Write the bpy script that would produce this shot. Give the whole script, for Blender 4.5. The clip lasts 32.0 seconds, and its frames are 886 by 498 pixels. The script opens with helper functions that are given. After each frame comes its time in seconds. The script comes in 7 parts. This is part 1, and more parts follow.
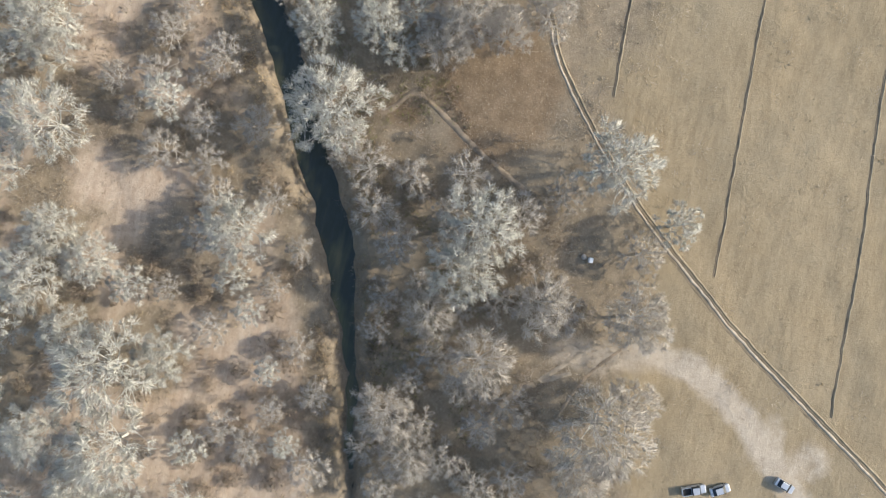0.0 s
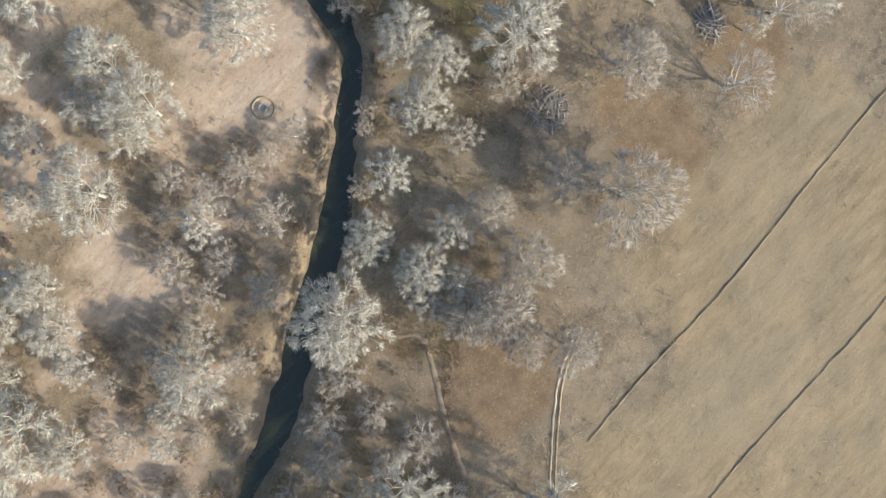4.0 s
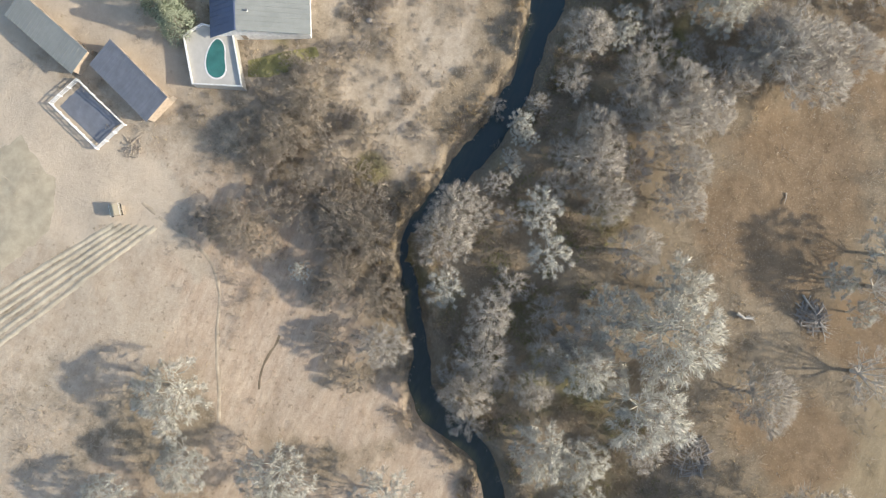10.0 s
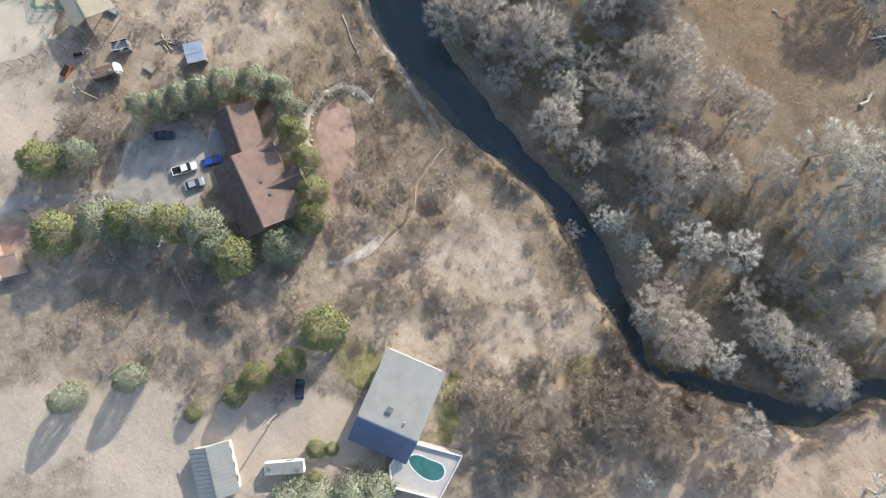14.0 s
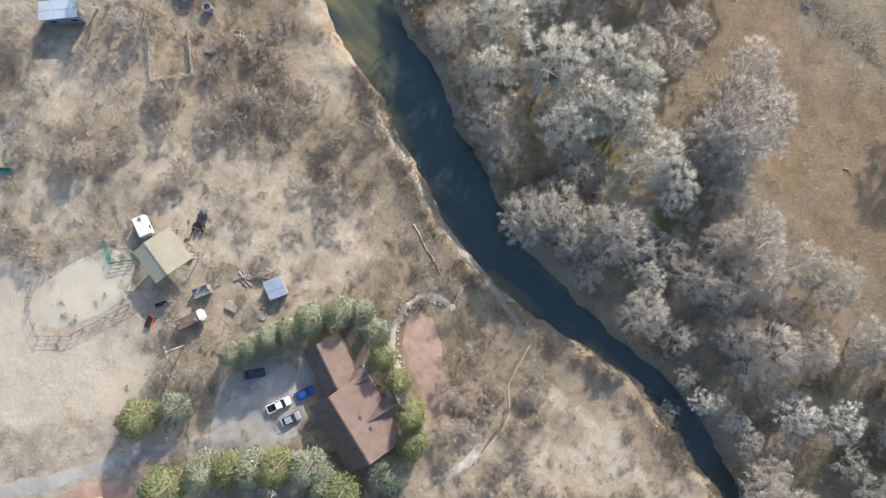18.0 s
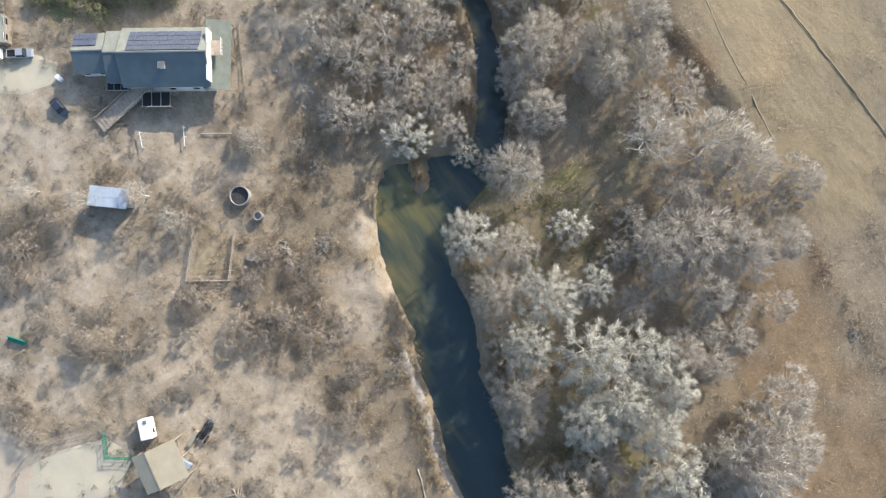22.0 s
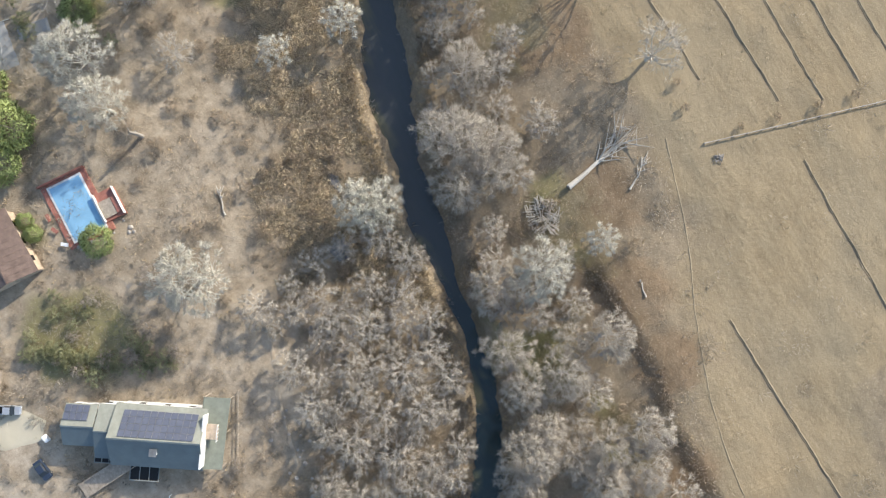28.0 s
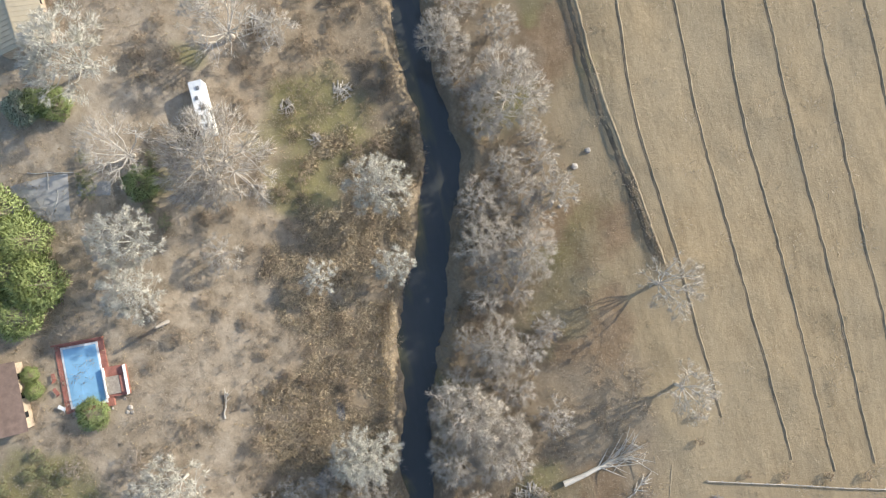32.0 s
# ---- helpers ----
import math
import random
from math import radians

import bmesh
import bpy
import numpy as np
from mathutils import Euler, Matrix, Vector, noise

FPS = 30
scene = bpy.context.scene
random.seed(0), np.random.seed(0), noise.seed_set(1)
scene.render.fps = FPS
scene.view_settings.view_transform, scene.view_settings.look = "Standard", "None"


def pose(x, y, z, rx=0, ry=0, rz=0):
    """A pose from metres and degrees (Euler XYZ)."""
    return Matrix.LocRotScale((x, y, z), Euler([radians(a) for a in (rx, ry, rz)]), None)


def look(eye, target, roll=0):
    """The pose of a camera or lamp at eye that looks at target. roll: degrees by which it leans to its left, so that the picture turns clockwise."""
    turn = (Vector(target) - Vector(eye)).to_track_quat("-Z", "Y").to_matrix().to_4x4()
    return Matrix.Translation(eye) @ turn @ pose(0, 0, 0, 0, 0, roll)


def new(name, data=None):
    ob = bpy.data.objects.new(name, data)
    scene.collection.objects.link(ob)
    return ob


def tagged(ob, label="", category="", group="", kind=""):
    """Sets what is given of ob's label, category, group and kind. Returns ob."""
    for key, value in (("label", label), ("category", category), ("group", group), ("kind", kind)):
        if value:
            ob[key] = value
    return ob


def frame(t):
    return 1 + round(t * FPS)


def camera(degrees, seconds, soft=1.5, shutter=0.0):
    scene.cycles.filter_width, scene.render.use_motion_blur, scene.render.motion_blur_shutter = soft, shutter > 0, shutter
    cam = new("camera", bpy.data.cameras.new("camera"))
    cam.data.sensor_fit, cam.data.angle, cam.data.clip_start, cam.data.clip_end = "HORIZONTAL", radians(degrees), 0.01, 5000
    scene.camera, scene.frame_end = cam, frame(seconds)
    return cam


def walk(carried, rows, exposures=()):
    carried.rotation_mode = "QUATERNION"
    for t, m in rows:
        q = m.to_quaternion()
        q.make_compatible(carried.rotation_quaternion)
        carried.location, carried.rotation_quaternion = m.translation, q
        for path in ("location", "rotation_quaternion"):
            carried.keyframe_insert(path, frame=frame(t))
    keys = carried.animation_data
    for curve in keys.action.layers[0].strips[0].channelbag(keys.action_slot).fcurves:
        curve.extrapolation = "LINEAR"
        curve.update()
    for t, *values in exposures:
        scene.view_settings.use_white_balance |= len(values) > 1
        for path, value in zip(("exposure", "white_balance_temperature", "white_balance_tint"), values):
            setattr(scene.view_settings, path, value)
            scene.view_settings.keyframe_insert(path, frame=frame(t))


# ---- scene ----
cam = camera(72.0, 32.0, soft=1.2)
PATH = [
    (0.0, -3.24, 2.79, 117.84, -0.359, -1.642, 101.436),
    (0.5, -8.62, 2.05, 117.80, -0.224, -1.835, 108.854),
    (1.0, -14.07, 1.06, 117.78, -0.184, -1.905, 117.384),
    (1.5, -19.73, -0.46, 117.80, -0.309, -1.863, 126.276),
    (2.0, -25.42, -2.61, 117.94, -0.426, -1.792, 131.006),
    (2.5, -30.97, -5.40, 118.17, -0.428, -1.734, 131.867),
    (3.0, -36.22, -8.79, 118.37, -0.433, -1.729, 132.038),
    (3.5, -41.04, -12.63, 118.51, -0.345, -1.840, 131.997),
    (5.5, -58.40, -29.86, 118.77, 0.525, -1.880, 132.109),
    (6.0, -62.61, -34.55, 118.84, 0.783, -1.779, 132.215),
    (6.5, -66.71, -39.56, 118.93, 1.008, -1.777, 132.414),
    (7.0, -70.81, -44.88, 118.95, 1.139, -1.775, 132.553),
    (7.5, -75.12, -50.44, 118.98, 1.140, -1.779, 132.582),
    (8.0, -79.81, -56.19, 119.08, 1.003, -1.626, 132.082),
    (8.5, -84.72, -62.12, 119.21, 0.794, -1.462, 130.761),
    (9.0, -89.70, -68.02, 119.38, 0.635, -1.300, 127.311),
    (9.5, -94.70, -73.63, 119.61, 0.614, -1.043, 120.770),
    (10.0, -99.86, -78.92, 119.64, 0.636, -0.891, 112.368),
    (10.5, -105.17, -83.88, 119.76, 0.634, -0.794, 105.480),
    (11.0, -110.71, -88.53, 119.90, 0.664, -0.776, 98.962),
    (11.5, -116.44, -92.67, 120.04, 0.780, -0.733, 91.677),
    (12.0, -122.41, -96.10, 120.14, 0.674, -0.722, 84.203),
    (12.5, -128.74, -98.93, 120.28, 0.677, -0.672, 75.036),
    (13.0, -135.30, -101.13, 120.54, 0.627, -0.673, 64.910),
    (13.5, -141.82, -102.57, 120.78, 0.617, -0.775, 55.106),
    (14.0, -147.99, -103.18, 120.98, 0.703, -0.848, 47.629),
    (14.5, -153.63, -102.71, 121.08, 0.723, -0.727, 44.552),
    (16.5, -174.05, -95.32, 121.07, 0.818, -0.382, 41.360),
    (17.0, -179.13, -92.43, 120.95, 0.763, -0.463, 40.642),
    (17.5, -184.30, -88.97, 120.80, 0.622, -0.518, 40.502),
    (18.0, -189.39, -85.33, 120.62, 0.528, -0.539, 40.965),
    (18.5, -194.18, -81.62, 120.48, 0.551, -0.520, 42.077),
    (19.0, -198.77, -77.94, 120.21, 0.679, -0.468, 44.515),
    (19.5, -203.27, -74.37, 119.91, 0.870, -0.500, 46.787),
    (20.0, -207.81, -70.80, 119.64, 1.042, -0.560, 48.974),
    (20.5, -212.51, -67.08, 119.48, 1.155, -0.621, 51.297),
    (21.0, -217.64, -63.28, 119.36, 1.084, -0.729, 53.436),
    (21.5, -223.04, -59.52, 119.24, 0.971, -0.786, 53.400),
    (22.0, -228.68, -55.91, 119.03, 0.909, -0.875, 52.862),
    (22.5, -234.22, -52.41, 118.83, 0.877, -0.967, 52.409),
    (23.0, -239.50, -48.96, 118.62, 0.925, -1.024, 52.203),
    (23.5, -244.66, -45.54, 118.45, 1.002, -1.124, 52.133),
    (24.0, -249.74, -42.15, 118.30, 1.095, -1.210, 52.040),
    (24.5, -254.86, -38.75, 118.22, 1.158, -1.293, 51.992),
    (25.0, -260.08, -35.45, 118.19, 1.224, -1.456, 51.914),
    (25.5, -265.43, -32.37, 118.07, 1.281, -1.696, 51.981),
    (26.0, -270.76, -29.33, 118.11, 1.348, -1.926, 52.439),
    (26.5, -276.06, -26.18, 118.12, 1.362, -2.102, 52.753),
    (28.5, -297.32, -13.06, 117.89, 0.931, -2.309, 61.766),
    (29.0, -302.84, -10.15, 117.83, 0.844, -2.327, 64.968),
    (29.5, -308.58, -7.57, 117.84, 0.715, -2.345, 68.422),
    (30.0, -314.60, -5.36, 117.82, 0.545, -2.391, 71.840),
    (30.5, -320.84, -3.63, 117.75, 0.426, -2.431, 73.464),
    (31.0, -327.27, -2.24, 117.70, 0.319, -2.491, 74.134),
    (31.5, -333.78, -0.99, 117.72, 0.221, -2.462, 75.000),
    (32.0, -340.35, 0.12, 117.71, 0.172, -2.383, 75.537),
]
walk(cam, [(t, pose(x, y, z, rx, ry, rz)) for t, x, y, z, rx, ry, rz in PATH], exposures=[(0.0, 0.91, 6550, 10), (5.0, 0.91, 6750, 10), (11.0, 0.88, 6750, 10), (13.5, 0.94, 6400, 12), (18.0, 1.02, 6380, 11.5), (24.0, 1.0, 6500, 10), (32.0, 0.95, 6600, 10)])

# ---- light: low winter sun, clear sky ----
SUN_AZ, SUN_EL = 105.0, 25.0            # degrees from +x, and above the ground
world = bpy.data.worlds.new("world")
world.use_nodes = True
scene.world = world
wt = world.node_tree
sky = wt.nodes.new("ShaderNodeTexSky")
sky.sky_type = "NISHITA"
sky.sun_disc = False
sky.sun_elevation = radians(SUN_EL)
sky.sun_rotation = radians(90 - SUN_AZ)
sky.dust_density, sky.ozone_density = 1.2, 1.35
wt.nodes["Background"].inputs["Strength"].default_value = 0.15
wt.links.new(sky.outputs["Color"], wt.nodes["Background"].inputs["Color"])
sun = new("sun", bpy.data.lights.new("sun", "SUN"))
sun.data.energy, sun.data.angle, sun.data.color = 3.0, radians(0.6), (1.0, 0.935, 0.825)
sun_to = Vector((math.cos(radians(SUN_AZ)) * math.cos(radians(SUN_EL)), math.sin(radians(SUN_AZ)) * math.cos(radians(SUN_EL)), math.sin(radians(SUN_EL))))
sun.matrix_world = look(sun_to * 400, (0, 0, 0))

# ---- materials ----
class Nodes:
    """A small builder of node materials."""
    def __init__(self, name, rough=0.9, metal=0.0, spec=0.2):
        self.mat = bpy.data.materials.new(name)
        self.mat.use_nodes = True
        self.t = self.mat.node_tree
        self.b = self.t.nodes["Principled BSDF"]
        self.b.inputs["Roughness"].default_value = rough
        self.b.inputs["Metallic"].default_value = metal
        self.b.inputs["Specular IOR Level"].default_value = spec
        self.co = None

    def node(self, kind, **props):
        n = self.t.nodes.new(kind)
        for k, v in props.items():
            if k == "operation":
                n.operation = v
            elif k == "blend_type":
                n.blend_type = v
            elif k == "data_type":
                n.data_type = v
            elif k == "attribute_name":
                n.attribute_name = v
        return n

    def put(self, socket, v):
        if isinstance(v, (int, float)):
            socket.default_value = v
        elif isinstance(v, tuple):
            socket.default_value = (*v, 1.0) if len(v) == 3 and socket.type == "RGBA" else v
        else:
            self.t.links.new(v, socket)

    def coords(self, local=False):
        if self.co is None:
            if local:
                self.co = self.node("ShaderNodeTexCoord").outputs["Object"]
            else:
                self.co = self.node("ShaderNodeNewGeometry").outputs["Position"]
        return self.co

    def grain(self, scale, detail=4.0, rough=0.6, stretch=None):
        n = self.node("ShaderNodeTexNoise")
        co = self.coords()
        if stretch:
            m = self.node("ShaderNodeMapping")
            self.put(m.inputs["Vector"], co)
            m.inputs["Rotation"].default_value = (0, 0, radians(stretch[3]) if len(stretch) > 3 else 0)
            m.inputs["Scale"].default_value = stretch[:3]
            co = m.outputs["Vector"]
        self.put(n.inputs["Vector"], co)
        n.inputs["Scale"].default_value, n.inputs["Detail"].default_value, n.inputs["Roughness"].default_value = scale, detail, rough
        return n.outputs["Fac"]

    def ramp(self, fac, lo, hi):
        n = self.node("ShaderNodeMapRange")
        self.put(n.inputs["Value"], fac)
        n.inputs["From Min"].default_value, n.inputs["From Max"].default_value = lo, hi
        return n.outputs["Result"]

    def math(self, op, a, b):
        n = self.node("ShaderNodeMath", operation=op)
        self.put(n.inputs[0], a), self.put(n.inputs[1], b)
        return n.outputs[0]

    def mix(self, fac, a, b, how="MIX"):
        n = self.node("ShaderNodeMix", data_type="RGBA", blend_type=how)
        self.put(n.inputs["Factor"], fac)
        self.put(n.inputs[6], a), self.put(n.inputs[7], b)
        return n.outputs[2]

    def split(self, name):
        n = self.node("ShaderNodeAttribute", attribute_name=name)
        s = self.node("ShaderNodeSeparateColor")
        self.put(s.inputs[0], n.outputs["Color"])
        return s.outputs

    def random(self):
        return self.node("ShaderNodeObjectInfo").outputs["Random"]

    def island(self):
        return self.node("ShaderNodeNewGeometry").outputs["Random Per Island"]

    def color(self, c):
        self.put(self.b.inputs["Base Color"], c)
        return self

    def bump(self, h, strength=0.4, distance=0.05):
        n = self.node("ShaderNodeBump")
        n.inputs["Strength"].default_value, n.inputs["Distance"].default_value = strength, distance
        self.put(n.inputs["Height"], h)
        self.put(self.b.inputs["Normal"], n.outputs["Normal"])
        return self


def plain(name, col, rough=0.7, metal=0.0, vary=0.25, scale=1.5, spec=0.3):
    """A painted or raw surface with blotches and grain."""
    m = Nodes(name, rough, metal, spec)
    f = m.ramp(m.grain(scale, 5), 0.3, 0.7)
    g2 = m.ramp(m.grain(scale * 9, 3), 0.3, 0.7)
    dark = tuple(c * (1 - vary) for c in col)
    light = tuple(min(1, c * (1 + vary * 0.7)) for c in col)
    c = m.mix(f, dark, light)
    c = m.mix(m.math("MULTIPLY", g2, 0.35), c, tuple(c2 * (1 - vary * 0.8) for c2 in col))
    return m.color(c).bump(g2, 0.25, 0.02).mat


def bark(name, pale, dark, rough=0.9):
    """Bark and twigs: tree by tree and twig by twig a little different."""
    m = Nodes(name, rough)
    c = m.mix(m.ramp(m.random(), 0, 1), pale, tuple(0.72 * a + 0.28 * b for a, b in zip(pale, dark)))
    c = m.mix(m.math("MULTIPLY", m.island(), 0.45), c, dark)
    return m.color(c).mat


def foliage(name, light, dark):
    m = Nodes(name, 0.75)
    c = m.mix(m.island(), light, dark)
    c = m.mix(m.math("MULTIPLY", m.random(), 0.5), c, tuple(0.6 * a + 0.4 * b for a, b in zip(dark, light)))
    return m.color(c).mat


def ground_material():
    m = Nodes("ground_soil_and_dry_grass", 0.95, spec=0.1)
    za, zb = m.split("zone_a"), m.split("zone_b")
    big, mid, fine = m.grain(0.035, 4), m.grain(0.3, 9, 0.74), m.grain(1.5, 8, 0.8)
    streak = m.grain(0.5, 8, 0.72, (0.35, 1.3, 1, 12))
    clod = m.grain(0.9, 4, 0.6)
    b, d, f = m.ramp(big, 0.3, 0.7), m.ramp(mid, 0.32, 0.68), m.ramp(fine, 0.3, 0.7)
    s = m.ramp(streak, 0.35, 0.68)
    col = m.mix(d, (0.15, 0.118, 0.08), (0.355, 0.285, 0.195))          # leaf litter and thatch
    col = m.mix(m.math("MULTIPLY", b, 0.45), col, (0.36, 0.285, 0.195))
    field = m.mix(s, (0.248, 0.186, 0.108), (0.385, 0.296, 0.178))          # grazed winter grass
    field = m.mix(m.math("MULTIPLY", b, 0.65), field, (0.33, 0.27, 0.178))
    red = m.mix(d, (0.185, 0.127, 0.075), (0.31, 0.222, 0.138))             # brown pasture
    sand = m.mix(d, (0.38, 0.312, 0.23), (0.535, 0.45, 0.345))             # trampled pale dirt
    pink = m.mix(s, (0.43, 0.322, 0.23), (0.58, 0.468, 0.35))            # mown clearing
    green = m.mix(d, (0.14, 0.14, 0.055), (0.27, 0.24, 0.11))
    # dark litter, and the tree shade painted into the ground colour
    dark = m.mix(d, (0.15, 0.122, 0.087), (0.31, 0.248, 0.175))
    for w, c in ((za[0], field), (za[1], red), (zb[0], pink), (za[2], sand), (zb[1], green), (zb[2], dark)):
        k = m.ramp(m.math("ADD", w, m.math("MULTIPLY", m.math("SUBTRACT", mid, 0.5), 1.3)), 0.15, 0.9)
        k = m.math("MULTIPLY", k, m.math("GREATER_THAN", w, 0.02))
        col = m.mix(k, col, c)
    yard = m.ramp(za[2], 0.9, 1.5)                                    # smooth pale yard dirt
    col = m.mix(yard, col, m.mix(d, (0.455, 0.372, 0.278), (0.535, 0.45, 0.345)))
    calm = m.math("SUBTRACT", 1.0, m.math("MULTIPLY", m.math("MAXIMUM", za[0], yard), 0.6))    # short grass and swept dirt show less litter
    col = m.mix(m.math("MULTIPLY", m.math("MULTIPLY", f, calm), 0.5), col, m.mix(0.55, col, (0.10, 0.078, 0.05)))
    lit = m.ramp(m.grain(2.6, 4, 0.7), 0.56, 0.72)                  # bleached stalks
    col = m.mix(m.math("MULTIPLY", m.math("MULTIPLY", lit, calm), 0.6), col, (0.52, 0.44, 0.32))
    spot = m.ramp(clod, 0.61, 0.69)
    col = m.mix(m.math("MULTIPLY", m.math("MULTIPLY", spot, calm), 0.45), col, (0.12, 0.09, 0.06))
    h = m.math("ADD", m.math("MULTIPLY", fine, 0.5), mid)
    return m.color(col).bump(h, 0.75, 0.33).mat


def water_material():
    m = Nodes("creek_water", 0.1, spec=0.5)
    depth = m.split("depth")
    s = m.ramp(m.grain(0.16, 5, 0.6, (0.25, 1.3, 1, 50)), 0.36, 0.66)
    fine = m.ramp(m.grain(0.9, 4, 0.7, (0.3, 1.0, 1, 50)), 0.4, 0.7)
    deep = m.mix(m.math("MULTIPLY", fine, 0.5), m.mix(depth[2], m.mix(depth[1], (0.03, 0.05, 0.05), (0.038, 0.044, 0.027)), (0.06, 0.063, 0.06)), (0.05, 0.058, 0.05))
    weed = m.mix(s, (0.075, 0.085, 0.04), (0.17, 0.145, 0.062))          # silt and weed on the bed
    k = m.ramp(m.math("ADD", depth[0], m.math("MULTIPLY", m.math("SUBTRACT", s, 0.5), 0.55)), 0.15, 0.95)
    return m.color(m.mix(k, deep, weed)).bump(m.grain(1.5, 3), 0.12, 0.05).mat


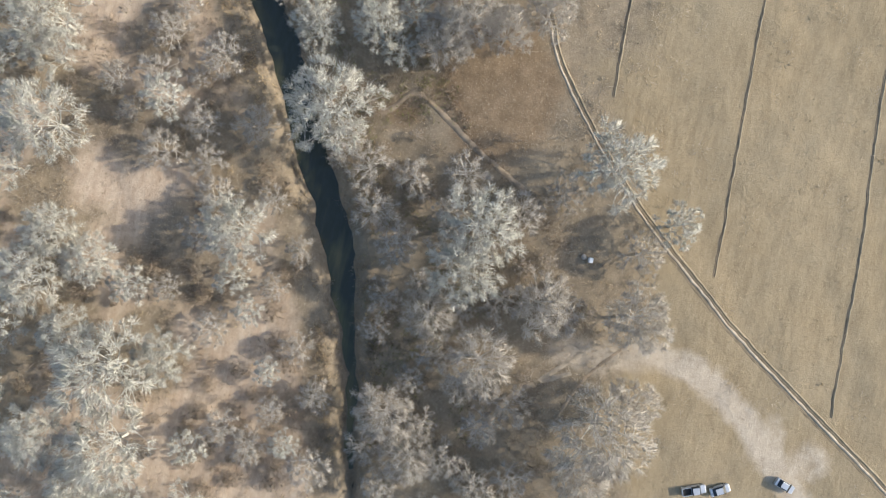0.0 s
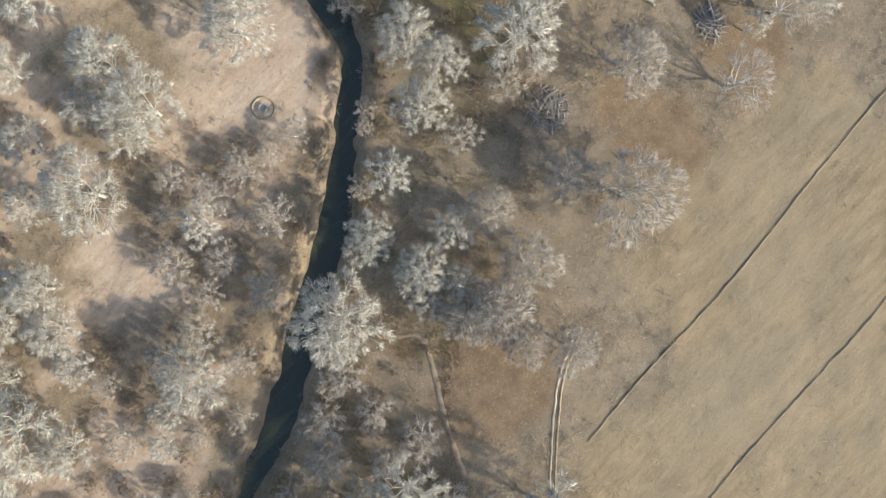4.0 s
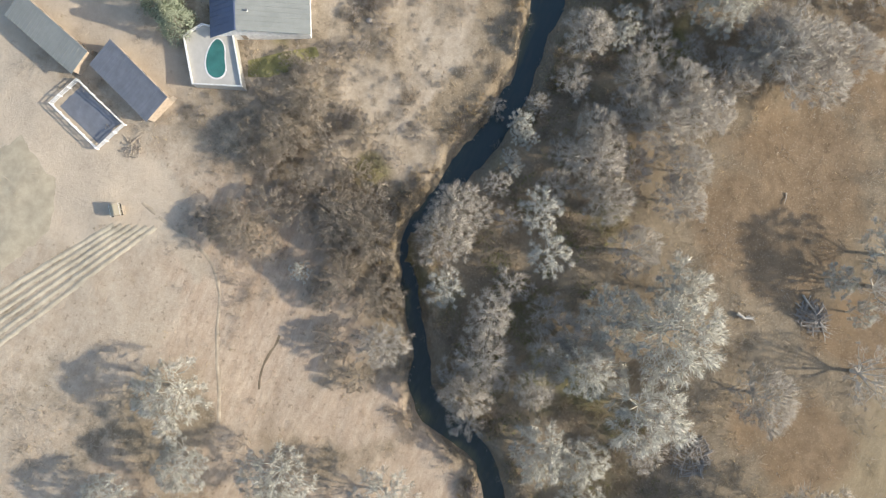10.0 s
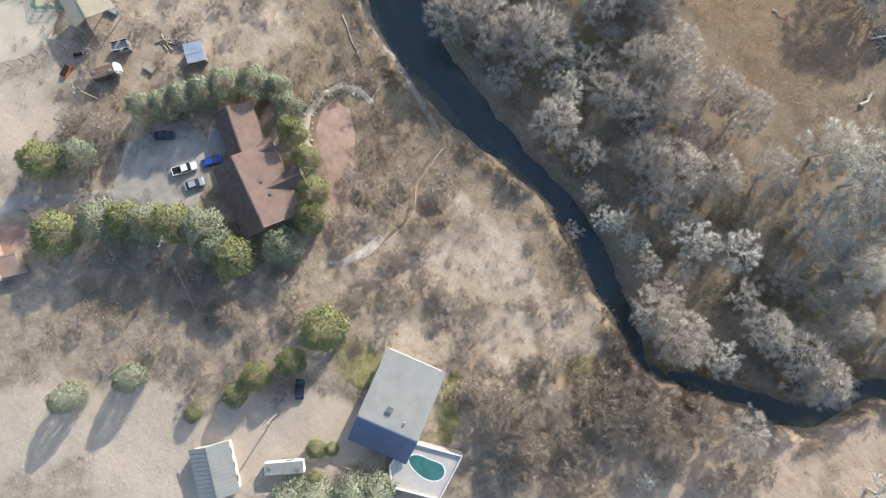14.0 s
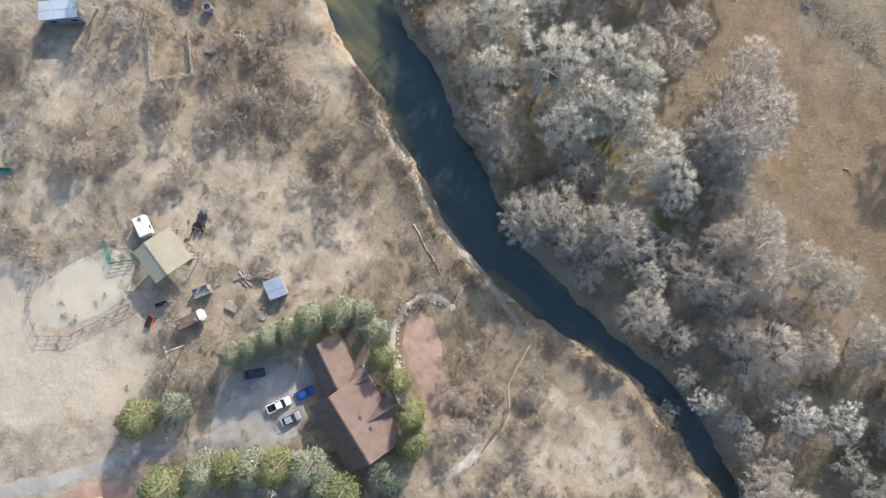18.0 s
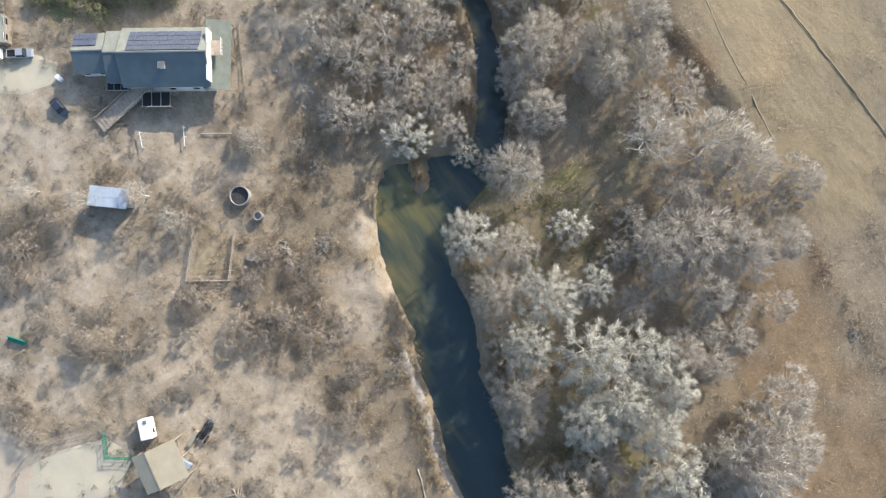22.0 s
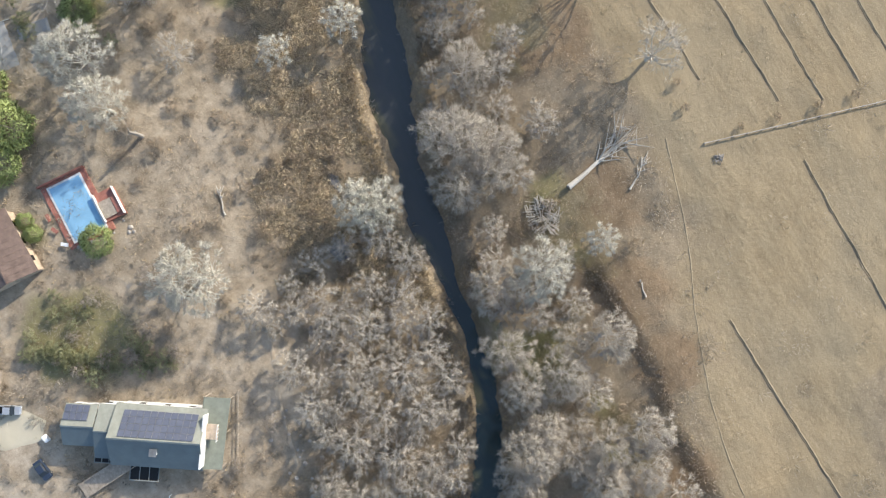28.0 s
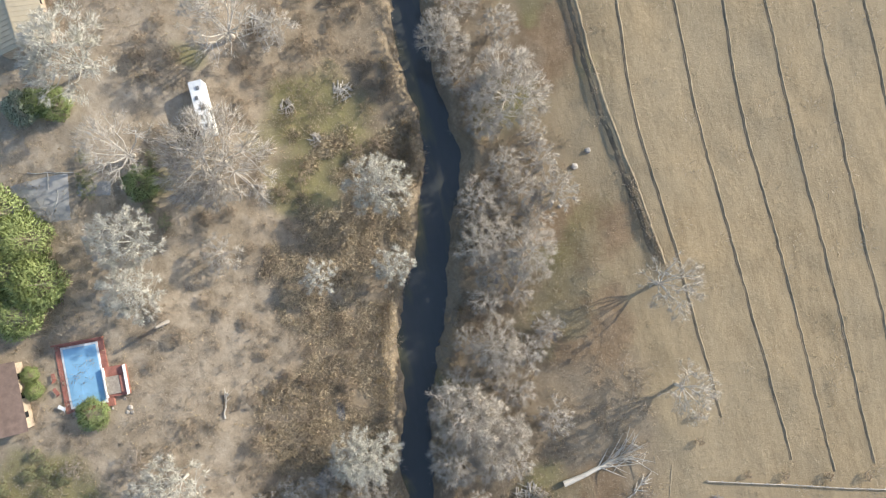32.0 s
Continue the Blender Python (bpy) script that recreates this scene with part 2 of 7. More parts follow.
MAT = {
    "ground": ground_material(),
    "water": water_material(),
    "pale_bark": bark("pale_cottonwood_bark", (0.69, 0.665, 0.58), (0.52, 0.495, 0.42)),
    "pale_limb": bark("cottonwood_limb_bark", (0.56, 0.53, 0.45), (0.40, 0.375, 0.315)),
    "grey_bark": bark("grey_bare_bark", (0.60, 0.55, 0.475), (0.42, 0.37, 0.305)),
    "brown_twig": bark("brown_willow_twigs", (0.44, 0.35, 0.255), (0.22, 0.17, 0.125)),
    "scrub_twig": bark("grey_brown_scrub_twigs", (0.43, 0.37, 0.295), (0.25, 0.21, 0.165)),
    "thicket_twig": bark("purple_grey_thicket_twigs", (0.46, 0.395, 0.325), (0.29, 0.245, 0.2)),
    "shrub_twig": bark("dark_shrub_twigs", (0.33, 0.285, 0.225), (0.17, 0.145, 0.115)),
    "tan_stem": bark("tan_reed_stems", (0.60, 0.46, 0.265), (0.36, 0.265, 0.145)),
    "marsh_stem": bark("bleached_marsh_reeds", (0.60, 0.50, 0.345), (0.38, 0.305, 0.2)),
    "dead_wood": bark("bleached_dead_wood", (0.62, 0.58, 0.50), (0.33, 0.29, 0.24)),
    "juniper": foliage("juniper_foliage", (0.40, 0.42, 0.20), (0.21, 0.235, 0.11)),
    "cypress": foliage("green_cypress_foliage", (0.42, 0.48, 0.2), (0.24, 0.295, 0.11)),
    "blue_conifer": foliage("grey_green_foliage", (0.46, 0.50, 0.36), (0.25, 0.285, 0.20)),
    "olive_weed": foliage("olive_weeds", (0.25, 0.25, 0.085), (0.11, 0.115, 0.04)),
    "grass": foliage("dry_grass_blades", (0.47, 0.385, 0.24), (0.22, 0.165, 0.095)),
    "wall_tan": plain("tan_stucco", (0.50, 0.40, 0.30)),
    "wall_white": plain("white_painted_siding", (0.74, 0.73, 0.70)),
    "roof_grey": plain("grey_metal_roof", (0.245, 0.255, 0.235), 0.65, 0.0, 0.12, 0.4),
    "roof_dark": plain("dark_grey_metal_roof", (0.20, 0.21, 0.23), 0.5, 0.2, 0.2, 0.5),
    # shaded copy of the grey roof: the dark blue is painted shade
    "roof_grey_shade": plain("grey_metal_roof_shaded", (0.13, 0.16, 0.24), 0.5, 0.1, 0.12, 0.5),
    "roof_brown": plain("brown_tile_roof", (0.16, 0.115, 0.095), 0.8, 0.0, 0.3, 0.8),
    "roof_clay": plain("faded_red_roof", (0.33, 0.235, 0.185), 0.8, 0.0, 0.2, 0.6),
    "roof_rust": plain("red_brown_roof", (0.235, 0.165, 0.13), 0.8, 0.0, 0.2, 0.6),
    # shaded copy of the olive roof: bluish shade is mixed into the colour
    "roof_olive_shade": plain("olive_roof_shaded", (0.115, 0.145, 0.155), 0.5, 0.1, 0.15, 0.5),
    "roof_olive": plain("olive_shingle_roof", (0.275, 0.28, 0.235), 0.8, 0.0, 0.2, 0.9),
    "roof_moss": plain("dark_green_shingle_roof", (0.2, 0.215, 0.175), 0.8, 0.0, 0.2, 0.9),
    "roof_tan": plain("tan_metal_roof", (0.36, 0.315, 0.23), 0.6, 0.1, 0.12, 0.6),
    "roof_blue": plain("pale_blue_metal_roof", (0.40, 0.455, 0.52), 0.5, 0.2, 0.12, 0.6),
    "concrete": plain("concrete", (0.35, 0.34, 0.315), 0.85, 0.0, 0.2, 0.5),
    "gravel": plain("grey_gravel", (0.36, 0.332, 0.29), 0.95, 0.0, 0.3, 0.25),
    "dirt": plain("pale_dirt_track", (0.56, 0.48, 0.37), 0.95, 0.0, 0.3, 0.35),
    "rut": plain("dark_rut_earth", (0.22, 0.17, 0.112), 0.95, 0.0, 0.45, 0.6),
    "ridge_soil": plain("dry_grass_ridge", (0.34, 0.272, 0.175), 0.95, 0.0, 0.35, 0.7),
    "wood": plain("weathered_wood", (0.38, 0.32, 0.25), 0.85, 0.0, 0.35, 2.0),
    "red_deck": plain("red_stained_deck", (0.36, 0.15, 0.11), 0.7, 0.0, 0.3, 1.2),
    "pool_blue": plain("pale_blue_pool_cover", (0.24, 0.45, 0.62), 0.35, 0.0, 0.18, 0.35),
    "pool_teal": plain("teal_pool_water", (0.05, 0.17, 0.15), 0.08, 0.0, 0.25, 0.4, 0.5),
    "pool_lagoon": plain("grey_blue_pool_water", (0.13, 0.23, 0.26), 0.08, 0.0, 0.25, 0.4, 0.5),
    "puddle": plain("muddy_puddle_water", (0.2, 0.2, 0.2), 0.12, 0.0, 0.2, 0.5, 0.5),
    "white": plain("white_enamel", (0.80, 0.80, 0.78), 0.4, 0.0, 0.08, 1.0),
    "car_blue": plain("blue_car_paint", (0.02, 0.10, 0.42), 0.25, 0.2, 0.1, 1.0, 0.5),
    "car_navy": plain("dark_blue_car_paint", (0.04, 0.055, 0.085), 0.25, 0.2, 0.1, 1.0, 0.5),
    "car_silver": plain("silver_car_paint", (0.48, 0.50, 0.52), 0.3, 0.4, 0.1, 1.0, 0.5),
    "glass": plain("dark_window_glass", (0.02, 0.025, 0.03), 0.08, 0.0, 0.1, 1.0, 0.5),
    "rubber": plain("black_rubber", (0.02, 0.02, 0.02), 0.8),
    "steel": plain("dull_steel", (0.33, 0.32, 0.30), 0.5, 0.6, 0.3, 1.0),
    "rust": plain("rusty_steel", (0.20, 0.14, 0.105), 0.85, 0.2, 0.4, 1.5),
    # paler than bare cells: the sky's glare is put into the base colour
    "solar": plain("solar_cells", (0.12, 0.13, 0.165), 0.25, 0.1, 0.2, 0.8, 0.5),
    "orange": plain("orange_plastic", (0.78, 0.21, 0.05), 0.5),
    "teal": plain("green_plastic", (0.03, 0.22, 0.15), 0.5),
    "stone": plain("pale_rock", (0.44, 0.395, 0.34), 0.9, 0.0, 0.35, 0.8),
    "deck_white": plain("pale_concrete_deck", (0.47, 0.445, 0.395), 0.8, 0.0, 0.12, 0.6),
    "track": plain("worn_grass_track", (0.43, 0.355, 0.26), 0.95, 0.0, 0.4, 0.5),
    "berm": plain("bare_reddish_earth", (0.31, 0.24, 0.165), 0.95, 0.0, 0.35, 0.6),
    "old_wood": bark("weathered_dark_wood", (0.40, 0.37, 0.33), (0.16, 0.14, 0.12)),
    "crop_soil": plain("pale_crop_soil", (0.43, 0.378, 0.285), 0.95, 0.0, 0.3, 0.5),
    "olive_twig": bark("olive_shrub_twigs", (0.37, 0.37, 0.21), (0.2, 0.21, 0.11)),
    "red_gravel": plain("red_gravel", (0.38, 0.262, 0.2), 0.95, 0.0, 0.3, 0.5),
    "olive_lawn": plain("olive_winter_lawn", (0.27, 0.25, 0.105), 0.95, 0.0, 0.4, 0.5),
    "dry_lawn": plain("dry_mown_lawn", (0.40, 0.345, 0.25), 0.95, 0.0, 0.25, 0.5),
    "lawn": plain("green_lawn", (0.13, 0.235, 0.06), 0.9, 0.0, 0.25, 0.6),
    "tank_dark": plain("dark_tank_inside", (0.06, 0.06, 0.055), 0.5, 0.0, 0.3, 0.8),
    "sand_arena": plain("corral_sand", (0.50, 0.445, 0.33), 0.95, 0.0, 0.14, 0.15),
}

# ---- terrain plan ----
CREEK_LOWER = [
    (130,14,2.6), (90,6,2.8), (52.2,-1.1,3.1), (38.8,-4.3,3.6), (25.2,-6.9,5.1), (13,-10.3,6.1), (2,-13.9,7.6), (-8.9,-18.7,8.6), (-22.1,-26.4,7.6),
    (-36.1,-32.6,8.6), (-45.4,-39,7.1), (-53.3,-44.5,6.6), (-60.7,-49.8,6.8), (-65.4,-53.8,6.4), (-67.8,-59.5,7.6), (-70.2,-67.1,7.6),
    (-73.6,-71,7.8), (-78.2,-72.4,6.4), (-87,-77.8,5.6), (-91.9,-80.6,5.2), (-97.5,-84.6,4.4), (-103,-85.6,5), (-111.4,-82.7,5.9),
    (-120.5,-80.1,7.6), (-128.3,-77.1,6.8), (-139.1,-75.6,7.2), (-150.9,-76.6,7.2), (-164.1,-77.2,10.9), (-176.2,-77.2,12.2), (-185.2,-75.5,13.4),
    (-193.8,-72.1,14.4),
]
CREEK_UPPER = [
    (-201.6,-69.4,13.9), (-207.2,-67.2,14.4), (-215.5,-63,15.4), (-225.6,-60.3,14.9), (-234.2,-57.5,16.4), (-240.9,-51.1,19.4), (-238.3,-40.5,12.4),
    (-241.3,-32.2,7.9), (-246.5,-27,7.1), (-255.9,-21.3,8.1), (-264.9,-17.3,6.4), (-274.4,-15,5.2), (-282.8,-13.5,5.6), (-290.4,-11.7,7.6),
    (-299.2,-10.7,8.6), (-309,-8.3,7.6), (-319.9,-5.1,10), (-329.5,-1.3,11.1), (-339.9,3.4,9.6), (-350,6.9,9.5), (-357.4,9.9,9), (-367,9.8,8),
    (-379,9.3,8), (-400,11,8.6), (-450,14,8.6),
]
CREEK = np.array(CREEK_LOWER + CREEK_UPPER)
WATER_Z, SPIT = -6.8, ((-254.0, -42.5), (-242.6, -49.2))
ZONES = {}
ZONES.setdefault("F", []).extend([
    (-41,57,27), (-11,80,27), (-14,63,16), (18,55,10), (-95,36,33), (-117,26,11), (-189,19,9), (-228,25,22), (-200,22,16), (-250,47,27),
    (-215,27,22), (-330,62,25), (-352,85,22), (-294,64,22),
])
ZONES.setdefault("R", []).extend([
    (-35,11,12), (-28,-6,4), (-94,4,11), (-130,-17,13), (-116,5,9), (-93,-8,7), (-146,-18,15), (-133,-26,9), (-181,-103,3), (-173,-108,3),
    (-169,-11,13), (-229,9,7), (-176,-8,13), (-267,16,9), (-249,15,7), (-317,28,11), (-282,22,9), (-335,32,9), (-374,33,9),
])
ZONES.setdefault("S", []).extend([
    (10,48,3), (9,56,3), (12,63,4), (17,70,4), (22,76,5), (24,85,5), (-68,-148,22), (-118,-92,7), (-66,-127,8), (-88,-160,16), (-112,-152,11),
    (-126,-106,9), (-139,-95,9), (-167,-177,17), (-227,-140,13), (-193,-132,9), (-147,-149,7), (-107,-106,4), (-138,-120,7), (-219,-153,16),
    (-238,-136,11), (-253,-127,9), (-225,-113,9), (-221,-98,11), (-144,-103,7), (-271,-120,7), (-267,-110,8), (-242,-106,9), (-214,-102,16),
    (-231,-111,7),
])
ZONES.setdefault("S", []).extend([
    (-289,-106,10), (-274,-85,9), (-232,-67,4), (-241,-64,3), (-213,-71,3), (-300,-98,9), (-279,-85,9), (-231,-73,7), (-292,-50,3), (-284,-53,3),
    (-293,-43,3), (-381,-48,7), (-374,-52,6), (-366,-45,5), (-380,-39,6), (-388,-30,5),
])
ZONES.setdefault("P", []).extend([
    (-2,-51,8), (-3,-62,7), (22,-39,4), (-62,-87,14), (-53,-53,7), (-50,-60,7), (-40,-62,4), (-46,-82,5), (-68,-100,16), (-71,-118,9),
    (-65,-77,7), (-56,-67,10), (-47,-78,8), (-69,-132,7), (-72,-124,11),
])
ZONES.setdefault("G", []).extend([
    (-111,-97,4), (-144,-128,4), (-128,-123,3), (-158,-50,7), (-121,-50,4), (-124,-121,3), (-142,-127,3), (-310,-78,9), (-269,-71,3), (-333,-75,3),
    (-365,-44,3), (-315,-81,7), (-371,-12,11), (-359,-18,7), (-387,-33,4),
])
# D: dark litter, some patches standing in for tree shadows
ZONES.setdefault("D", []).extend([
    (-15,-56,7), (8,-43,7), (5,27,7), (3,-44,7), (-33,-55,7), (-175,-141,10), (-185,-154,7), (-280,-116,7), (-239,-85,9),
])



def smooth(a, b, v):
    t = np.clip((v - a) / (b - a), 0, 1)
    return t * t * (3 - 2 * t)


def hash_noise(x, y, size):
    """Smooth noise, 0 to 1, on arrays: two turned octaves."""
    return 0.5 + 1.25 * (0.64 * lattice(0.8 * x - 0.6 * y, 0.6 * x + 0.8 * y, size) + 0.36 * lattice(0.28 * x + 0.96 * y, 0.28 * y - 0.96 * x, size * 0.43) - 0.5)


def lattice(x, y, size):
    """Smooth value noise on one lattice."""
    gx, gy = x / size, y / size
    ix, iy = np.floor(gx), np.floor(gy)
    fx, fy = gx - ix, gy - iy
    fx, fy = fx * fx * (3 - 2 * fx), fy * fy * (3 - 2 * fy)

    def corner(a, b):
        v = np.sin(a * 127.1 + b * 311.7) * 43758.5453
        return v - np.floor(v)
    top = corner(ix, iy) * (1 - fx) + corner(ix + 1, iy) * fx
    low = corner(ix, iy + 1) * (1 - fx) + corner(ix + 1, iy + 1) * fx
    return top * (1 - fy) + low * fy


def creek_at(x, y):
    """Distance from the creek's edge (negative in the water), and side: +1 pasture, -1 houses."""
    x, y = np.asarray(x, float), np.asarray(y, float)
    best, side = np.full(x.shape, 1e9), np.ones(x.shape)
    for (ax, ay, aw), (bx, by, bw) in zip(CREEK[:-1], CREEK[1:]):
        dx, dy = bx - ax, by - ay
        k = np.clip(((x - ax) * dx + (y - ay) * dy) / (dx * dx + dy * dy), 0, 1)
        px, py = ax + k * dx, ay + k * dy
        d = np.hypot(x - px, y - py) - 0.5 * (aw + k * (bw - aw))
        s = np.where((x - ax) * dy - (y - ay) * dx > 0, 1.0, -1.0)
        m = d < best
        best, side = np.where(m, d, best), np.where(m, s, side)
    return best, side


BANKS = [
    (1.2, [(-276, 12), (-267.8, 12.4), (-248.7, 11.7), (-236.5, 9.3), (-223, 8.7), (-214, 9.5)]),
    (0.9, [(-396, 40.3), (-378.5, 40.9), (-363.6, 41.1), (-346, 42.9), (-326, 44.7), (-321, 45.2)]),
]          # low cut banks: height and line


def bank_rise(x, y):
    z = np.zeros(x.shape)
    for high, line in BANKS:
        px, py = [p[0] for p in line], [p[1] for p in line]
        off = y - np.interp(x, px, py) + (hash_noise(x, y, 4) - 0.5) * 0.8
        z = z + high * smooth(-0.7, 0.7, off) * (1 - smooth(5, 20, off)) * smooth(px[0], px[0] + 4, x) * (1 - smooth(px[-1] - 4, px[-1], x))
    return z


def hz(x, y):
    """Height of the ground."""
    x, y = np.asarray(x, float), np.asarray(y, float)
    d, s = creek_at(x, y)
    bench = np.where(s < 0, 1.2 * smooth(25, 60, d) * smooth(-100, -125, x), 0)
    dip = -2.4 * np.exp(-((x + 150) / 80) ** 2 - ((y + 5) / 45) ** 2)
    reach = np.where(s < 0, 26 + 26 * smooth(-112, -92, x), 28)
    flood = -3.4 * np.exp(-(d / reach) ** 2)
    rough = (hash_noise(x, y, 9) - 0.5) * 0.55 + (hash_noise(x + 50, y, 3.1) - 0.5) * 0.22
    z = bench + dip + flood + rough * smooth(0, 8, d) + bank_rise(x, y)
    far = smooth(250, 1200, np.hypot(x + 170, y))
    z = z * (1 - far)
    wob = (hash_noise(x, y, 5) - 0.5) * 1.5 + (hash_noise(x, y, 2.2) - 0.5) * 0.8
    z = z + (-8.2 - z) * (1 - smooth(-2.4, 1.2, d + wob))
    (ax, ay), (bx, by) = SPIT               # a low tongue of land in the pool
    k = np.clip(((x - ax) * (bx - ax) + (y - ay) * (by - ay)) / ((bx - ax) ** 2 + (by - ay) ** 2), 0, 1)
    off = np.hypot(x - ax - k * (bx - ax), y - ay - k * (by - ay)) + (hash_noise(x, y, 2.5) - 0.5) * 1.6
    return np.maximum(z, -8.2 + 2.3 * np.exp(-(off / 2.1) ** 4))


def gz(x, y):
    """Height of the ground sheet at one place."""
    xs, ys, z = SHEET
    i = min(max(int(np.searchsorted(xs, x)) - 1, 0), len(xs) - 2)
    j = min(max(int(np.searchsorted(ys, y)) - 1, 0), len(ys) - 2)
    u, v = (x - xs[i]) / (xs[i + 1] - xs[i]), (y - ys[j]) / (ys[j + 1] - ys[j])
    return float((z[i, j] * (1 - u) + z[i + 1, j] * u) * (1 - v) + (z[i, j + 1] * (1 - u) + z[i + 1, j + 1] * u) * v)


def zone_weight(kind, x, y):
    w = np.zeros(x.shape)
    edge = (hash_noise(x, y, 13) - 0.5) * 0.9 + (hash_noise(x, y, 5) - 0.5) * 0.5
    for cx, cy, r in ZONES[kind]:
        w = np.maximum(w, 1 - smooth(0.5, 1.3, np.hypot(x - cx, y - cy) / r + edge * min(1, 14 / r)))
    return w


def field_weight(x, y):
    """The grazed field beyond the pasture: everything past a wavering line, and the blobs."""
    line = 44 + 10 * np.sin(x / 60.0) + (hash_noise(x, y, 14) - 0.5) * 12
    line = np.where(x < -225, line - 16 - 4 * smooth(-225, -300, x), line)
    return np.maximum(smooth(-4, 6, y - line), zone_weight("F", x, y))


PATHS = [
    (4.2, [(11.4, 33.5), (11.9, 40.6), (9.1, 49), (9.9, 58.7), (14.4, 66.3), (19.7, 73.2), (32.8, 85.3), (60.3, 111.9)]),
    (2.4, [(-268, -143), (-262.9, -135.7), (-254.4, -124.2), (-250, -120)]),
    (2.6, [(-310, -106), (-300.5, -107.5), (-294, -101), (-287, -102), (-280.9, -104.5)]),
    (3.0, [(-105.4, -143.4), (-93.6, -138), (-85.7, -130.3), (-79.8, -120.7)]),
    (2.6, [(-104.4, -107.1), (-118.2, -97.6), (-128.9, -93.1), (-138.7, -90.3), (-154.3, -92.3)]),
    (1.8, [(-139.7, -91.1), (-128.7, -97.2), (-117.7, -102.6), (-108.2, -108.8)]),
]          # worn dirt lanes: width and line


YARD = [(-153, -171), (-142, -173), (-160, -176), (-145, -163), (-146, -156), (-140, -152), (-160, -165), (-137, -143), (-131, -155), (-133, -173), (-120, -170), (-111, -172), (-104, -173), (-98, -163), (-92, -153), (-90, -143), (-87, -137), (-82, -146), (-92, -159), (-112, -144), (-114, -155), (-174, -182), (-168, -175), (-162, -168), (-180, -190), (-150, -158), (-150, -184), (-128, -184), (-246, -147), (-236, -155), (-224, -147), (-232, -158)]


def yard_weight(x, y):
    """The bare farmyard round the barns."""
    w = np.zeros(x.shape)
    edge = (hash_noise(x, y, 11) - 0.5) * 5 + (hash_noise(x, y, 3.5) - 0.5) * 2
    for cx, cy in YARD:
        w = np.maximum(w, 1 - smooth(6, 11, np.hypot(x - cx, y - cy) + edge))
    return w


def sand_weight(x, y):
    """Bare pale dirt: the yards, and in patches the whole bench on the houses' side."""
    d, s = creek_at(x, y)
    bench = np.where(s < 0, smooth(10, 30, d), 0) * smooth(-95, -115, x) * (0.9 + 0.1 * smooth(-326, -308, x))
    patch = smooth(0.3, 0.75, 0.55 * hash_noise(x, y, 16) + 0.45 * hash_noise(x + 9, y, 6))
    farm = np.maximum(1.6 * yard_weight(x, y), 0.7 * smooth(-118, -132, y) * smooth(-190, -170, x))
    paths = np.zeros(x.shape)
    for wide, line in PATHS:
        best = np.full(x.shape, 1e9)
        for (ax, ay), (bx, by) in zip(line[:-1], line[1:]):
            k = np.clip(((x - ax) * (bx - ax) + (y - ay) * (by - ay)) / ((bx - ax) ** 2 + (by - ay) ** 2), 0, 1)
            best = np.minimum(best, np.hypot(x - ax - k * (bx - ax), y - ay - k * (by - ay)))
        paths = np.maximum(paths, 1 - smooth(wide * 0.35, wide * 0.95, best + 1.2 * (hash_noise(x, y, 4) - 0.5)))
    return np.maximum.reduce([paths, 0.75 * zone_weight("S", x, y), bench * (0.4 + 0.22 * patch), 0.95 * farm])


def mesh_object(name, verts, faces, material, parent=None, label="", smooth_shade=False):
    me = bpy.data.meshes.new(name)
    me.from_pydata([tuple(v) for v in verts], [], faces)
    me.materials.append(material)
    if smooth_shade:
        me.polygons.foreach_set("use_smooth", [True] * len(me.polygons))
    ob = new(name, me)
    ob.parent = parent
    return tagged(ob, label)


def part(name, bm, material, parent=None, label="", smooth_shade=False):
    me = bpy.data.meshes.new(name)
    bm.to_mesh(me)
    bm.free()
    me.materials.append(material)
    if smooth_shade:
        me.polygons.foreach_set("use_smooth", [True] * len(me.polygons))
    ob = new(name, me)
    ob.parent = parent
    return tagged(ob, label)


def tris_mesh(name, corners, material, normals=None):
    """A mesh of loose triangles from an (n, 3, 3) array, shaded round by the normals if given."""
    n = len(corners)
    if normals is not None:
        flat = np.cross(corners[:, 1] - corners[:, 0], corners[:, 2] - corners[:, 0])
        back = (flat * normals).sum(1) < 0
        corners = np.where(back[:, None, None], corners[:, [1, 0, 2]], corners)
    me = bpy.data.meshes.new(name)
    me.vertices.add(3 * n), me.loops.add(3 * n), me.polygons.add(n)
    me.vertices.foreach_set("co", np.ascontiguousarray(corners, np.float32).ravel())
    me.loops.foreach_set("vertex_index", np.arange(3 * n, dtype=np.int32))
    me.polygons.foreach_set("loop_start", np.arange(0, 3 * n, 3, dtype=np.int32))
    me.update(calc_edges=True)
    if normals is not None:
        me.polygons.foreach_set("use_smooth", np.ones(n, bool))
        normals = normals / (np.linalg.norm(normals, axis=1, keepdims=True) + 1e-9)
        me.normals_split_custom_set_from_vertices(np.repeat(normals, 3, axis=0).tolist())
    me.materials.append(material)
    return me


def spikes(a, b, w, rng):
    """Slender twigs from points a to points b, w wide at the foot and pointed at the tip."""
    d = b - a
    side = np.cross(d, rng.normal(size=a.shape))
    side /= np.linalg.norm(side, axis=1, keepdims=True) + 1e-9
    w = np.reshape(w, (-1, 1)) / 2
    return np.stack([a - side * w, a + side * w, b], 1)


# ---- ground: one sheet to the horizon ----
SHEET = []


def axis_lines(lo, hi, step, reach):
    inner = np.arange(lo, hi + step / 2, step)
    out, s, v = [], step, 0.0
    while v < reach:
        s *= 1.28
        v += s
        out.append(v)
    out = np.array(out)
    return np.concatenate([lo - out[::-1], inner, hi + out])


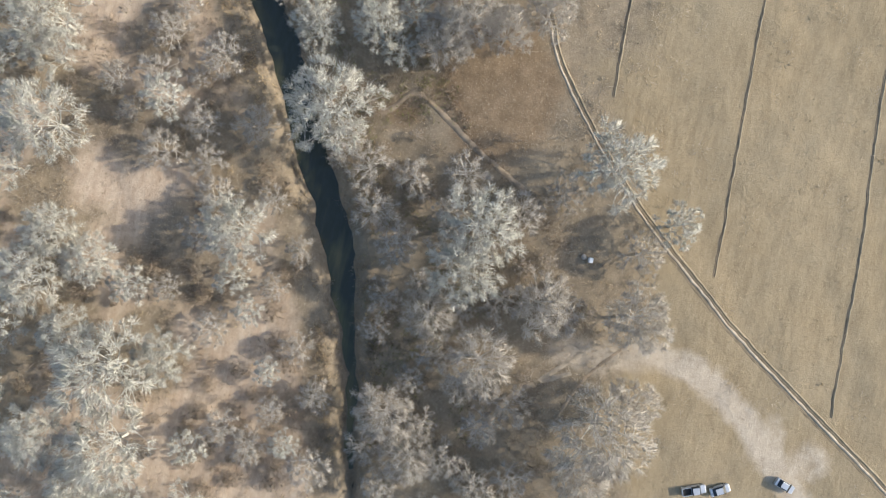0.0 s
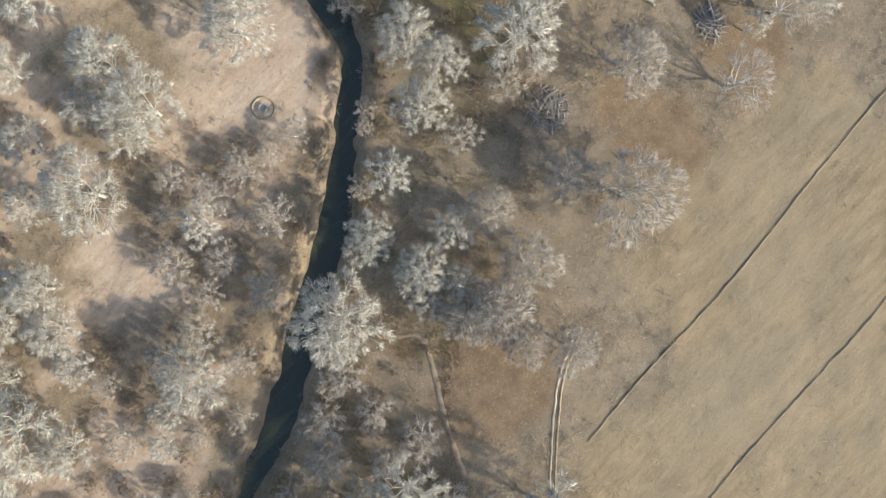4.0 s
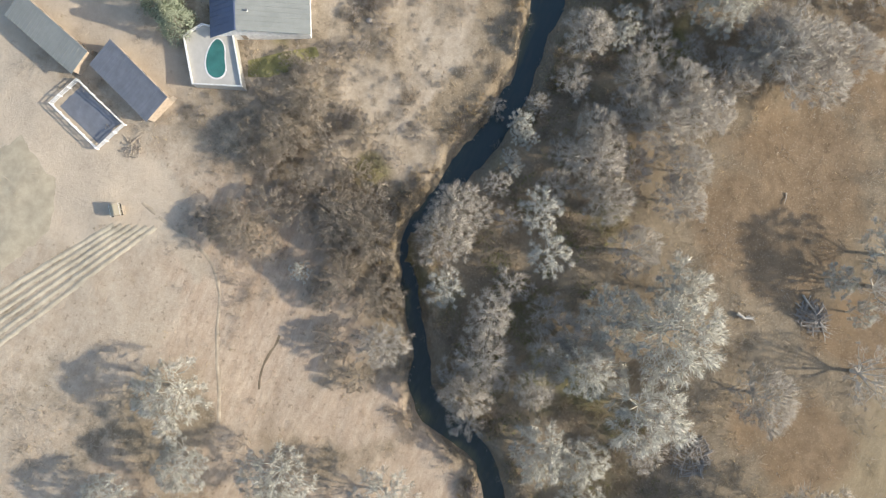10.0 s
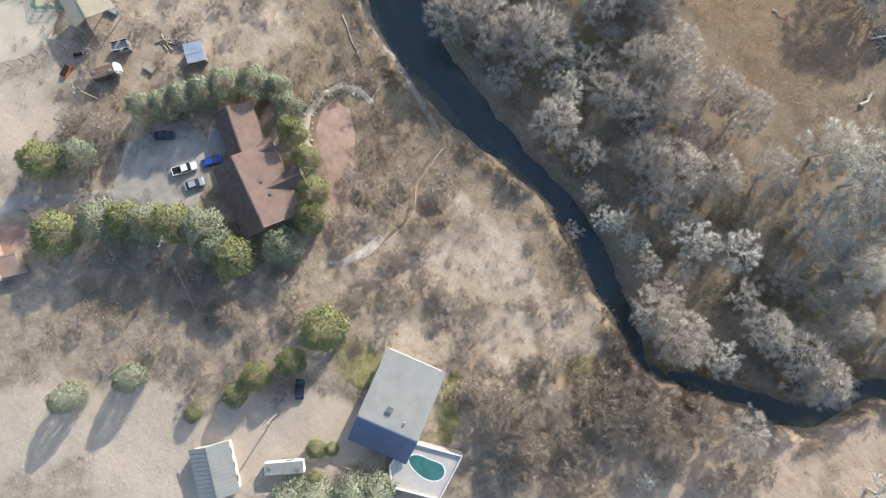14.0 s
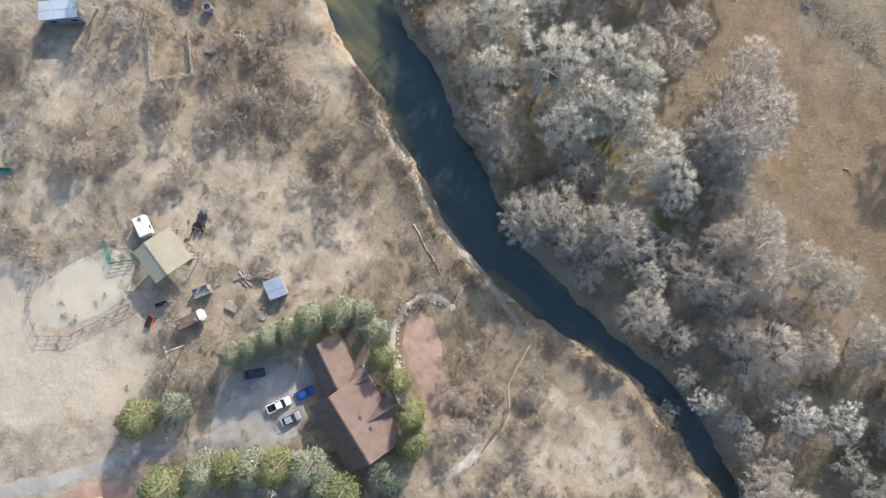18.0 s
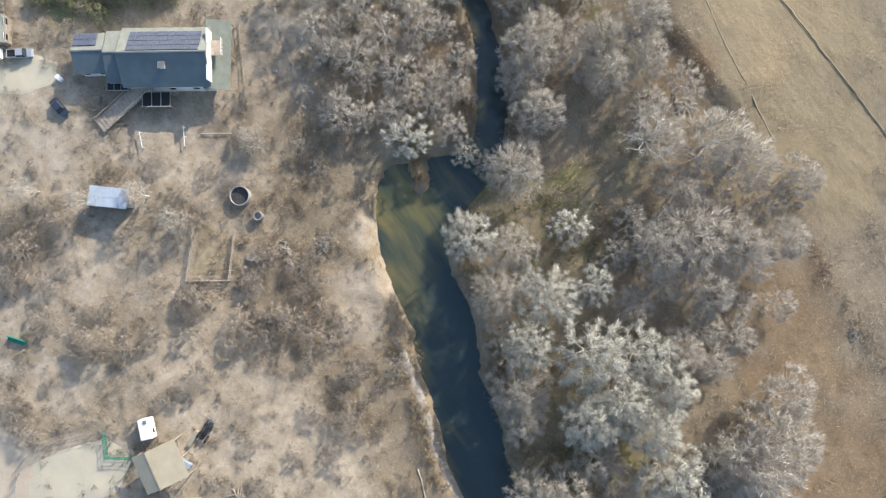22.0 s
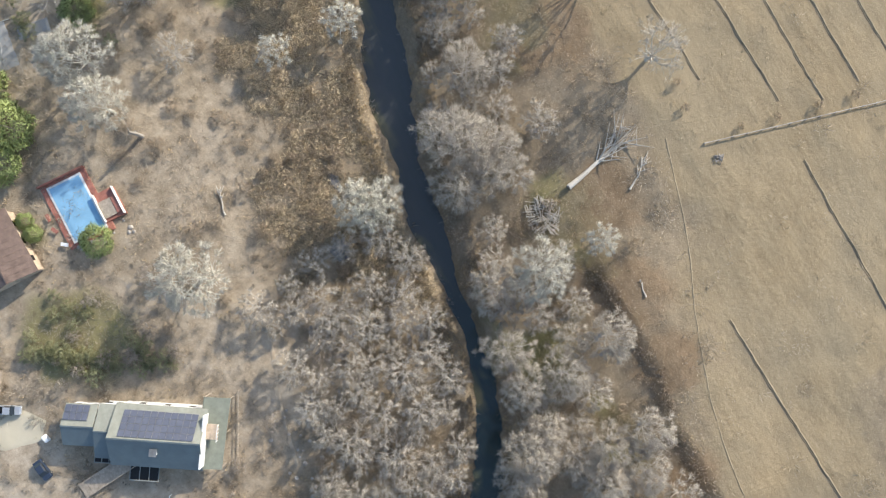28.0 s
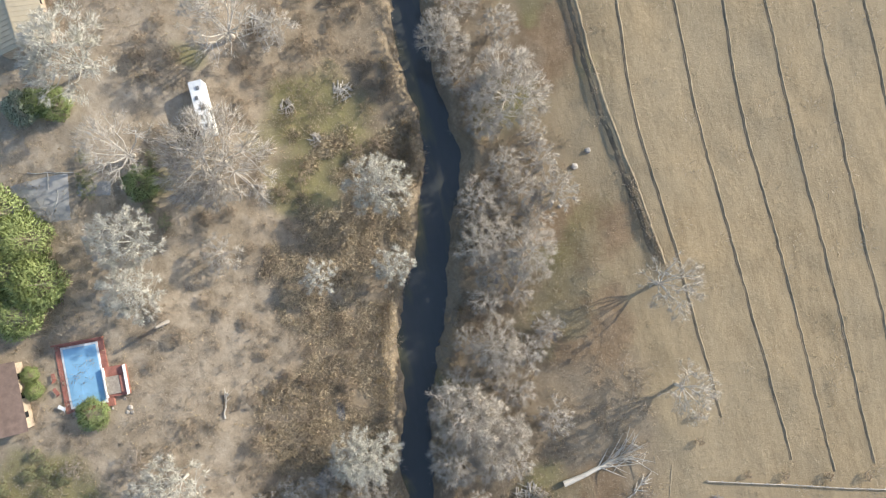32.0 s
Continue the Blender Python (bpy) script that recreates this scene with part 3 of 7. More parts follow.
def build_ground():
    xs, ys = axis_lines(-450, 90, 1.5, 2600), axis_lines(-200, 130, 1.5, 2600)
    gx, gy = np.meshgrid(xs, ys, indexing="ij")
    x, y = gx.ravel(), gy.ravel()
    z = hz(x, y)
    nx, ny = len(xs), len(ys)
    SHEET.extend([xs, ys, z.reshape(nx, ny)])
    i, j = np.meshgrid(np.arange(nx - 1), np.arange(ny - 1), indexing="ij")
    v = (i * ny + j).ravel()
    quads = np.stack([v, v + ny, v + ny + 1, v + 1], 1).astype(np.int32)
    me = bpy.data.meshes.new("ground")
    me.vertices.add(len(x)), me.loops.add(quads.size), me.polygons.add(len(quads))
    me.vertices.foreach_set("co", np.stack([x, y, z], 1).astype(np.float32).ravel())
    me.loops.foreach_set("vertex_index", quads.ravel())
    me.polygons.foreach_set("loop_start", np.arange(0, quads.size, 4, dtype=np.int32))
    me.update(calc_edges=True)
    me.polygons.foreach_set("use_smooth", np.ones(len(quads), bool))
    one = np.ones(len(x))
    d, s = creek_at(x, y)
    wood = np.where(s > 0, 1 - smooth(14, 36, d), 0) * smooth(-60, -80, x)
    # darkens the floor below the pasture-side trees: their shade, put into the colour
    shade_tint = 0.75 * wood * smooth(0.25, 0.6, hash_noise(x, y, 12))
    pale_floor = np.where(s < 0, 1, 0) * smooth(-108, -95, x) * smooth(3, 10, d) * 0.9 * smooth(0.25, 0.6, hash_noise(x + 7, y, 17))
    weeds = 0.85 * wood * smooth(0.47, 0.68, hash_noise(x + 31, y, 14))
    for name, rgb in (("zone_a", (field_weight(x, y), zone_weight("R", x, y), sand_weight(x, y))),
                      ("zone_b", (np.maximum(zone_weight("P", x, y), pale_floor), np.maximum(0.75 * zone_weight("G", x, y), weeds), np.maximum(0.9 * zone_weight("D", x, y), shade_tint)))):
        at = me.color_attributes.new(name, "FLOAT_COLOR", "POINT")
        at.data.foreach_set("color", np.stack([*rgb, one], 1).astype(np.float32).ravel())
    me.materials.append(MAT["ground"])
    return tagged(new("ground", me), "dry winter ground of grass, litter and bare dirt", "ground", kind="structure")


build_ground()


def ribbon(name, pts, width, z_of, material, label="", category="", kind="", parent=None, lift=0.0, crown=0.0, steps=2.5):
    """A band along a polyline, draped by z_of, with a raised middle if crown is given."""
    pts = [Vector((*p[:2], 0)) for p in pts]
    line = []
    ext = [2 * pts[0] - pts[1]] + pts + [2 * pts[-1] - pts[-2]]
    for p0, a, b, p3 in zip(ext[:-3], ext[1:-2], ext[2:-1], ext[3:]):
        n = max(1, int((b - a).length / steps))
        for k in range(n):
            t = k / n
            line.append(0.5 * (2 * a + (b - p0) * t + (2 * p0 - 5 * a + 4 * b - p3) * t * t + (3 * a - p0 - 3 * b + p3) * t ** 3))
    line.append(pts[-1])
    verts, faces = [], []
    rows = (-0.5, -0.25, 0.0, 0.25, 0.5)
    for k, p in enumerate(line):
        d = (line[min(k + 1, len(line) - 1)] - line[max(k - 1, 0)]).normalized()
        s = Vector((-d.y, d.x, 0))
        w = width * (1 + 0.35 * noise.noise(p * 0.35))
        for r in rows:
            q = p + s * w * r + s * (0.22 * noise.noise(p * 0.45) + 0.1 * noise.noise(p * 1.7 + Vector((5 * r, 0, 3))))
            verts.append((q.x, q.y, z_of(q.x, q.y) + lift + crown * (1 - abs(r) * 2) - (0.12 if abs(r) == 0.5 else 0)))
    for k in range(len(line) - 1):
        for c in range(4):
            o = 5 * k + c
            faces.append((o, o + 1, o + 6, o + 5))
    return tagged(mesh_object(name, verts, faces, material, parent, smooth_shade=True), label, category, kind=kind)


def build_water():
    """The water's sheet, with how shallow it is at each point."""
    xs, ys = np.arange(-460, 140, 1.5), np.arange(-100, 40, 1.5)
    gx, gy = np.meshgrid(xs, ys, indexing="ij")
    d, side = (v.reshape(gx.shape) for v in creek_at(gx.ravel(), gy.ravel()))
    wet = d < 3.5
    keep = wet[:-1, :-1] | wet[1:, :-1] | wet[:-1, 1:] | wet[1:, 1:]
    i, j = np.nonzero(keep)
    ny = len(ys)
    quads = np.stack([i * ny + j, (i + 1) * ny + j, (i + 1) * ny + j + 1, i * ny + j + 1], 1)
    used, flat = np.unique(quads, return_inverse=True)
    x, y, d, side = gx.ravel()[used], gy.ravel()[used], d.ravel()[used], side.ravel()[used]
    me = mesh_object("water", np.stack([x, y, np.full(len(x), WATER_Z)], 1), [tuple(q) for q in flat.reshape(-1, 4).tolist()], MAT["water"])
    shelf = np.where(side < 0, smooth(-5.5, -0.4, d), 0.6 * smooth(-2.5, 0, d))
    pool = np.exp(-(np.hypot(x + 241, y + 52) / 9) ** 2) + 0.5 * np.exp(-(np.hypot(x + 228, y + 62) / 9) ** 2)
    shallow = np.clip(0.65 * shelf * smooth(0.3, 0.7, hash_noise(x, y, 9)) + pool + 0.55 * smooth(-18, 10, x) * smooth(0.35, 0.7, hash_noise(x, y, 11)), 0, 1)
    at = me.data.color_attributes.new("depth", "FLOAT_COLOR", "POINT")
    at.data.foreach_set("color", np.stack([shallow, smooth(-140, -50, x), smooth(-262, -300, x), 0 * x + 1], 1).astype(np.float32).ravel())
    tagged(me, "dark calm creek water with a greenish bed", "creek", kind="structure")


build_water()

# ---- trees ----
def tube_mesh(name, segs, material, sides=5):
    """One mesh of tapered branches from (a, b, ra, rb)."""
    verts, faces = [], []
    for a, b, ra, rb, n in segs:
        d = (b - a).normalized()
        u = d.orthogonal().normalized()
        v = d.cross(u)
        o = len(verts)
        for p, r in ((a, ra), (b, rb)):
            for k in range(n):
                ang = 2 * math.pi * k / n
                verts.append(p + (u * math.cos(ang) + v * math.sin(ang)) * r)
        faces += [(o + k, o + (k + 1) % n, o + n + (k + 1) % n, o + n + k) for k in range(n)]
    me = bpy.data.meshes.new(name)
    me.from_pydata([tuple(v) for v in verts], [], faces)
    me.materials.append(material)
    me.polygons.foreach_set("use_smooth", [True] * len(me.polygons))
    return me


def bare_tree_meshes(seed, radius, height, limbs, puffs, per, material, width=0.08, stout=1.0, size=(0.15, 0.24), low=0.34):
    """Meshes of a leafless tree of that crown radius: trunk with limbs and boughs, and the crown, puff by puff, of fine twigs."""
    rng, rnd = np.random.default_rng(seed), random.Random(seed)
    segs, spine = [], []
    fork = Vector((rnd.uniform(-0.3, 0.3), rnd.uniform(-0.3, 0.3), height * rnd.uniform(0.12, 0.22)))
    r0 = (0.016 * height + 0.05) * stout
    segs.append((Vector((0, 0, -0.6)), fork, r0 * 1.3, r0, 7))
    ways = []
    for k in range(limbs):
        ang = 2 * math.pi * (k + rnd.uniform(-0.35, 0.35)) / limbs
        ways.append(ang)
        reach = radius * rnd.uniform(0.45, 0.75) if k else radius * 0.12
        top = height * rnd.uniform(0.6, 0.8) if k else height * 0.86
        end = Vector((math.cos(ang) * reach, math.sin(ang) * reach, top))
        mid = fork.lerp(end, 0.45) + Vector((math.cos(ang), math.sin(ang), 0)) * radius * 0.08 + Vector((0, 0, -0.06 * height))
        r1 = r0 * rnd.uniform(0.28, 0.42) * (1.25 if stout > 1 else 1)
        segs += [(fork, mid, r1, r1 * 0.66, 5), (mid, end, r1 * 0.66, r1 * 0.26, 4)]
        spine += [fork.lerp(mid, f) for f in (0.4, 0.7, 1.0)] + [mid.lerp(end, f) for f in (0.25, 0.5, 0.75, 1.0)]
    c_all, o_all, s_all = [], [], []
    waves = [(rnd.randint(2, 5), rnd.uniform(0, 6.28), rnd.uniform(0.03, 0.1)) for _ in range(3)]
    for k in range(puffs):
        az, f = 2.39996 * k + rnd.uniform(-0.35, 0.35), min(1.0, math.sqrt((k + 0.5) / puffs) * rnd.uniform(0.88, 1.08))
        near = min(ways, key=lambda w: abs(math.remainder(w - az, 2 * math.pi)))
        az += 0.18 * f * math.remainder(near - az, 2 * math.pi)
        sz = radius * rnd.uniform(*size)
        rho = f * (radius - 0.6 * sz) * (1 + sum(h * math.sin(n * az + p) for n, p, h in waves))
        c = Vector((math.cos(az) * rho, math.sin(az) * rho, height * (0.9 - low * f * f) * rnd.uniform(0.86, 1.02)))
        out = Vector((math.cos(az) * f * 0.95, math.sin(az) * f * 0.95, 0.85)).normalized()
        base = c - out * sz * 1.1
        foot = min(spine, key=lambda q: (q - base).length + max(0, q.z - base.z) * 1.5)
        bend = foot.lerp(base, 0.5) + Vector((rnd.uniform(-1, 1), rnd.uniform(-1, 1), -0.4)) * 0.05 * radius
        segs += [(foot, bend, (0.005 * height + 0.015) * stout, 0.06, 3), (bend, base, 0.06, 0.03, 3)]
        for _ in range(1 if radius > 3 else 0):
            u = (out + Vector((rnd.gauss(0, 0.5), rnd.gauss(0, 0.5), rnd.gauss(0, 0.4)))).normalized()
            segs.append((base, c + u * sz * 0.5, 0.04, 0.012, 3))
        c_all.append(c), o_all.append(out), s_all.append(sz)
    trunk = tube_mesh("trunk", segs, MAT["pale_limb"] if material == MAT["pale_bark"] else material)
    n = puffs * per
    pick = np.repeat(np.arange(puffs), per)
    C, O, S = np.array(c_all)[pick], np.array(o_all)[pick], np.array(s_all)[pick][:, None]
    v = rng.normal(size=(n, 3))
    v /= np.linalg.norm(v, axis=1, keepdims=True)
    u = 0.5 * O + 0.85 * v
    u /= np.linalg.norm(u, axis=1, keepdims=True)
    shell = rng.uniform(0.55, 1.12, (n, 1)) ** 0.8
    tip = C + u * S * shell + rng.normal(size=(n, 3)) * 0.07 * S
    foot = C - O * S * 0.35 + (tip - C + O * S * 0.35) * rng.uniform(0.05, 0.55, (n, 1)) + rng.normal(size=(n, 3)) * 0.1 * S
    w = rng.uniform(0.7, 1.3, n) * width
    soft = 0.6 * u + 0.3 * O + rng.normal(size=(n, 3)) * 0.6 + np.array([0, 0, 0.15])
    crown = tris_mesh("crown", spikes(foot, tip, w, rng), material, soft)
    return trunk, crown


KINDS = {}
for k in range(5):
    KINDS.setdefault("pale_big", []).append((7.0, bare_tree_meshes(10 + k, 7.0, 14.0, 8, 112, 60, MAT["pale_bark"], 0.068, size=(0.13, 0.215))))
    KINDS.setdefault("pale_small", []).append((3.6, bare_tree_meshes(30 + k, 3.6, 7.6, 6, 40, 62, MAT["pale_bark"], 0.064, size=(0.16, 0.27))))
    KINDS.setdefault("grey_big", []).append((6.5, bare_tree_meshes(50 + k, 6.5, 11.5, 8, 100, 64, MAT["grey_bark"], 0.053, size=(0.14, 0.24), low=0.4)))
    KINDS.setdefault("grey_small", []).append((3.8, bare_tree_meshes(70 + k, 3.8, 6.2, 6, 42, 56, MAT["grey_bark"], 0.052, size=(0.16, 0.28), low=0.4)))
    KINDS.setdefault("brown_big", []).append((6.5, bare_tree_meshes(170 + k, 6.5, 9.0, 8, 96, 60, MAT["scrub_twig"], 0.053, size=(0.14, 0.24), low=0.4)))
    KINDS.setdefault("brown_small", []).append((3.8, bare_tree_meshes(190 + k, 3.8, 5.4, 6, 40, 54, MAT["scrub_twig"], 0.052, size=(0.16, 0.28), low=0.4)))
    KINDS.setdefault("dead_big", []).append((7.0, bare_tree_meshes(90 + k, 7.0, 14.0, 9, 90, 36, MAT["grey_bark"], 0.048, 1.35, size=(0.12, 0.22))))
    KINDS.setdefault("shrub", []).append((2.2, bare_tree_meshes(110 + k, 2.2, 3.0, 5, 22, 50, MAT["thicket_twig"], 0.036, 0.5, (0.2, 0.34), 0.5)))
    KINDS.setdefault("brown_shrub", []).append((2.2, bare_tree_meshes(130 + k, 2.2, 2.5, 5, 18, 46, MAT["brown_twig"], 0.052, 0.5, (0.22, 0.36), 0.55)))
    KINDS.setdefault("olive_shrub", []).append((2.2, bare_tree_meshes(150 + k, 2.2, 2.2, 5, 20, 50, MAT["olive_twig"], 0.05, 0.5, (0.22, 0.36), 0.55)))
PALE_TREES = []
PALE_TREES += [
    (44.4,-59.8,6.2), (44.1,-46.7,8.3), (42.9,-33.8,3.6), (39.4,-16.3,3.1), (30,-49.6,9.3), (26.5,-22.1,2.9), (25.3,-57.6,5.2),
    (16.6,-66.5,6.7), (15.9,-27.9,3.1), (14.9,-50.2,4.1), (11.6,-57,5.2), (9.7,-31.7,3.6), (0.7,-32,6.7), (0.1,10.6,7.2), (-8.8,12,7.8),
    (-10.9,-84.1,4.7), (-11.7,-68.9,7.8), (-16.1,48.6,4.7), (-21,-50.5,4.7), (-24.4,34.7,7.8), (-24.8,-71.7,5.2), (-25.1,-19.1,8.9),
    (-30.6,-71.9,7.2), (-31.8,-82.6,6.2), (-33.1,-102.6,8.3), (-34.7,-117.9,5.2), (-38.8,-9.1,4.1), (-39.8,-25.3,5.2), (-42,-13.9,5.2),
    (-45.4,-7.1,4.1), (-45.6,-107.5,5.2),
]
PALE_TREES += [
    (-50.2,-90.6,6.7), (-51.8,-30.9,4.7), (-52.5,-14.4,4.7), (-53.1,-69.8,7.2), (-57.1,-114.3,7.2), (-65.6,-34.7,5.7), (-73,-45.8,6.2),
    (-74.1,-38.1,5.2), (-87.2,-101.7,2.3), (-87.9,-30.6,8.3), (-91.5,-43.9,6.2), (-94.7,-74.5,4.1), (-101.9,-43.4,6.2), (-103.1,-32.8,9.3),
    (-108.6,-58.3,4.7), (-111.5,-33.2,6.2), (-116,-63,4.7), (-121,2.3,3.1),
    (-122.1,-71,2.1), (-123.5,-72.4,2.1), (-125.5,-4,3.6), (-128.3,-70.6,2.3), (-128.5,-72.1,2.3), (-130.6,-72.8,2.9), (-134,3.4,7.4),
    (-153.9,-61.2,3.1), (-157.3,-60.9,3.6), (-157.5,-36.5,4.1), (-163.7,-45.5,5.2),
]
PALE_TREES += [
    (-170.3,-44.9,6.2), (-179.3,-42.1,6.2), (-183,-35,5.2), (-186.5,-44.4,6.2), (-186.9,-50.5,6.2), (-190.5,-35.8,6.2), (-196.5,-43.2,7.2),
    (-204.6,-51.6,5.2), (-205.8,-34.3,4.1), (-210.2,-43,6.2), (-217.6,-31.6,4.1), (-228.1,-48,5.2), (-241.9,-38,3.1), (-250.4,-45.5,4.7),
    (-277,15.7,3.6), (-278.3,2.2,6.2), (-305.3,-17.3,5.2), (-306,-20.3,5.2), (-310.1,-52.7,6.7), (-338.7,-5.1,4.1), (-340.1,-19.2,3.6),
    (-345.8,-50.8,5.7), (-353.8,-3.9,6.2), (-355.2,-49.7,6.2), (-388.7,-50.7,8.3),
]

GREY_TREES = []
GREY_TREES += [
    (43.2,-10.8,4.7), (41,-22.8,4.1), (38.8,-28.4,4.1), (37.3,7.4,5.2), (37,-1.3,4.1), (36.7,14.8,4.7), (33.5,39.6,6.2), (24,41,9.6), (29.9,1.6,6.2),
    (29.5,-12.4,3.6), (18.1,47.1,5.2), (15.8,17,7.2), (14.8,-3.6,3.1), (9.6,6.1,5.2), (4.5,30.5,4.7), (3.3,26,6.2), (-2.6,-2.8,4.7), (-7.9,-8.2,4.7),
    (-9.8,43.5,4.7), (-12.4,19.7,4.7), (-18.1,27,4.1), (-25.6,-53.7,4.1), (-33.6,-52.7,4.1), (-42.2,-1.2,6.2), (-45.3,9.8,5.2), (-46.5,2.3,7.2),
    (-50.3,17.2,5.2), (-57.1,-0.1,6.2), (-59.2,-11.8,5.2), (-66.6,-25.7,4.1), (-71.7,-60.2,4.1), (-79.4,6.4,9.2), (-74.5,-4.8,5.6), (2.4,44,6.8), (-77.6,-62.9,5.2),
]
GREY_TREES += [
    (-78.9,-66.5,4.1), (-80.1,-81.6,5.2), (-84.4,-61.8,6.2), (-84.5,-51.9,5.2), (-88.7,-86.3,5.2), (-89.3,-93.8,5.2), (-89.8,-121.7,3.6),
    (-90.2,-116.6,5.2), (-91.3,-50.5,5.2), (-95.6,-46.7,6.2), (-96.7,-112.5,4.7), (-98.6,-92,6.2), (-98.6,-10.6,6.6), (-99.5,-98.3,6.2),
    (-100.6,-62.6,4.1), (-102.9,-101.4,4.7), (-107.4,-118.8,4.7), (-110,-114.5,5.2), (-112.2,-68,3.1), (-104.2,-78.4,6.2), (-110.5,-78.6,5.2), (-110.8,-74.1,4.1), (-114.9,-111.6,4.7), (-115.8,-43.4,5.2),
    (-117.8,-72.7,3.1), (-119.1,-113.4,6.2), (-121.9,-61.8,4.1), (-122.3,-51.8,5.2), (-127.8,-39.3,5.2), (-128.4,-61.5,4.7), (-128.6,-56.8,6.2),
    (-132.6,-78.9,2.6), (-134.1,-40.4,5.2), (-134.9,-58.5,5.2), (-135.7,-71.1,2.6),
]
GREY_TREES += [
    (-139.8,-48.3,6.2), (-141.5,-53.5,5.2), (-143.6,-44.2,6.2), (-146,-39.6,5.2), (-147.8,-55.3,5.2), (-149.3,-46.6,5.2), (-151.6,-67.3,5.2),
    (-154.8,-38.7,5.2), (-159.8,-24,7.2), (-161.6,-31.1,7.2), (-163.9,-35.8,6.2), (-164.8,-24.9,6.2), (-164.9,-68.8,4.1), (-165.6,-55,5.2),
    (-166.4,-59.4,7.2), (-167,-18.5,6.2), (-169.8,-61.5,5.2), (-172.4,-65.8,5.2), (-172.4,-53.8,5.2), (-177.3,-63.9,6.2), (-179.3,-54.2,5.2),
    (-180.3,-67.8,6.2), (-193.8,-60.4,5.2), (-194.3,-8,6.2), (-199.1,-58,6.2), (-199.1,8.4,5.2), (-202,-14.1,8.3), (-204.3,-20.5,6.2),
    (-207.7,2.1,6.2), (-208.2,-54.3,4.1), (-214.2,-0.1,7.2), (-216.3,-50.6,5.2),
]
GREY_TREES += [
    (-221,-42.7,5.2), (-232.9,-33,6.2), (-235.5,0.2,5.2), (-236.8,-35.2,4.1), (-237.4,-7.6,5.2), (-239.2,-22.6,5.2), (-241.2,4.2,5.2),
    (-242.4,-4.1,5.2), (-243.2,-9.8,5.2), (-246.4,-21.1,5.2), (-249.8,-16.8,6.2), (-252,-12.7,5.2), (-252,-0.6,4.1), (-256.8,-34.4,4.1),
    (-258.5,-3.7,5.2), (-260.6,-11.5,5.2), (-260.7,7.5,5.2), (-261.8,-53.8,4.1), (-262.2,-39.6,4.7), (-264.3,-52.4,3.6), (-267.2,-30.5,4.7),
    (-268.2,-10.8,5.2), (-269,-44.8,4.7), (-269.6,-23.2,4.1), (-270,-37.5,4.7), (-274.8,-30,4.7), (-275.6,-24,4.1), (-278.6,-34.9,4.1),
    (-280.1,-7,5.2), (-281.1,-38.2,3.6), (-286.5,-31.5,4.7), (-287.8,-22.6,4.1),
]
GREY_TREES += [
    (-296.6,8.3,4.1), (-299.8,-2.7,5.2), (-299.9,4.1,5.2), (-302.6,17.6,4.1), (-302.7,8,5.2), (-304.9,4.8,4.7), (-307.7,1.6,7.2), (-312.3,1.3,4.7),
    (-316.1,15.8,4.1), (-318.8,10.2,5.2), (-327.9,10.9,4.1), (-335.3,20.2,6.2), (-338.9,12.5,5.2), (-347.1,14,4.7), (-348.9,-35.3,4.1),
    (-361.2,18.7,4.1), (-365.3,24.1,8.3), (-365.5,-30.9,10.4), (-371.7,16,4.1), (-378.7,14.5,5.2), (-387.5,-15.3,4.1),
]

WIDE_LABEL = {
    "pale_big": "large leafless cottonwood with pale cream bark", "pale_small": "small leafless tree with pale twigs",
    "grey_big": "large leafless grey-brown tree", "grey_small": "small leafless grey-brown tree",
    "brown_big": "large leafless tree with brown twigs", "brown_small": "small leafless tree with brown twigs",
    "dead_big": "tall gaunt bare tree with stout grey limbs",
    "olive_shrub": "low olive-green shrub in a thicket", "shrub": "leafless grey-brown shrub on bare ground", "brown_shrub": "leafless brown willow shrub in dry grass"}
rnd = random.Random(5)


def plant(kind, x, y, r, name="bare_tree", group="trees along the creek", category="tree"):
    base_r, (trunk, crown) = KINDS[kind][rnd.randrange(5)]
    root = new(name)
    s = 1.1 * r / base_r
    root.matrix_basis = pose(x, y, gz(x, y) - 0.1, 0, 0, rnd.uniform(0, 360)) @ Matrix.Diagonal((s, s, s ** 0.6 * rnd.uniform(0.85, 1.1), 1))
    for nm, me in (("trunk", trunk), ("crown", crown)):
        ob = new(nm, me)
        ob.parent = root
    return tagged(root, WIDE_LABEL[kind], category, group)


for x, y, r in PALE_TREES:
    plant("pale_big" if r > 4.9 else "pale_small", x, y, r, "cottonwood_tree")
for x, y, r in GREY_TREES:
    tone = "brown" if -122 < x < -70 and y < -85 else "grey"
    plant(tone + ("_big" if r > 4.9 else "_small"), x, y, r, "bare_tree")

for x, y, r in ((-161.5, -31.5, 8.0), (-127.6, 4.4, 7.0), (-389.0, -24.0, 7.5), (-362.5, -33.5, 6.5), (-222.0, -9.0, 6.5), (-322.5, 44.0, 6.2), (-302.4, 42.6, 5.4), (-110.4, 7.5, 6.4), (-371.0, -47.0, 7.0), (-267.4, -69.8, 3.0), (-271.5, -92.5, 2.8), (-284.5, -108.5, 2.6), (-264.0, -90.5, 2.8), (-277.0, -101.5, 2.6)):
    plant("dead_big", x, y, r, "bare_tree")

# the groves between the trees that stand out
TAKEN = [(x, y) for x, y, r in PALE_TREES + GREY_TREES] + [(-286.5, 9.4), (-288.5, 13.5), (-284.5, 12.5), (-83, -17)]


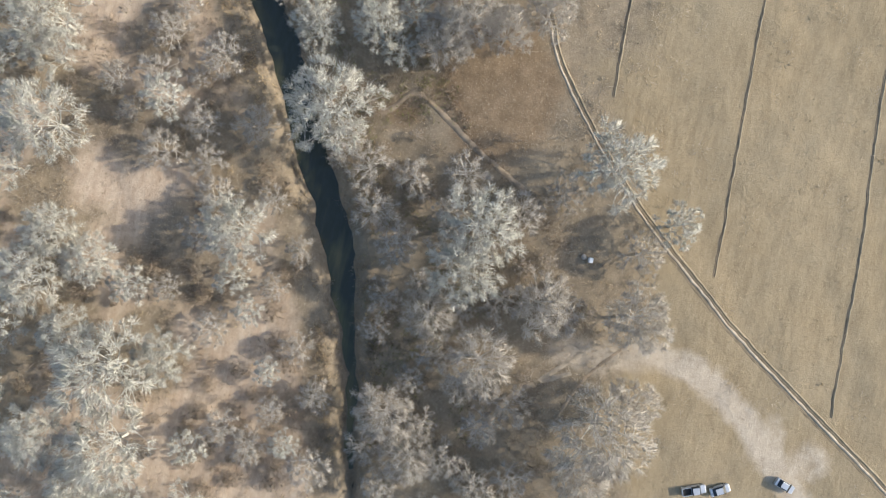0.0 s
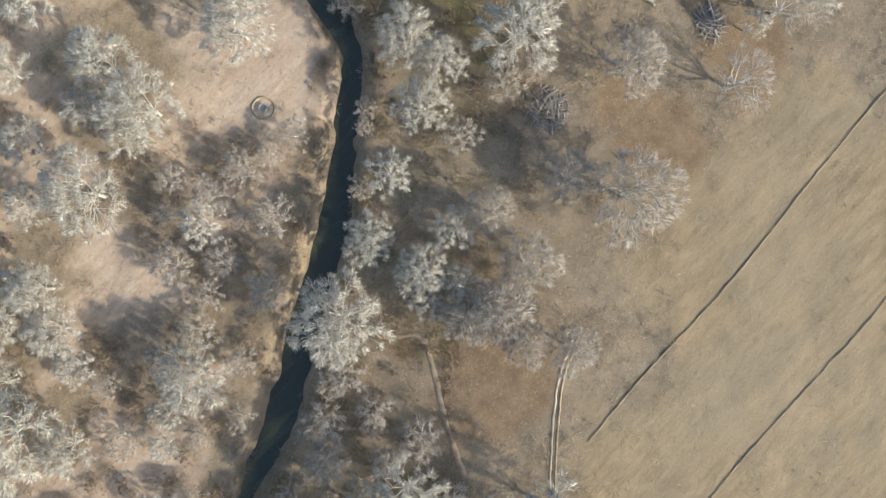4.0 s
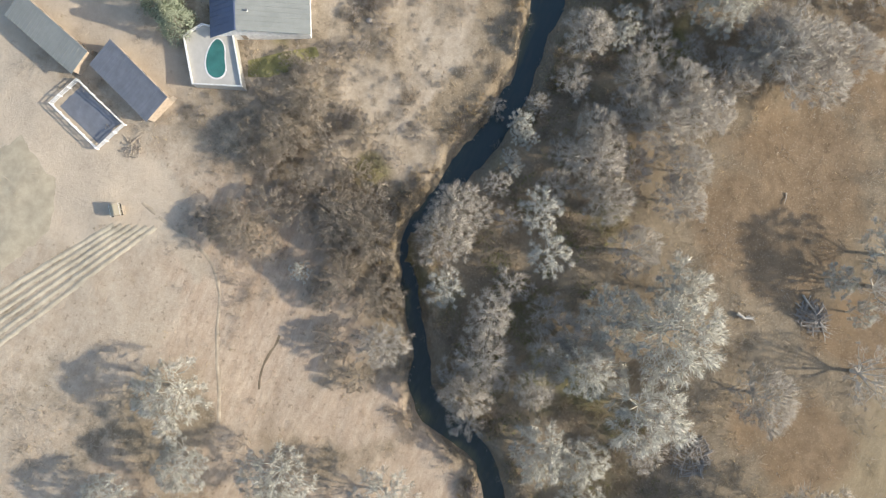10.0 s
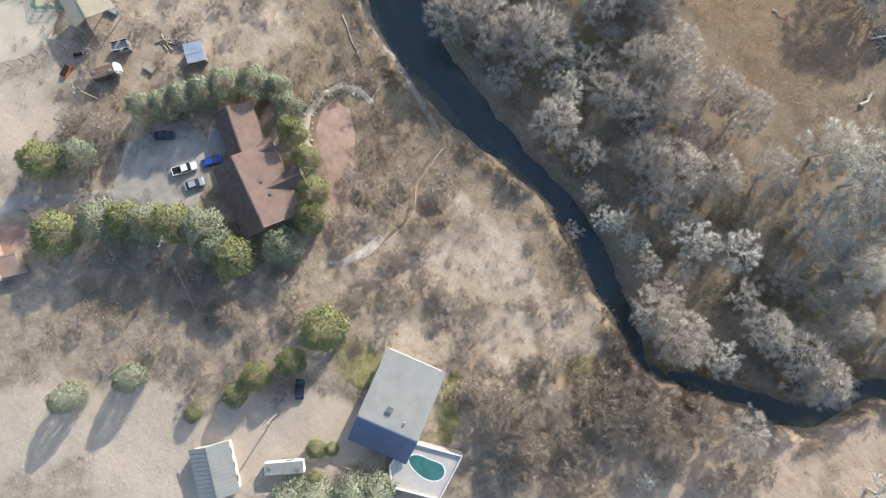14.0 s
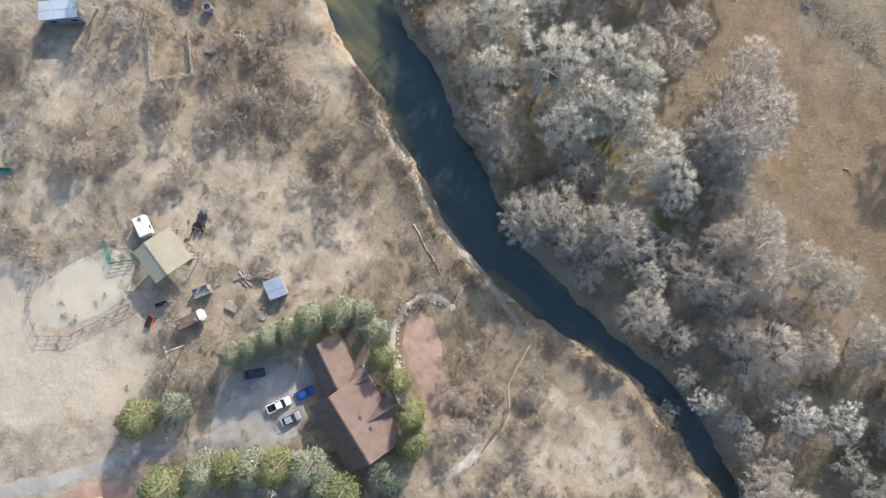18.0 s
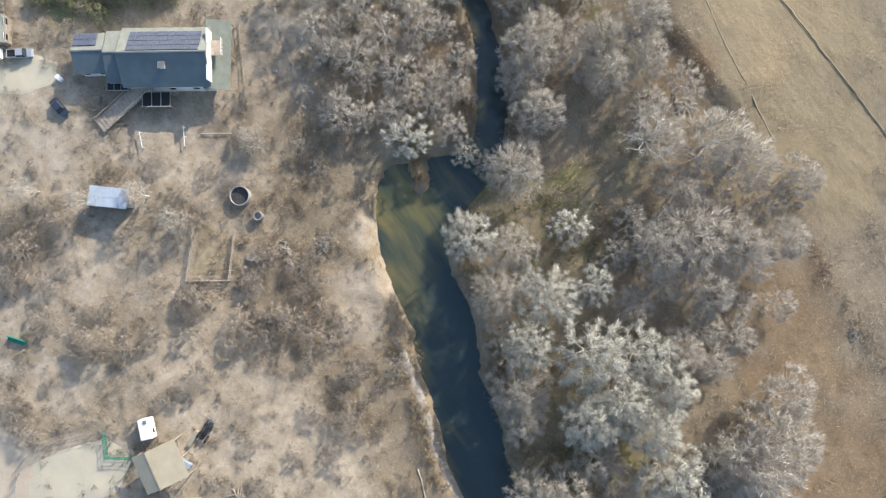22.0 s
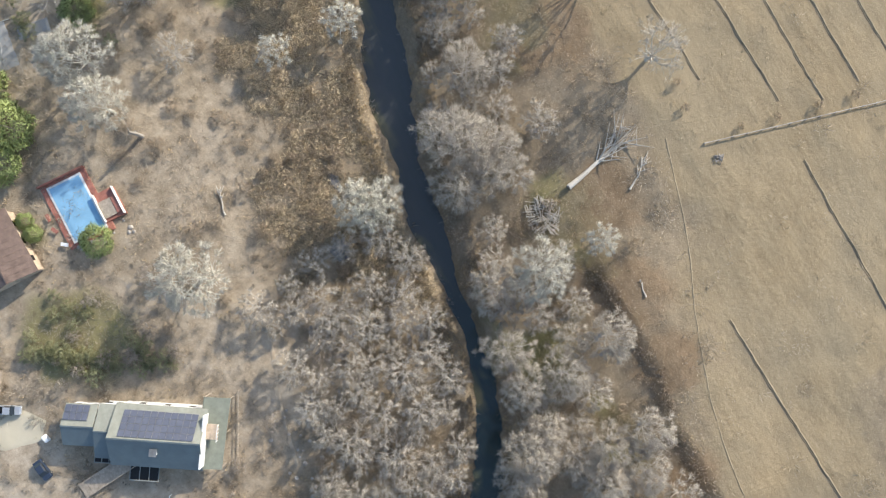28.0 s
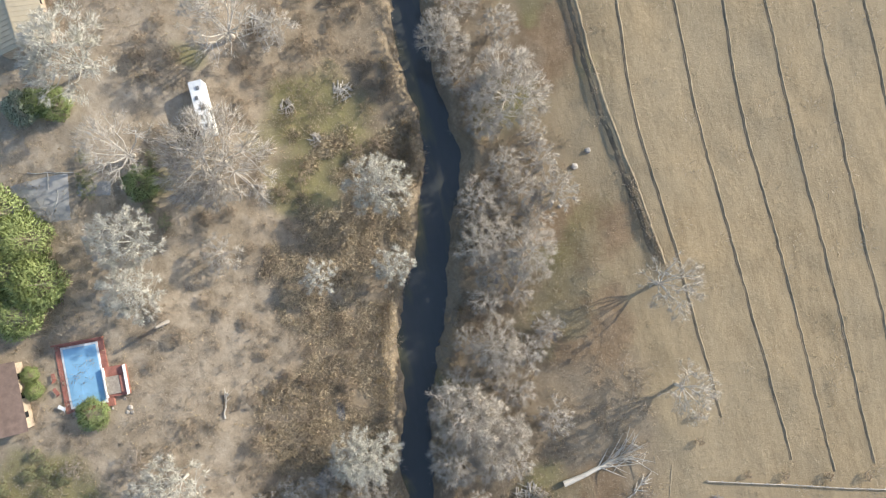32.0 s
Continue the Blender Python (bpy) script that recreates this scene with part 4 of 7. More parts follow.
def grove(n, seed, gap, lo, hi, x0, x1, y0, y1, side, r0, r1, tint="grey"):
    """Fills a stretch of the banks, lo to hi metres from the water, with small trees a gap apart."""
    rng = random.Random(seed)
    for _ in range(n):
        x, y, r = rng.uniform(x0, x1), rng.uniform(y0, y1), rng.uniform(r0, r1)
        d, s = creek_at(np.array([x]), np.array([y]))
        if zone_weight("P", np.array([x]), np.array([y]))[0] > 0.35 or zone_weight("S", np.array([x]), np.array([y]))[0] > 0.5:
            continue
        if not lo < d[0] < hi or s[0] != side or any(math.hypot(x - a, y - b) < gap for a, b in TAKEN):
            continue
        TAKEN.append((x, y))
        plant(tint + ("_small" if r < 4.9 else "_big"), x, y, r, "cottonwood_tree" if tint == "pale" else "bare_tree")


grove(500, 1, 4.4, 2, 32, -302, -246, -50, -8, -1, 2.6, 4.2)
grove(600, 2, 4.8, 2, 19, -398, -248, -30, 30, 1, 2.8, 4.6)
grove(230, 3, 6.8, 2, 34, -215, -75, -85, -20, 1, 3.2, 5.2)
grove(300, 4, 5.5, 2, 30, -70, 50, -75, 25, -1, 2.6, 4.6)
grove(200, 5, 5.5, 3, 30, -20, 50, -20, 40, 1, 2.8, 4.8)
grove(320, 7, 6.0, 26, 60, -240, -178, -45, 6, 1, 3.6, 5.6)
grove(120, 8, 8.0, 24, 90, -25, 60, -110, -30, -1, 3.6, 6.2, "pale")
grove(160, 9, 3.4, 0.4, 2.6, -75, 50, -60, 20, 1, 2.0, 3.0)
grove(160, 6, 5.5, 4, 26, -118, -70, -115, -70, -1, 3.0, 4.6, "brown")


KEEP_OUT = [(-130, -131, 17), (-111, -144, 11), (-113, -162, 11), (-146, -161, 8), (-181, -120, 16), (-195, -130, 15), (-206, -169, 10), (-289, -74, 15),
            (-297, -84, 8), (-288, -86, 9), (-275, -97, 7), (-229, -120, 9), (-237, -136, 13), (-333, -74, 15), (-399, -60, 9), (-119, -132, 10), (-304, -98, 12),
            (-261, -79, 5), (-256, -90, 8), (-209, -111, 5), (-216, -124, 5), (-366, -64, 9), (-376, -32, 6), (-141, -150, 10), (-177, -103, 8), (-90, -178, 12), (-118, -98, 5), (-128, -93, 5), (-110, -103, 5), (-139, -91, 4)]
KEEP_OUT += [(x, y, 2.2) for x, y in PATHS[-1][1]]


def shrubs(n, seed, gap, near, far, x0, x1, y0, y1, side, r0, r1, kind, name, group, clump=0.5, size=11):
    """Dots clumps of shrubs over open ground, near to far metres from the water, off the yards and buildings."""
    rng = random.Random(seed)
    spots = []
    for _ in range(n):
        x, y, r = rng.uniform(x0, x1), rng.uniform(y0, y1), rng.uniform(r0, r1)
        ax, ay = np.array([x]), np.array([y])
        d, sd = creek_at(ax, ay)
        if not near < d[0] < far or sd[0] != side or hash_noise(ax, ay, size)[0] < clump or yard_weight(ax, ay)[0] > 0.3 or zone_weight("P", ax, ay)[0] > 0.4:
            continue
        if any(math.hypot(x - a, y - b) < c for a, b, c in KEEP_OUT) or any(math.hypot(x - a, y - b) < gap * (0.6 + r / r1) for a, b in spots):
            continue
        if any(math.hypot(x - a, y - b) < 2.5 for a, b in TAKEN):
            continue
        spots.append((x, y))
        plant(kind, x, y, r, name, group, "shrub")


def thicket(spots, seed, n, spread, kind, name, group, r0, r1):
    """Close clumps of shrubs round given places."""
    rng = random.Random(seed)
    for x, y in spots:
        for _ in range(n):
            px, py = x + rng.gauss(0, spread), y + rng.gauss(0, spread)
            if not any(math.hypot(px - a, py - b) < c * 0.75 for a, b, c in KEEP_OUT):
                plant(kind, px, py, rng.uniform(r0, r1), name, group, "shrub")


thicket([(-239.2, -84.4), (-238.9, -91.5), (-245.7, -100.4), (-252.8, -107.3), (-256.7, -112.9), (-237.9, -77.4), (-216.9, -79.7), (-216.8, -89.9), (-212.7, -133.1), (-276.2, -112.3), (-278.5, -116.5),
         (-227.9, -84.3), (-248.2, -74.8), (-265.7, -68.7), (-260.5, -91.4), (-250, -134)], 51, 4, 3.2, "shrub", "shrub", "thickets on the bench", 1.8, 3.4)
thicket([(-168.2, -139.5), (-158.6, -131.9), (-149.6, -115.3), (-150.9, -105.0), (-138.0, -106.1), (-162.8, -106.8), (-121.9, -116.1), (-120.1, -107.2), (-100.5, -101.7), (-93.8, -92.6),
         (-158.2, -94.3), (-111.2, -111.4), (-104, -113)], 52, 4, 3.2, "shrub", "shrub", "thickets by the houses", 1.8, 3.2)
thicket([(-313.2, -81.6), (-309, -79), (-304.8, -76), (-316, -76.5), (-311, -84), (-303.5, -68.5), (-300.5, -70)], 53, 5, 2.4, "olive_shrub", "shrub", "olive thicket by the house", 1.2, 2.4)
thicket([(-366, -44), (-362, -46), (-369.5, -57)], 54, 4, 1.6, "olive_shrub", "shrub", "olive shrubs by the court", 1.2, 2.0)
thicket([(-281.9, 51.8), (-279.3, 59.6), (-274.9, 74.7), (-295.8, 45.3), (-290.3, 44.1), (-276.8, 67.5)], 55, 1, 0.2, "brown_shrub", "willow_shrub", "brush at the furrow ends", 0.8, 1.1)
shrubs(1100, 41, 2.6, 6, 80, -330, -105, -165, -40, -1, 1.2, 3.0, "shrub", "shrub", "shrubs on the bench", 0.52)
shrubs(420, 42, 2.4, 4, 48, -395, -290, -70, 5, -1, 1.0, 2.0, "brown_shrub", "willow_shrub", "shrubs in the marsh", 0.45)
shrubs(520, 43, 2.5, 3, 70, -22, 52, -115, -15, -1, 1.2, 2.6, "brown_shrub", "willow_shrub", "shrubs under the cottonwoods", 0.42)
shrubs(220, 44, 2.8, 2, 45, -40, 45, -20, 45, 1, 1.2, 2.4, "shrub", "shrub", "shrubs by the pasture", 0.5)


# ---- brush, reeds and tussocks ----
def scatter(n, seed, weight, x0=-410, x1=60, y0=-185, y1=105):
    """Up to n random places, kept where a random number falls under weight(x, y)."""
    rng = np.random.default_rng(seed)
    x, y = rng.uniform(x0, x1, n), rng.uniform(y0, y1, n)
    keep = rng.uniform(size=n) < weight(x, y)
    return x[keep], y[keep], rng


def clump_field(name, x, y, rng, per, size, height, width, material, label, lean=0.9, flat=0.4):
    """Bushes of loose stems, one mesh for a whole thicket."""
    n = len(x)
    z = hz(x, y)
    s = rng.uniform(0.55, 1.35, n)
    k = np.repeat(np.arange(n), per)
    ang, rad = rng.uniform(0, 2 * np.pi, n * per), np.sqrt(rng.uniform(0, 1, n * per))
    out = np.stack([np.cos(ang) * rad, np.sin(ang) * rad], 1)
    foot = np.stack([x[k] + out[:, 0] * size * flat * s[k], y[k] + out[:, 1] * size * flat * s[k], z[k] - 0.05], 1)
    h = height * s[k] * rng.uniform(0.5, 1.1, n * per) * (1.1 - 0.5 * rad)
    tip = foot + np.stack([out[:, 0] * size * lean * s[k], out[:, 1] * size * lean * s[k], h], 1) + rng.normal(size=(n * per, 3)) * 0.22 * size
    half = foot + (tip - foot) * 0.4
    w = width * rng.uniform(0.6, 1.4, n * per)
    return tagged(new(name, tris_mesh(name, spikes(half, tip, w * 1.15, rng), material, np.stack([out[:, 0] * 0.7, out[:, 1] * 0.7, 0.8 + 0 * rad], 1) + rng.normal(size=(n * per, 3)) * 0.6)), label, "brush", kind="stuff")


def open_ground(x, y):
    """1 where no brush grows: fields, clearings, yards."""
    w = np.maximum.reduce([field_weight(x, y), zone_weight("R", x, y), zone_weight("S", x, y), zone_weight("P", x, y), yard_weight(x, y)])
    return w


def brush_weight(x, y):
    d, s = creek_at(x, y)
    clump = smooth(0.40, 0.62, 0.6 * hash_noise(x, y, 7) + 0.4 * hash_noise(x, y, 2.7))
    w = clump * (1 - 0.93 * open_ground(x, y))
    w = w * np.where((s < 0) & (x > -104), 0.55 + 0.45 * smooth(-40, -5, x), 1)
    return np.where(d < 0.5, 0, w) * (1 - 0.6 * smooth(70, 110, d))


bx, by, brng = scatter(52000, 21, brush_weight)
dd, ss = creek_at(bx, by)
near = dd < 34
clump_field("willow_brush", bx[near], by[near], brng, 28, 1.35, 2.1, 0.068, MAT["brown_twig"], "brown leafless willow brush along the creek banks")
clump_field("dry_scrub", bx[~near], by[~near], brng, 22, 1.6, 1.2, 0.06, MAT["scrub_twig"], "low brown leafless scrub on dry ground")


def bank_scatter(n, seed, lo, hi, i0=0, i1=1000, sides=(1, -1), clump=0.45):
    """Places lo to hi metres from the water's edge along a run of the creek."""
    rng = np.random.default_rng(seed)
    k = rng.integers(i0, min(i1, len(CREEK) - 1), n)
    a, b = CREEK[k], CREEK[k + 1]
    p = a + (b - a) * rng.uniform(0, 1, (n, 1))
    d = (b - a)[:, :2] / np.linalg.norm((b - a)[:, :2], axis=1, keepdims=True)
    off = (p[:, 2] / 2 + rng.uniform(lo, hi, n)) * rng.choice(sides, n)
    x, y = p[:, 0] + d[:, 1] * off, p[:, 1] - d[:, 0] * off
    e = creek_at(x, y)[0]
    keep = (e > lo) & (hash_noise(x, y, 6) > clump) & (e < hi * (0.45 + 0.9 * hash_noise(x + 17, y, 11)) + 1)
    return x[keep], y[keep], rng


x1, y1, r1 = bank_scatter(5200, 22, -0.9, 4.0)
clump_field("reeds", x1, y1, r1, 14, 0.7, 1.5, 0.09, MAT["tan_stem"], "tan dry reeds and cattails at the water's edge", 0.5)
x1, y1, r1 = bank_scatter(15000, 24, 0.5, 27, 43, 52, (-1,), 0.3)
clump_field("marsh_reeds", x1, y1, r1, 11, 0.9, 0.6, 0.09, MAT["marsh_stem"], "golden brown reeds in the marsh beside the creek", 1.2)
def sage_weight(x, y):
    d, s = creek_at(x, y)
    return (s < 0) * (d > 5) * smooth(0.25, 0.6, hash_noise(x + 3, y, 10)) * (1 - yard_weight(x, y)) * (1 - zone_weight("G", x, y))


gx2, gy2, grng = scatter(4200, 29, sage_weight, -345, -105, -160, -30)
clump_field("low_shrubs", gx2, gy2, grng, 44, 1.0, 1.1, 0.06, MAT["shrub_twig"], "small dark grey-brown shrubs dotted over bare ground", 0.6)
x1, y1, r1 = bank_scatter(3400, 28, -0.6, 3.2, clump=0.3)
clump_field("bank_brush", x1, y1, r1, 22, 1.3, 1.5, 0.06, MAT["scrub_twig"], "grey-brown leafless brush overhanging the water")
srng = np.random.default_rng(27)
along = srng.uniform(-0.05, 1.1, 110)
sx, sy = -253 + 10.4 * along + srng.normal(0, 1.0, 110), -43 - 6.2 * along + srng.normal(0, 1.0, 110)
clump_field("spit_reeds", sx, sy, srng, 24, 0.9, 1.3, 0.08, MAT["tan_stem"], "golden reed clump at the tip of a spit", 0.6)
x1, y1, r1 = bank_scatter(5200, 25, 1.0, 32, 3, 38, (1,), 0.46)
clump_field("olive_undergrowth", x1, y1, r1, 12, 1.1, 0.7, 0.12, MAT["olive_weed"], "olive green undergrowth beneath the bare trees", 0.7)


def tuft_weight(x, y):
    return 0.25 * smooth(0.35, 0.7, hash_noise(x, y, 6)) * (1 - 0.5 * zone_weight("S", x, y)) * (1 - yard_weight(x, y)) * (creek_at(x, y)[0] > 1.5)


def weed_weight(x, y):
    d, s = creek_at(x, y)
    w = smooth(0.3, 0.6, 0.5 * hash_noise(x, y, 9) + 0.5 * hash_noise(x + 40, y, 2.5)) * (1 - open_ground(x, y))
    return w * (d > 1.0) * (1 - smooth(60, 85, d))


wx, wy, wrng = scatter(26000, 26, weed_weight)
half = len(wx) // 2
clump_field("dry_weeds", wx[:half], wy[:half], wrng, 9, 0.7, 0.8, 0.1, MAT["tan_stem"], "tan dry weeds in clumps between the shrubs", 0.8)
clump_field("dark_weeds", wx[half:], wy[half:], wrng, 9, 0.7, 0.7, 0.1, MAT["brown_twig"], "dark brown dead weeds in clumps", 0.8)


def line_clumps(name, pts, n, spread, seed, mat, label, size=0.9, height=0.9):
    """Weeds along a ditch or cut bank."""
    rng = np.random.default_rng(seed)
    p = np.array(pts, float)
    k = rng.integers(0, len(p) - 1, n)
    q = p[k] + (p[k + 1] - p[k]) * rng.uniform(0, 1, (n, 1)) + rng.normal(size=(n, 2)) * spread
    clump_field(name, q[:, 0], q[:, 1], rng, 12, size, height, 0.09, mat, label)


line_clumps("ditch_weeds", [(-200, 11), (-190, 6.5), (-178, 4.6), (-157, 3.2), (-140, 4)], 230, 0.8, 31, MAT["brown_twig"], "dark dead weeds along an old ditch")
line_clumps("bank_weeds", [(-272.5, 11.7), (-267.8, 12.4), (-248.7, 11.7), (-236.5, 9.3), (-223, 8.7)], 260, 0.9, 32, MAT["brown_twig"], "dark brush along a cut earth bank")
line_clumps("ditch_weeds", [(-345.9, 43.1), (-335, 44.3), (-326, 45.2)], 110, 0.6, 33, MAT["brown_twig"], "brown dead weeds in an eroded ditch", 0.6, 0.6)
line_clumps("fence_line_weeds", [(-45, -1), (-33, 1.5), (-24, 9), (-14, 20), (-8, 30)], 200, 0.9, 34, MAT["brown_twig"], "dead brush along a field edge")
tx, ty, trng = scatter(80000, 23, tuft_weight)
clump_field("dry_grass_tufts", tx, ty, trng, 10, 0.5, 0.4, 0.085, MAT["grass"], "tufts of dry straw-coloured grass", 0.8)


# ---- buildings ----
def box_bm(sx, sy, sz, at=(0, 0, 0), bevel=0.0):
    bm = bmesh.new()
    bmesh.ops.create_cube(bm, size=1)
    bmesh.ops.scale(bm, vec=(sx, sy, sz), verts=bm.verts)
    bmesh.ops.translate(bm, vec=at, verts=bm.verts)
    if bevel:
        bmesh.ops.bevel(bm, geom=bm.edges[:], offset=bevel, segments=2, affect="EDGES")
    return bm


def thing(name, x, y, ang, label, category, group="", z=None, kind=""):
    root = new(name)
    root.matrix_basis = pose(x, y, gz(x, y) if z is None else z, 0, 0, ang)
    return tagged(root, label, category, group, kind)


def slab(p, q, r, s, thick):
    """A bmesh of a four-cornered plate with that thickness downwards."""
    bm = bmesh.new()
    top = [bm.verts.new(v) for v in (p, q, r, s)]
    low = [bm.verts.new((v[0], v[1], v[2] - thick)) for v in (p, q, r, s)]
    bm.faces.new(top), bm.faces.new(low[::-1])
    for k in range(4):
        n = (k + 1) % 4
        bm.faces.new((top[n], top[k], low[k], low[n]))
    bmesh.ops.recalc_face_normals(bm, faces=bm.faces)
    return bm


def building(name, x, y, ang, L, a, b, eave_a, eave_b, ridge, wall, roof, label, over=0.45, seams=0.0, roof_b=None, open_sides=False, category="house", base=-0.6):
    """A gable or shed building. Its ridge runs along local x; the roof falls a metres to +y and b metres to -y."""
    root = thing(name, x, y, ang, label, category)
    roof_b = roof_b or roof
    hl = L / 2
    if open_sides:
        for px in (-hl + 0.2, 0.0, hl - 0.2):
            for py, h in ((a - 0.2, eave_a), (-b + 0.2, eave_b)):
                part("post", box_bm(0.16, 0.16, h + 0.5, (px, py, h / 2 - 0.3)), wall, root)
    else:
        bm = bmesh.new()
        prof = [(-b + over, base), (a - over, base), (a - over, eave_a - 0.08), (0, ridge - 0.12), (-b + over, eave_b - 0.08)]
        ends = [[bm.verts.new((sx * (hl - over), py, pz)) for py, pz in prof] for sx in (-1, 1)]
        bm.faces.new(ends[0][::-1]), bm.faces.new(ends[1])
        for k in range(5):
            n = (k + 1) % 5
            bm.faces.new((ends[0][k], ends[0][n], ends[1][n], ends[1][k]))
        bmesh.ops.recalc_face_normals(bm, faces=bm.faces)
        part("wall", bm, wall, root)
        for side, yy in ((1, a - over + 0.02), (-1, -b + over - 0.02)):
            for px in np.linspace(-hl * 0.55, hl * 0.55, 2 if L < 9 else 3):
                w = part("window", box_bm(1.1, 0.06, 1.0, (px, yy, 1.7)), MAT["glass"], root)
                part("frame", box_bm(1.25, 0.04, 0.1, (px, yy, 2.25)), MAT["wall_white"], w)
        part("door", box_bm(0.06, 0.95, 2.05, (hl - over + 0.02, 0.3, 1.0)), MAT["wood"], root)
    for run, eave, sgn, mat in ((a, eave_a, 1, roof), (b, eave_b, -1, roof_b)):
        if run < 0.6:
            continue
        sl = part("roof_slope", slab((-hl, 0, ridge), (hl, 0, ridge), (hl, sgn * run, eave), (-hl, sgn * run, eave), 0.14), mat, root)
        if seams:
            n = int(L / seams)
            me = None
            for k in range(1, n):
                px = -hl + k * L / n
                if me is None:
                    seam = part("seam", slab((-0.035, sgn * 0.05, ridge + 0.045), (0.035, sgn * 0.05, ridge + 0.045), (0.035, sgn * run, eave + 0.05), (-0.035, sgn * run, eave + 0.05), 0.05), mat, sl)
                    me = seam.data
                else:
                    seam = new("seam", me)
                    seam.parent = sl
                seam.location.x = px
    part("ridge_cap", box_bm(L + 0.1, 0.3, 0.07, (0, 0, ridge + 0.02), 0.02), roof_b, root)
    return root


def vent(root, x, y, z, h=0.6, w=0.35, mat="white"):
    p = part("roof_vent", box_bm(w, w, h, (x, y, z), 0.03), MAT[mat], root)
    part("cap", box_bm(w * 1.5, w * 1.5, 0.08, (x, y, z + h / 2 + 0.05), 0.02), MAT["steel"], p)


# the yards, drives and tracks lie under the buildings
# roof_b: slope turned from the sun, with its shade put into the colour
h1 = building("house", -130.1, -131.2, 24, 12.3, 13.3, 5.9, 3.0, 2.4, 6.2, MAT["wall_white"], MAT["roof_grey"], "low house with a grey metal roof beside a pool", seams=0.9, roof_b=MAT["roof_grey_shade"])
vent(h1, -1.0, 3.4, 5.7, 0.8, 0.8)
vent(h1, 2.5, 2.2, 5.9, 0.6, 0.3)
building("barn", -111.3, -143.7, 67, 15.3, 0.4, 6.2, 4.0, 2.9, 4.0, MAT["wall_tan"], MAT["roof_dark"], "long barn with a dark ribbed metal roof", seams=0.75, category="barn")
building("stable", -113.3, -161.8, 71, 16.8, 0.4, 5.2, 3.6, 2.7, 3.6, MAT["wall_tan"], MAT["roof_grey"], "long low stable with a grey-green metal roof", seams=0.8, category="barn")
building("garage", -146, -161.5, -29, 10.0, 3.9, 3.9, 2.8, 2.8, 4.2, MAT["wall_white"], MAT["roof_grey"], "detached garage with a pale grey metal gable roof", seams=0.8, category="garage")
# same tiles both sides; the darker brown of roof_b paints the slope's shade
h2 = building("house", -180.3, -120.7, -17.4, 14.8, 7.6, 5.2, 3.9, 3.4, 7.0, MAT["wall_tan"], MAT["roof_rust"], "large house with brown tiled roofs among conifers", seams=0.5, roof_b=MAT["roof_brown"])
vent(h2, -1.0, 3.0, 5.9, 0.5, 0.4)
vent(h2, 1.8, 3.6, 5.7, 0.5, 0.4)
# here too the slope away from the sun is coloured darker for shade
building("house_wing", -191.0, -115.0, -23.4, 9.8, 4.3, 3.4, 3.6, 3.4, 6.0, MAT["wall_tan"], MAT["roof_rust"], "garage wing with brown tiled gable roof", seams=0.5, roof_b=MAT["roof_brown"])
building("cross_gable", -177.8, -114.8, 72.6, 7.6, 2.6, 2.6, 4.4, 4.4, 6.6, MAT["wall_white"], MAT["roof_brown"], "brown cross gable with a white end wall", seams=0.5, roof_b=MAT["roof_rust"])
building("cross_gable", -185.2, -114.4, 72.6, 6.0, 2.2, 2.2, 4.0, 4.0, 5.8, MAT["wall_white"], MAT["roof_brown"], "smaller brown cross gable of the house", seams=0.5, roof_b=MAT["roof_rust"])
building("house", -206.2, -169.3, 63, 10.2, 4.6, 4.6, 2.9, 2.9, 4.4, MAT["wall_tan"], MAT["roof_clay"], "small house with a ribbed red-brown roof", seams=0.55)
# house, wing and link: roof_b carries the far slope's shade as colour
h4 = building("house", -288.9, -73.0, 54, 16.4, 5.6, 5.6, 4.2, 4.2, 7.2, MAT["wall_white"], MAT["roof_olive"], "two-storey house with solar panels and an olive roof", roof_b=MAT["roof_olive_shade"], seams=0.0)
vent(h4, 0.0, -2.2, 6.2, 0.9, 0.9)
building("house_wing", -298.2, -84.0, 55, 5.8, 3.8, 3.8, 3.1, 3.1, 4.6, MAT["wall_white"], MAT["roof_olive"], "lower side wing of the green-roofed house", roof_b=MAT["roof_olive_shade"])
building("house_link", -294.9, -80.3, 54, 3.6, 4.6, 5.2, 3.6, 3.6, 5.3, MAT["wall_white"], MAT["roof_olive"], "low link between the house and its side wing", roof_b=MAT["roof_olive_shade"], over=0.2)
for sx, sy, sl, sw in ((-291.2, -83.4, 3.9, 3.0), (-284.6, -79.6, 5.2, 2.8)):
    screen = thing("screened_porch", sx, sy, 54, "small screened porch with a dark flat roof", "porch")
    part("roof_panel", box_bm(sl, sw, 0.1, (0, 0, 2.6)), MAT["rubber"], screen)
    for k in range(4):
        part("roof_bar", box_bm(0.12, sw, 0.08, (-sl / 2 + k * sl / 3, 0, 2.7)), MAT["roof_grey"], screen)
    for sgn in (-1, 1):
        part("edge_beam", box_bm(sl + 0.2, 0.16, 0.16, (0, sgn * sw / 2, 2.68)), MAT["roof_grey"], screen)
        for k in (-1, 1):
            part("post", box_bm(0.12, 0.12, 3.0, (k * (sl / 2 - 0.1), sgn * (sw / 2 - 0.1), 1.1)), MAT["wood"], screen)
building("shelter", -274.6, -97.5, 47, 7.3, 1.9, 1.9, 3.5, 3.9, 3.7, MAT["roof_dark"], MAT["roof_blue"], "timber shelter with a pale blue metal roof", seams=0.8, category="shelter")
building("barn", -228.7, -120.4, -13, 7.4, 5.1, 3.1, 3.7, 4.0, 5.0, MAT["wood"], MAT["roof_tan"], "small open-sided barn with tan metal roof", seams=0.0, open_sides=True, category="barn")
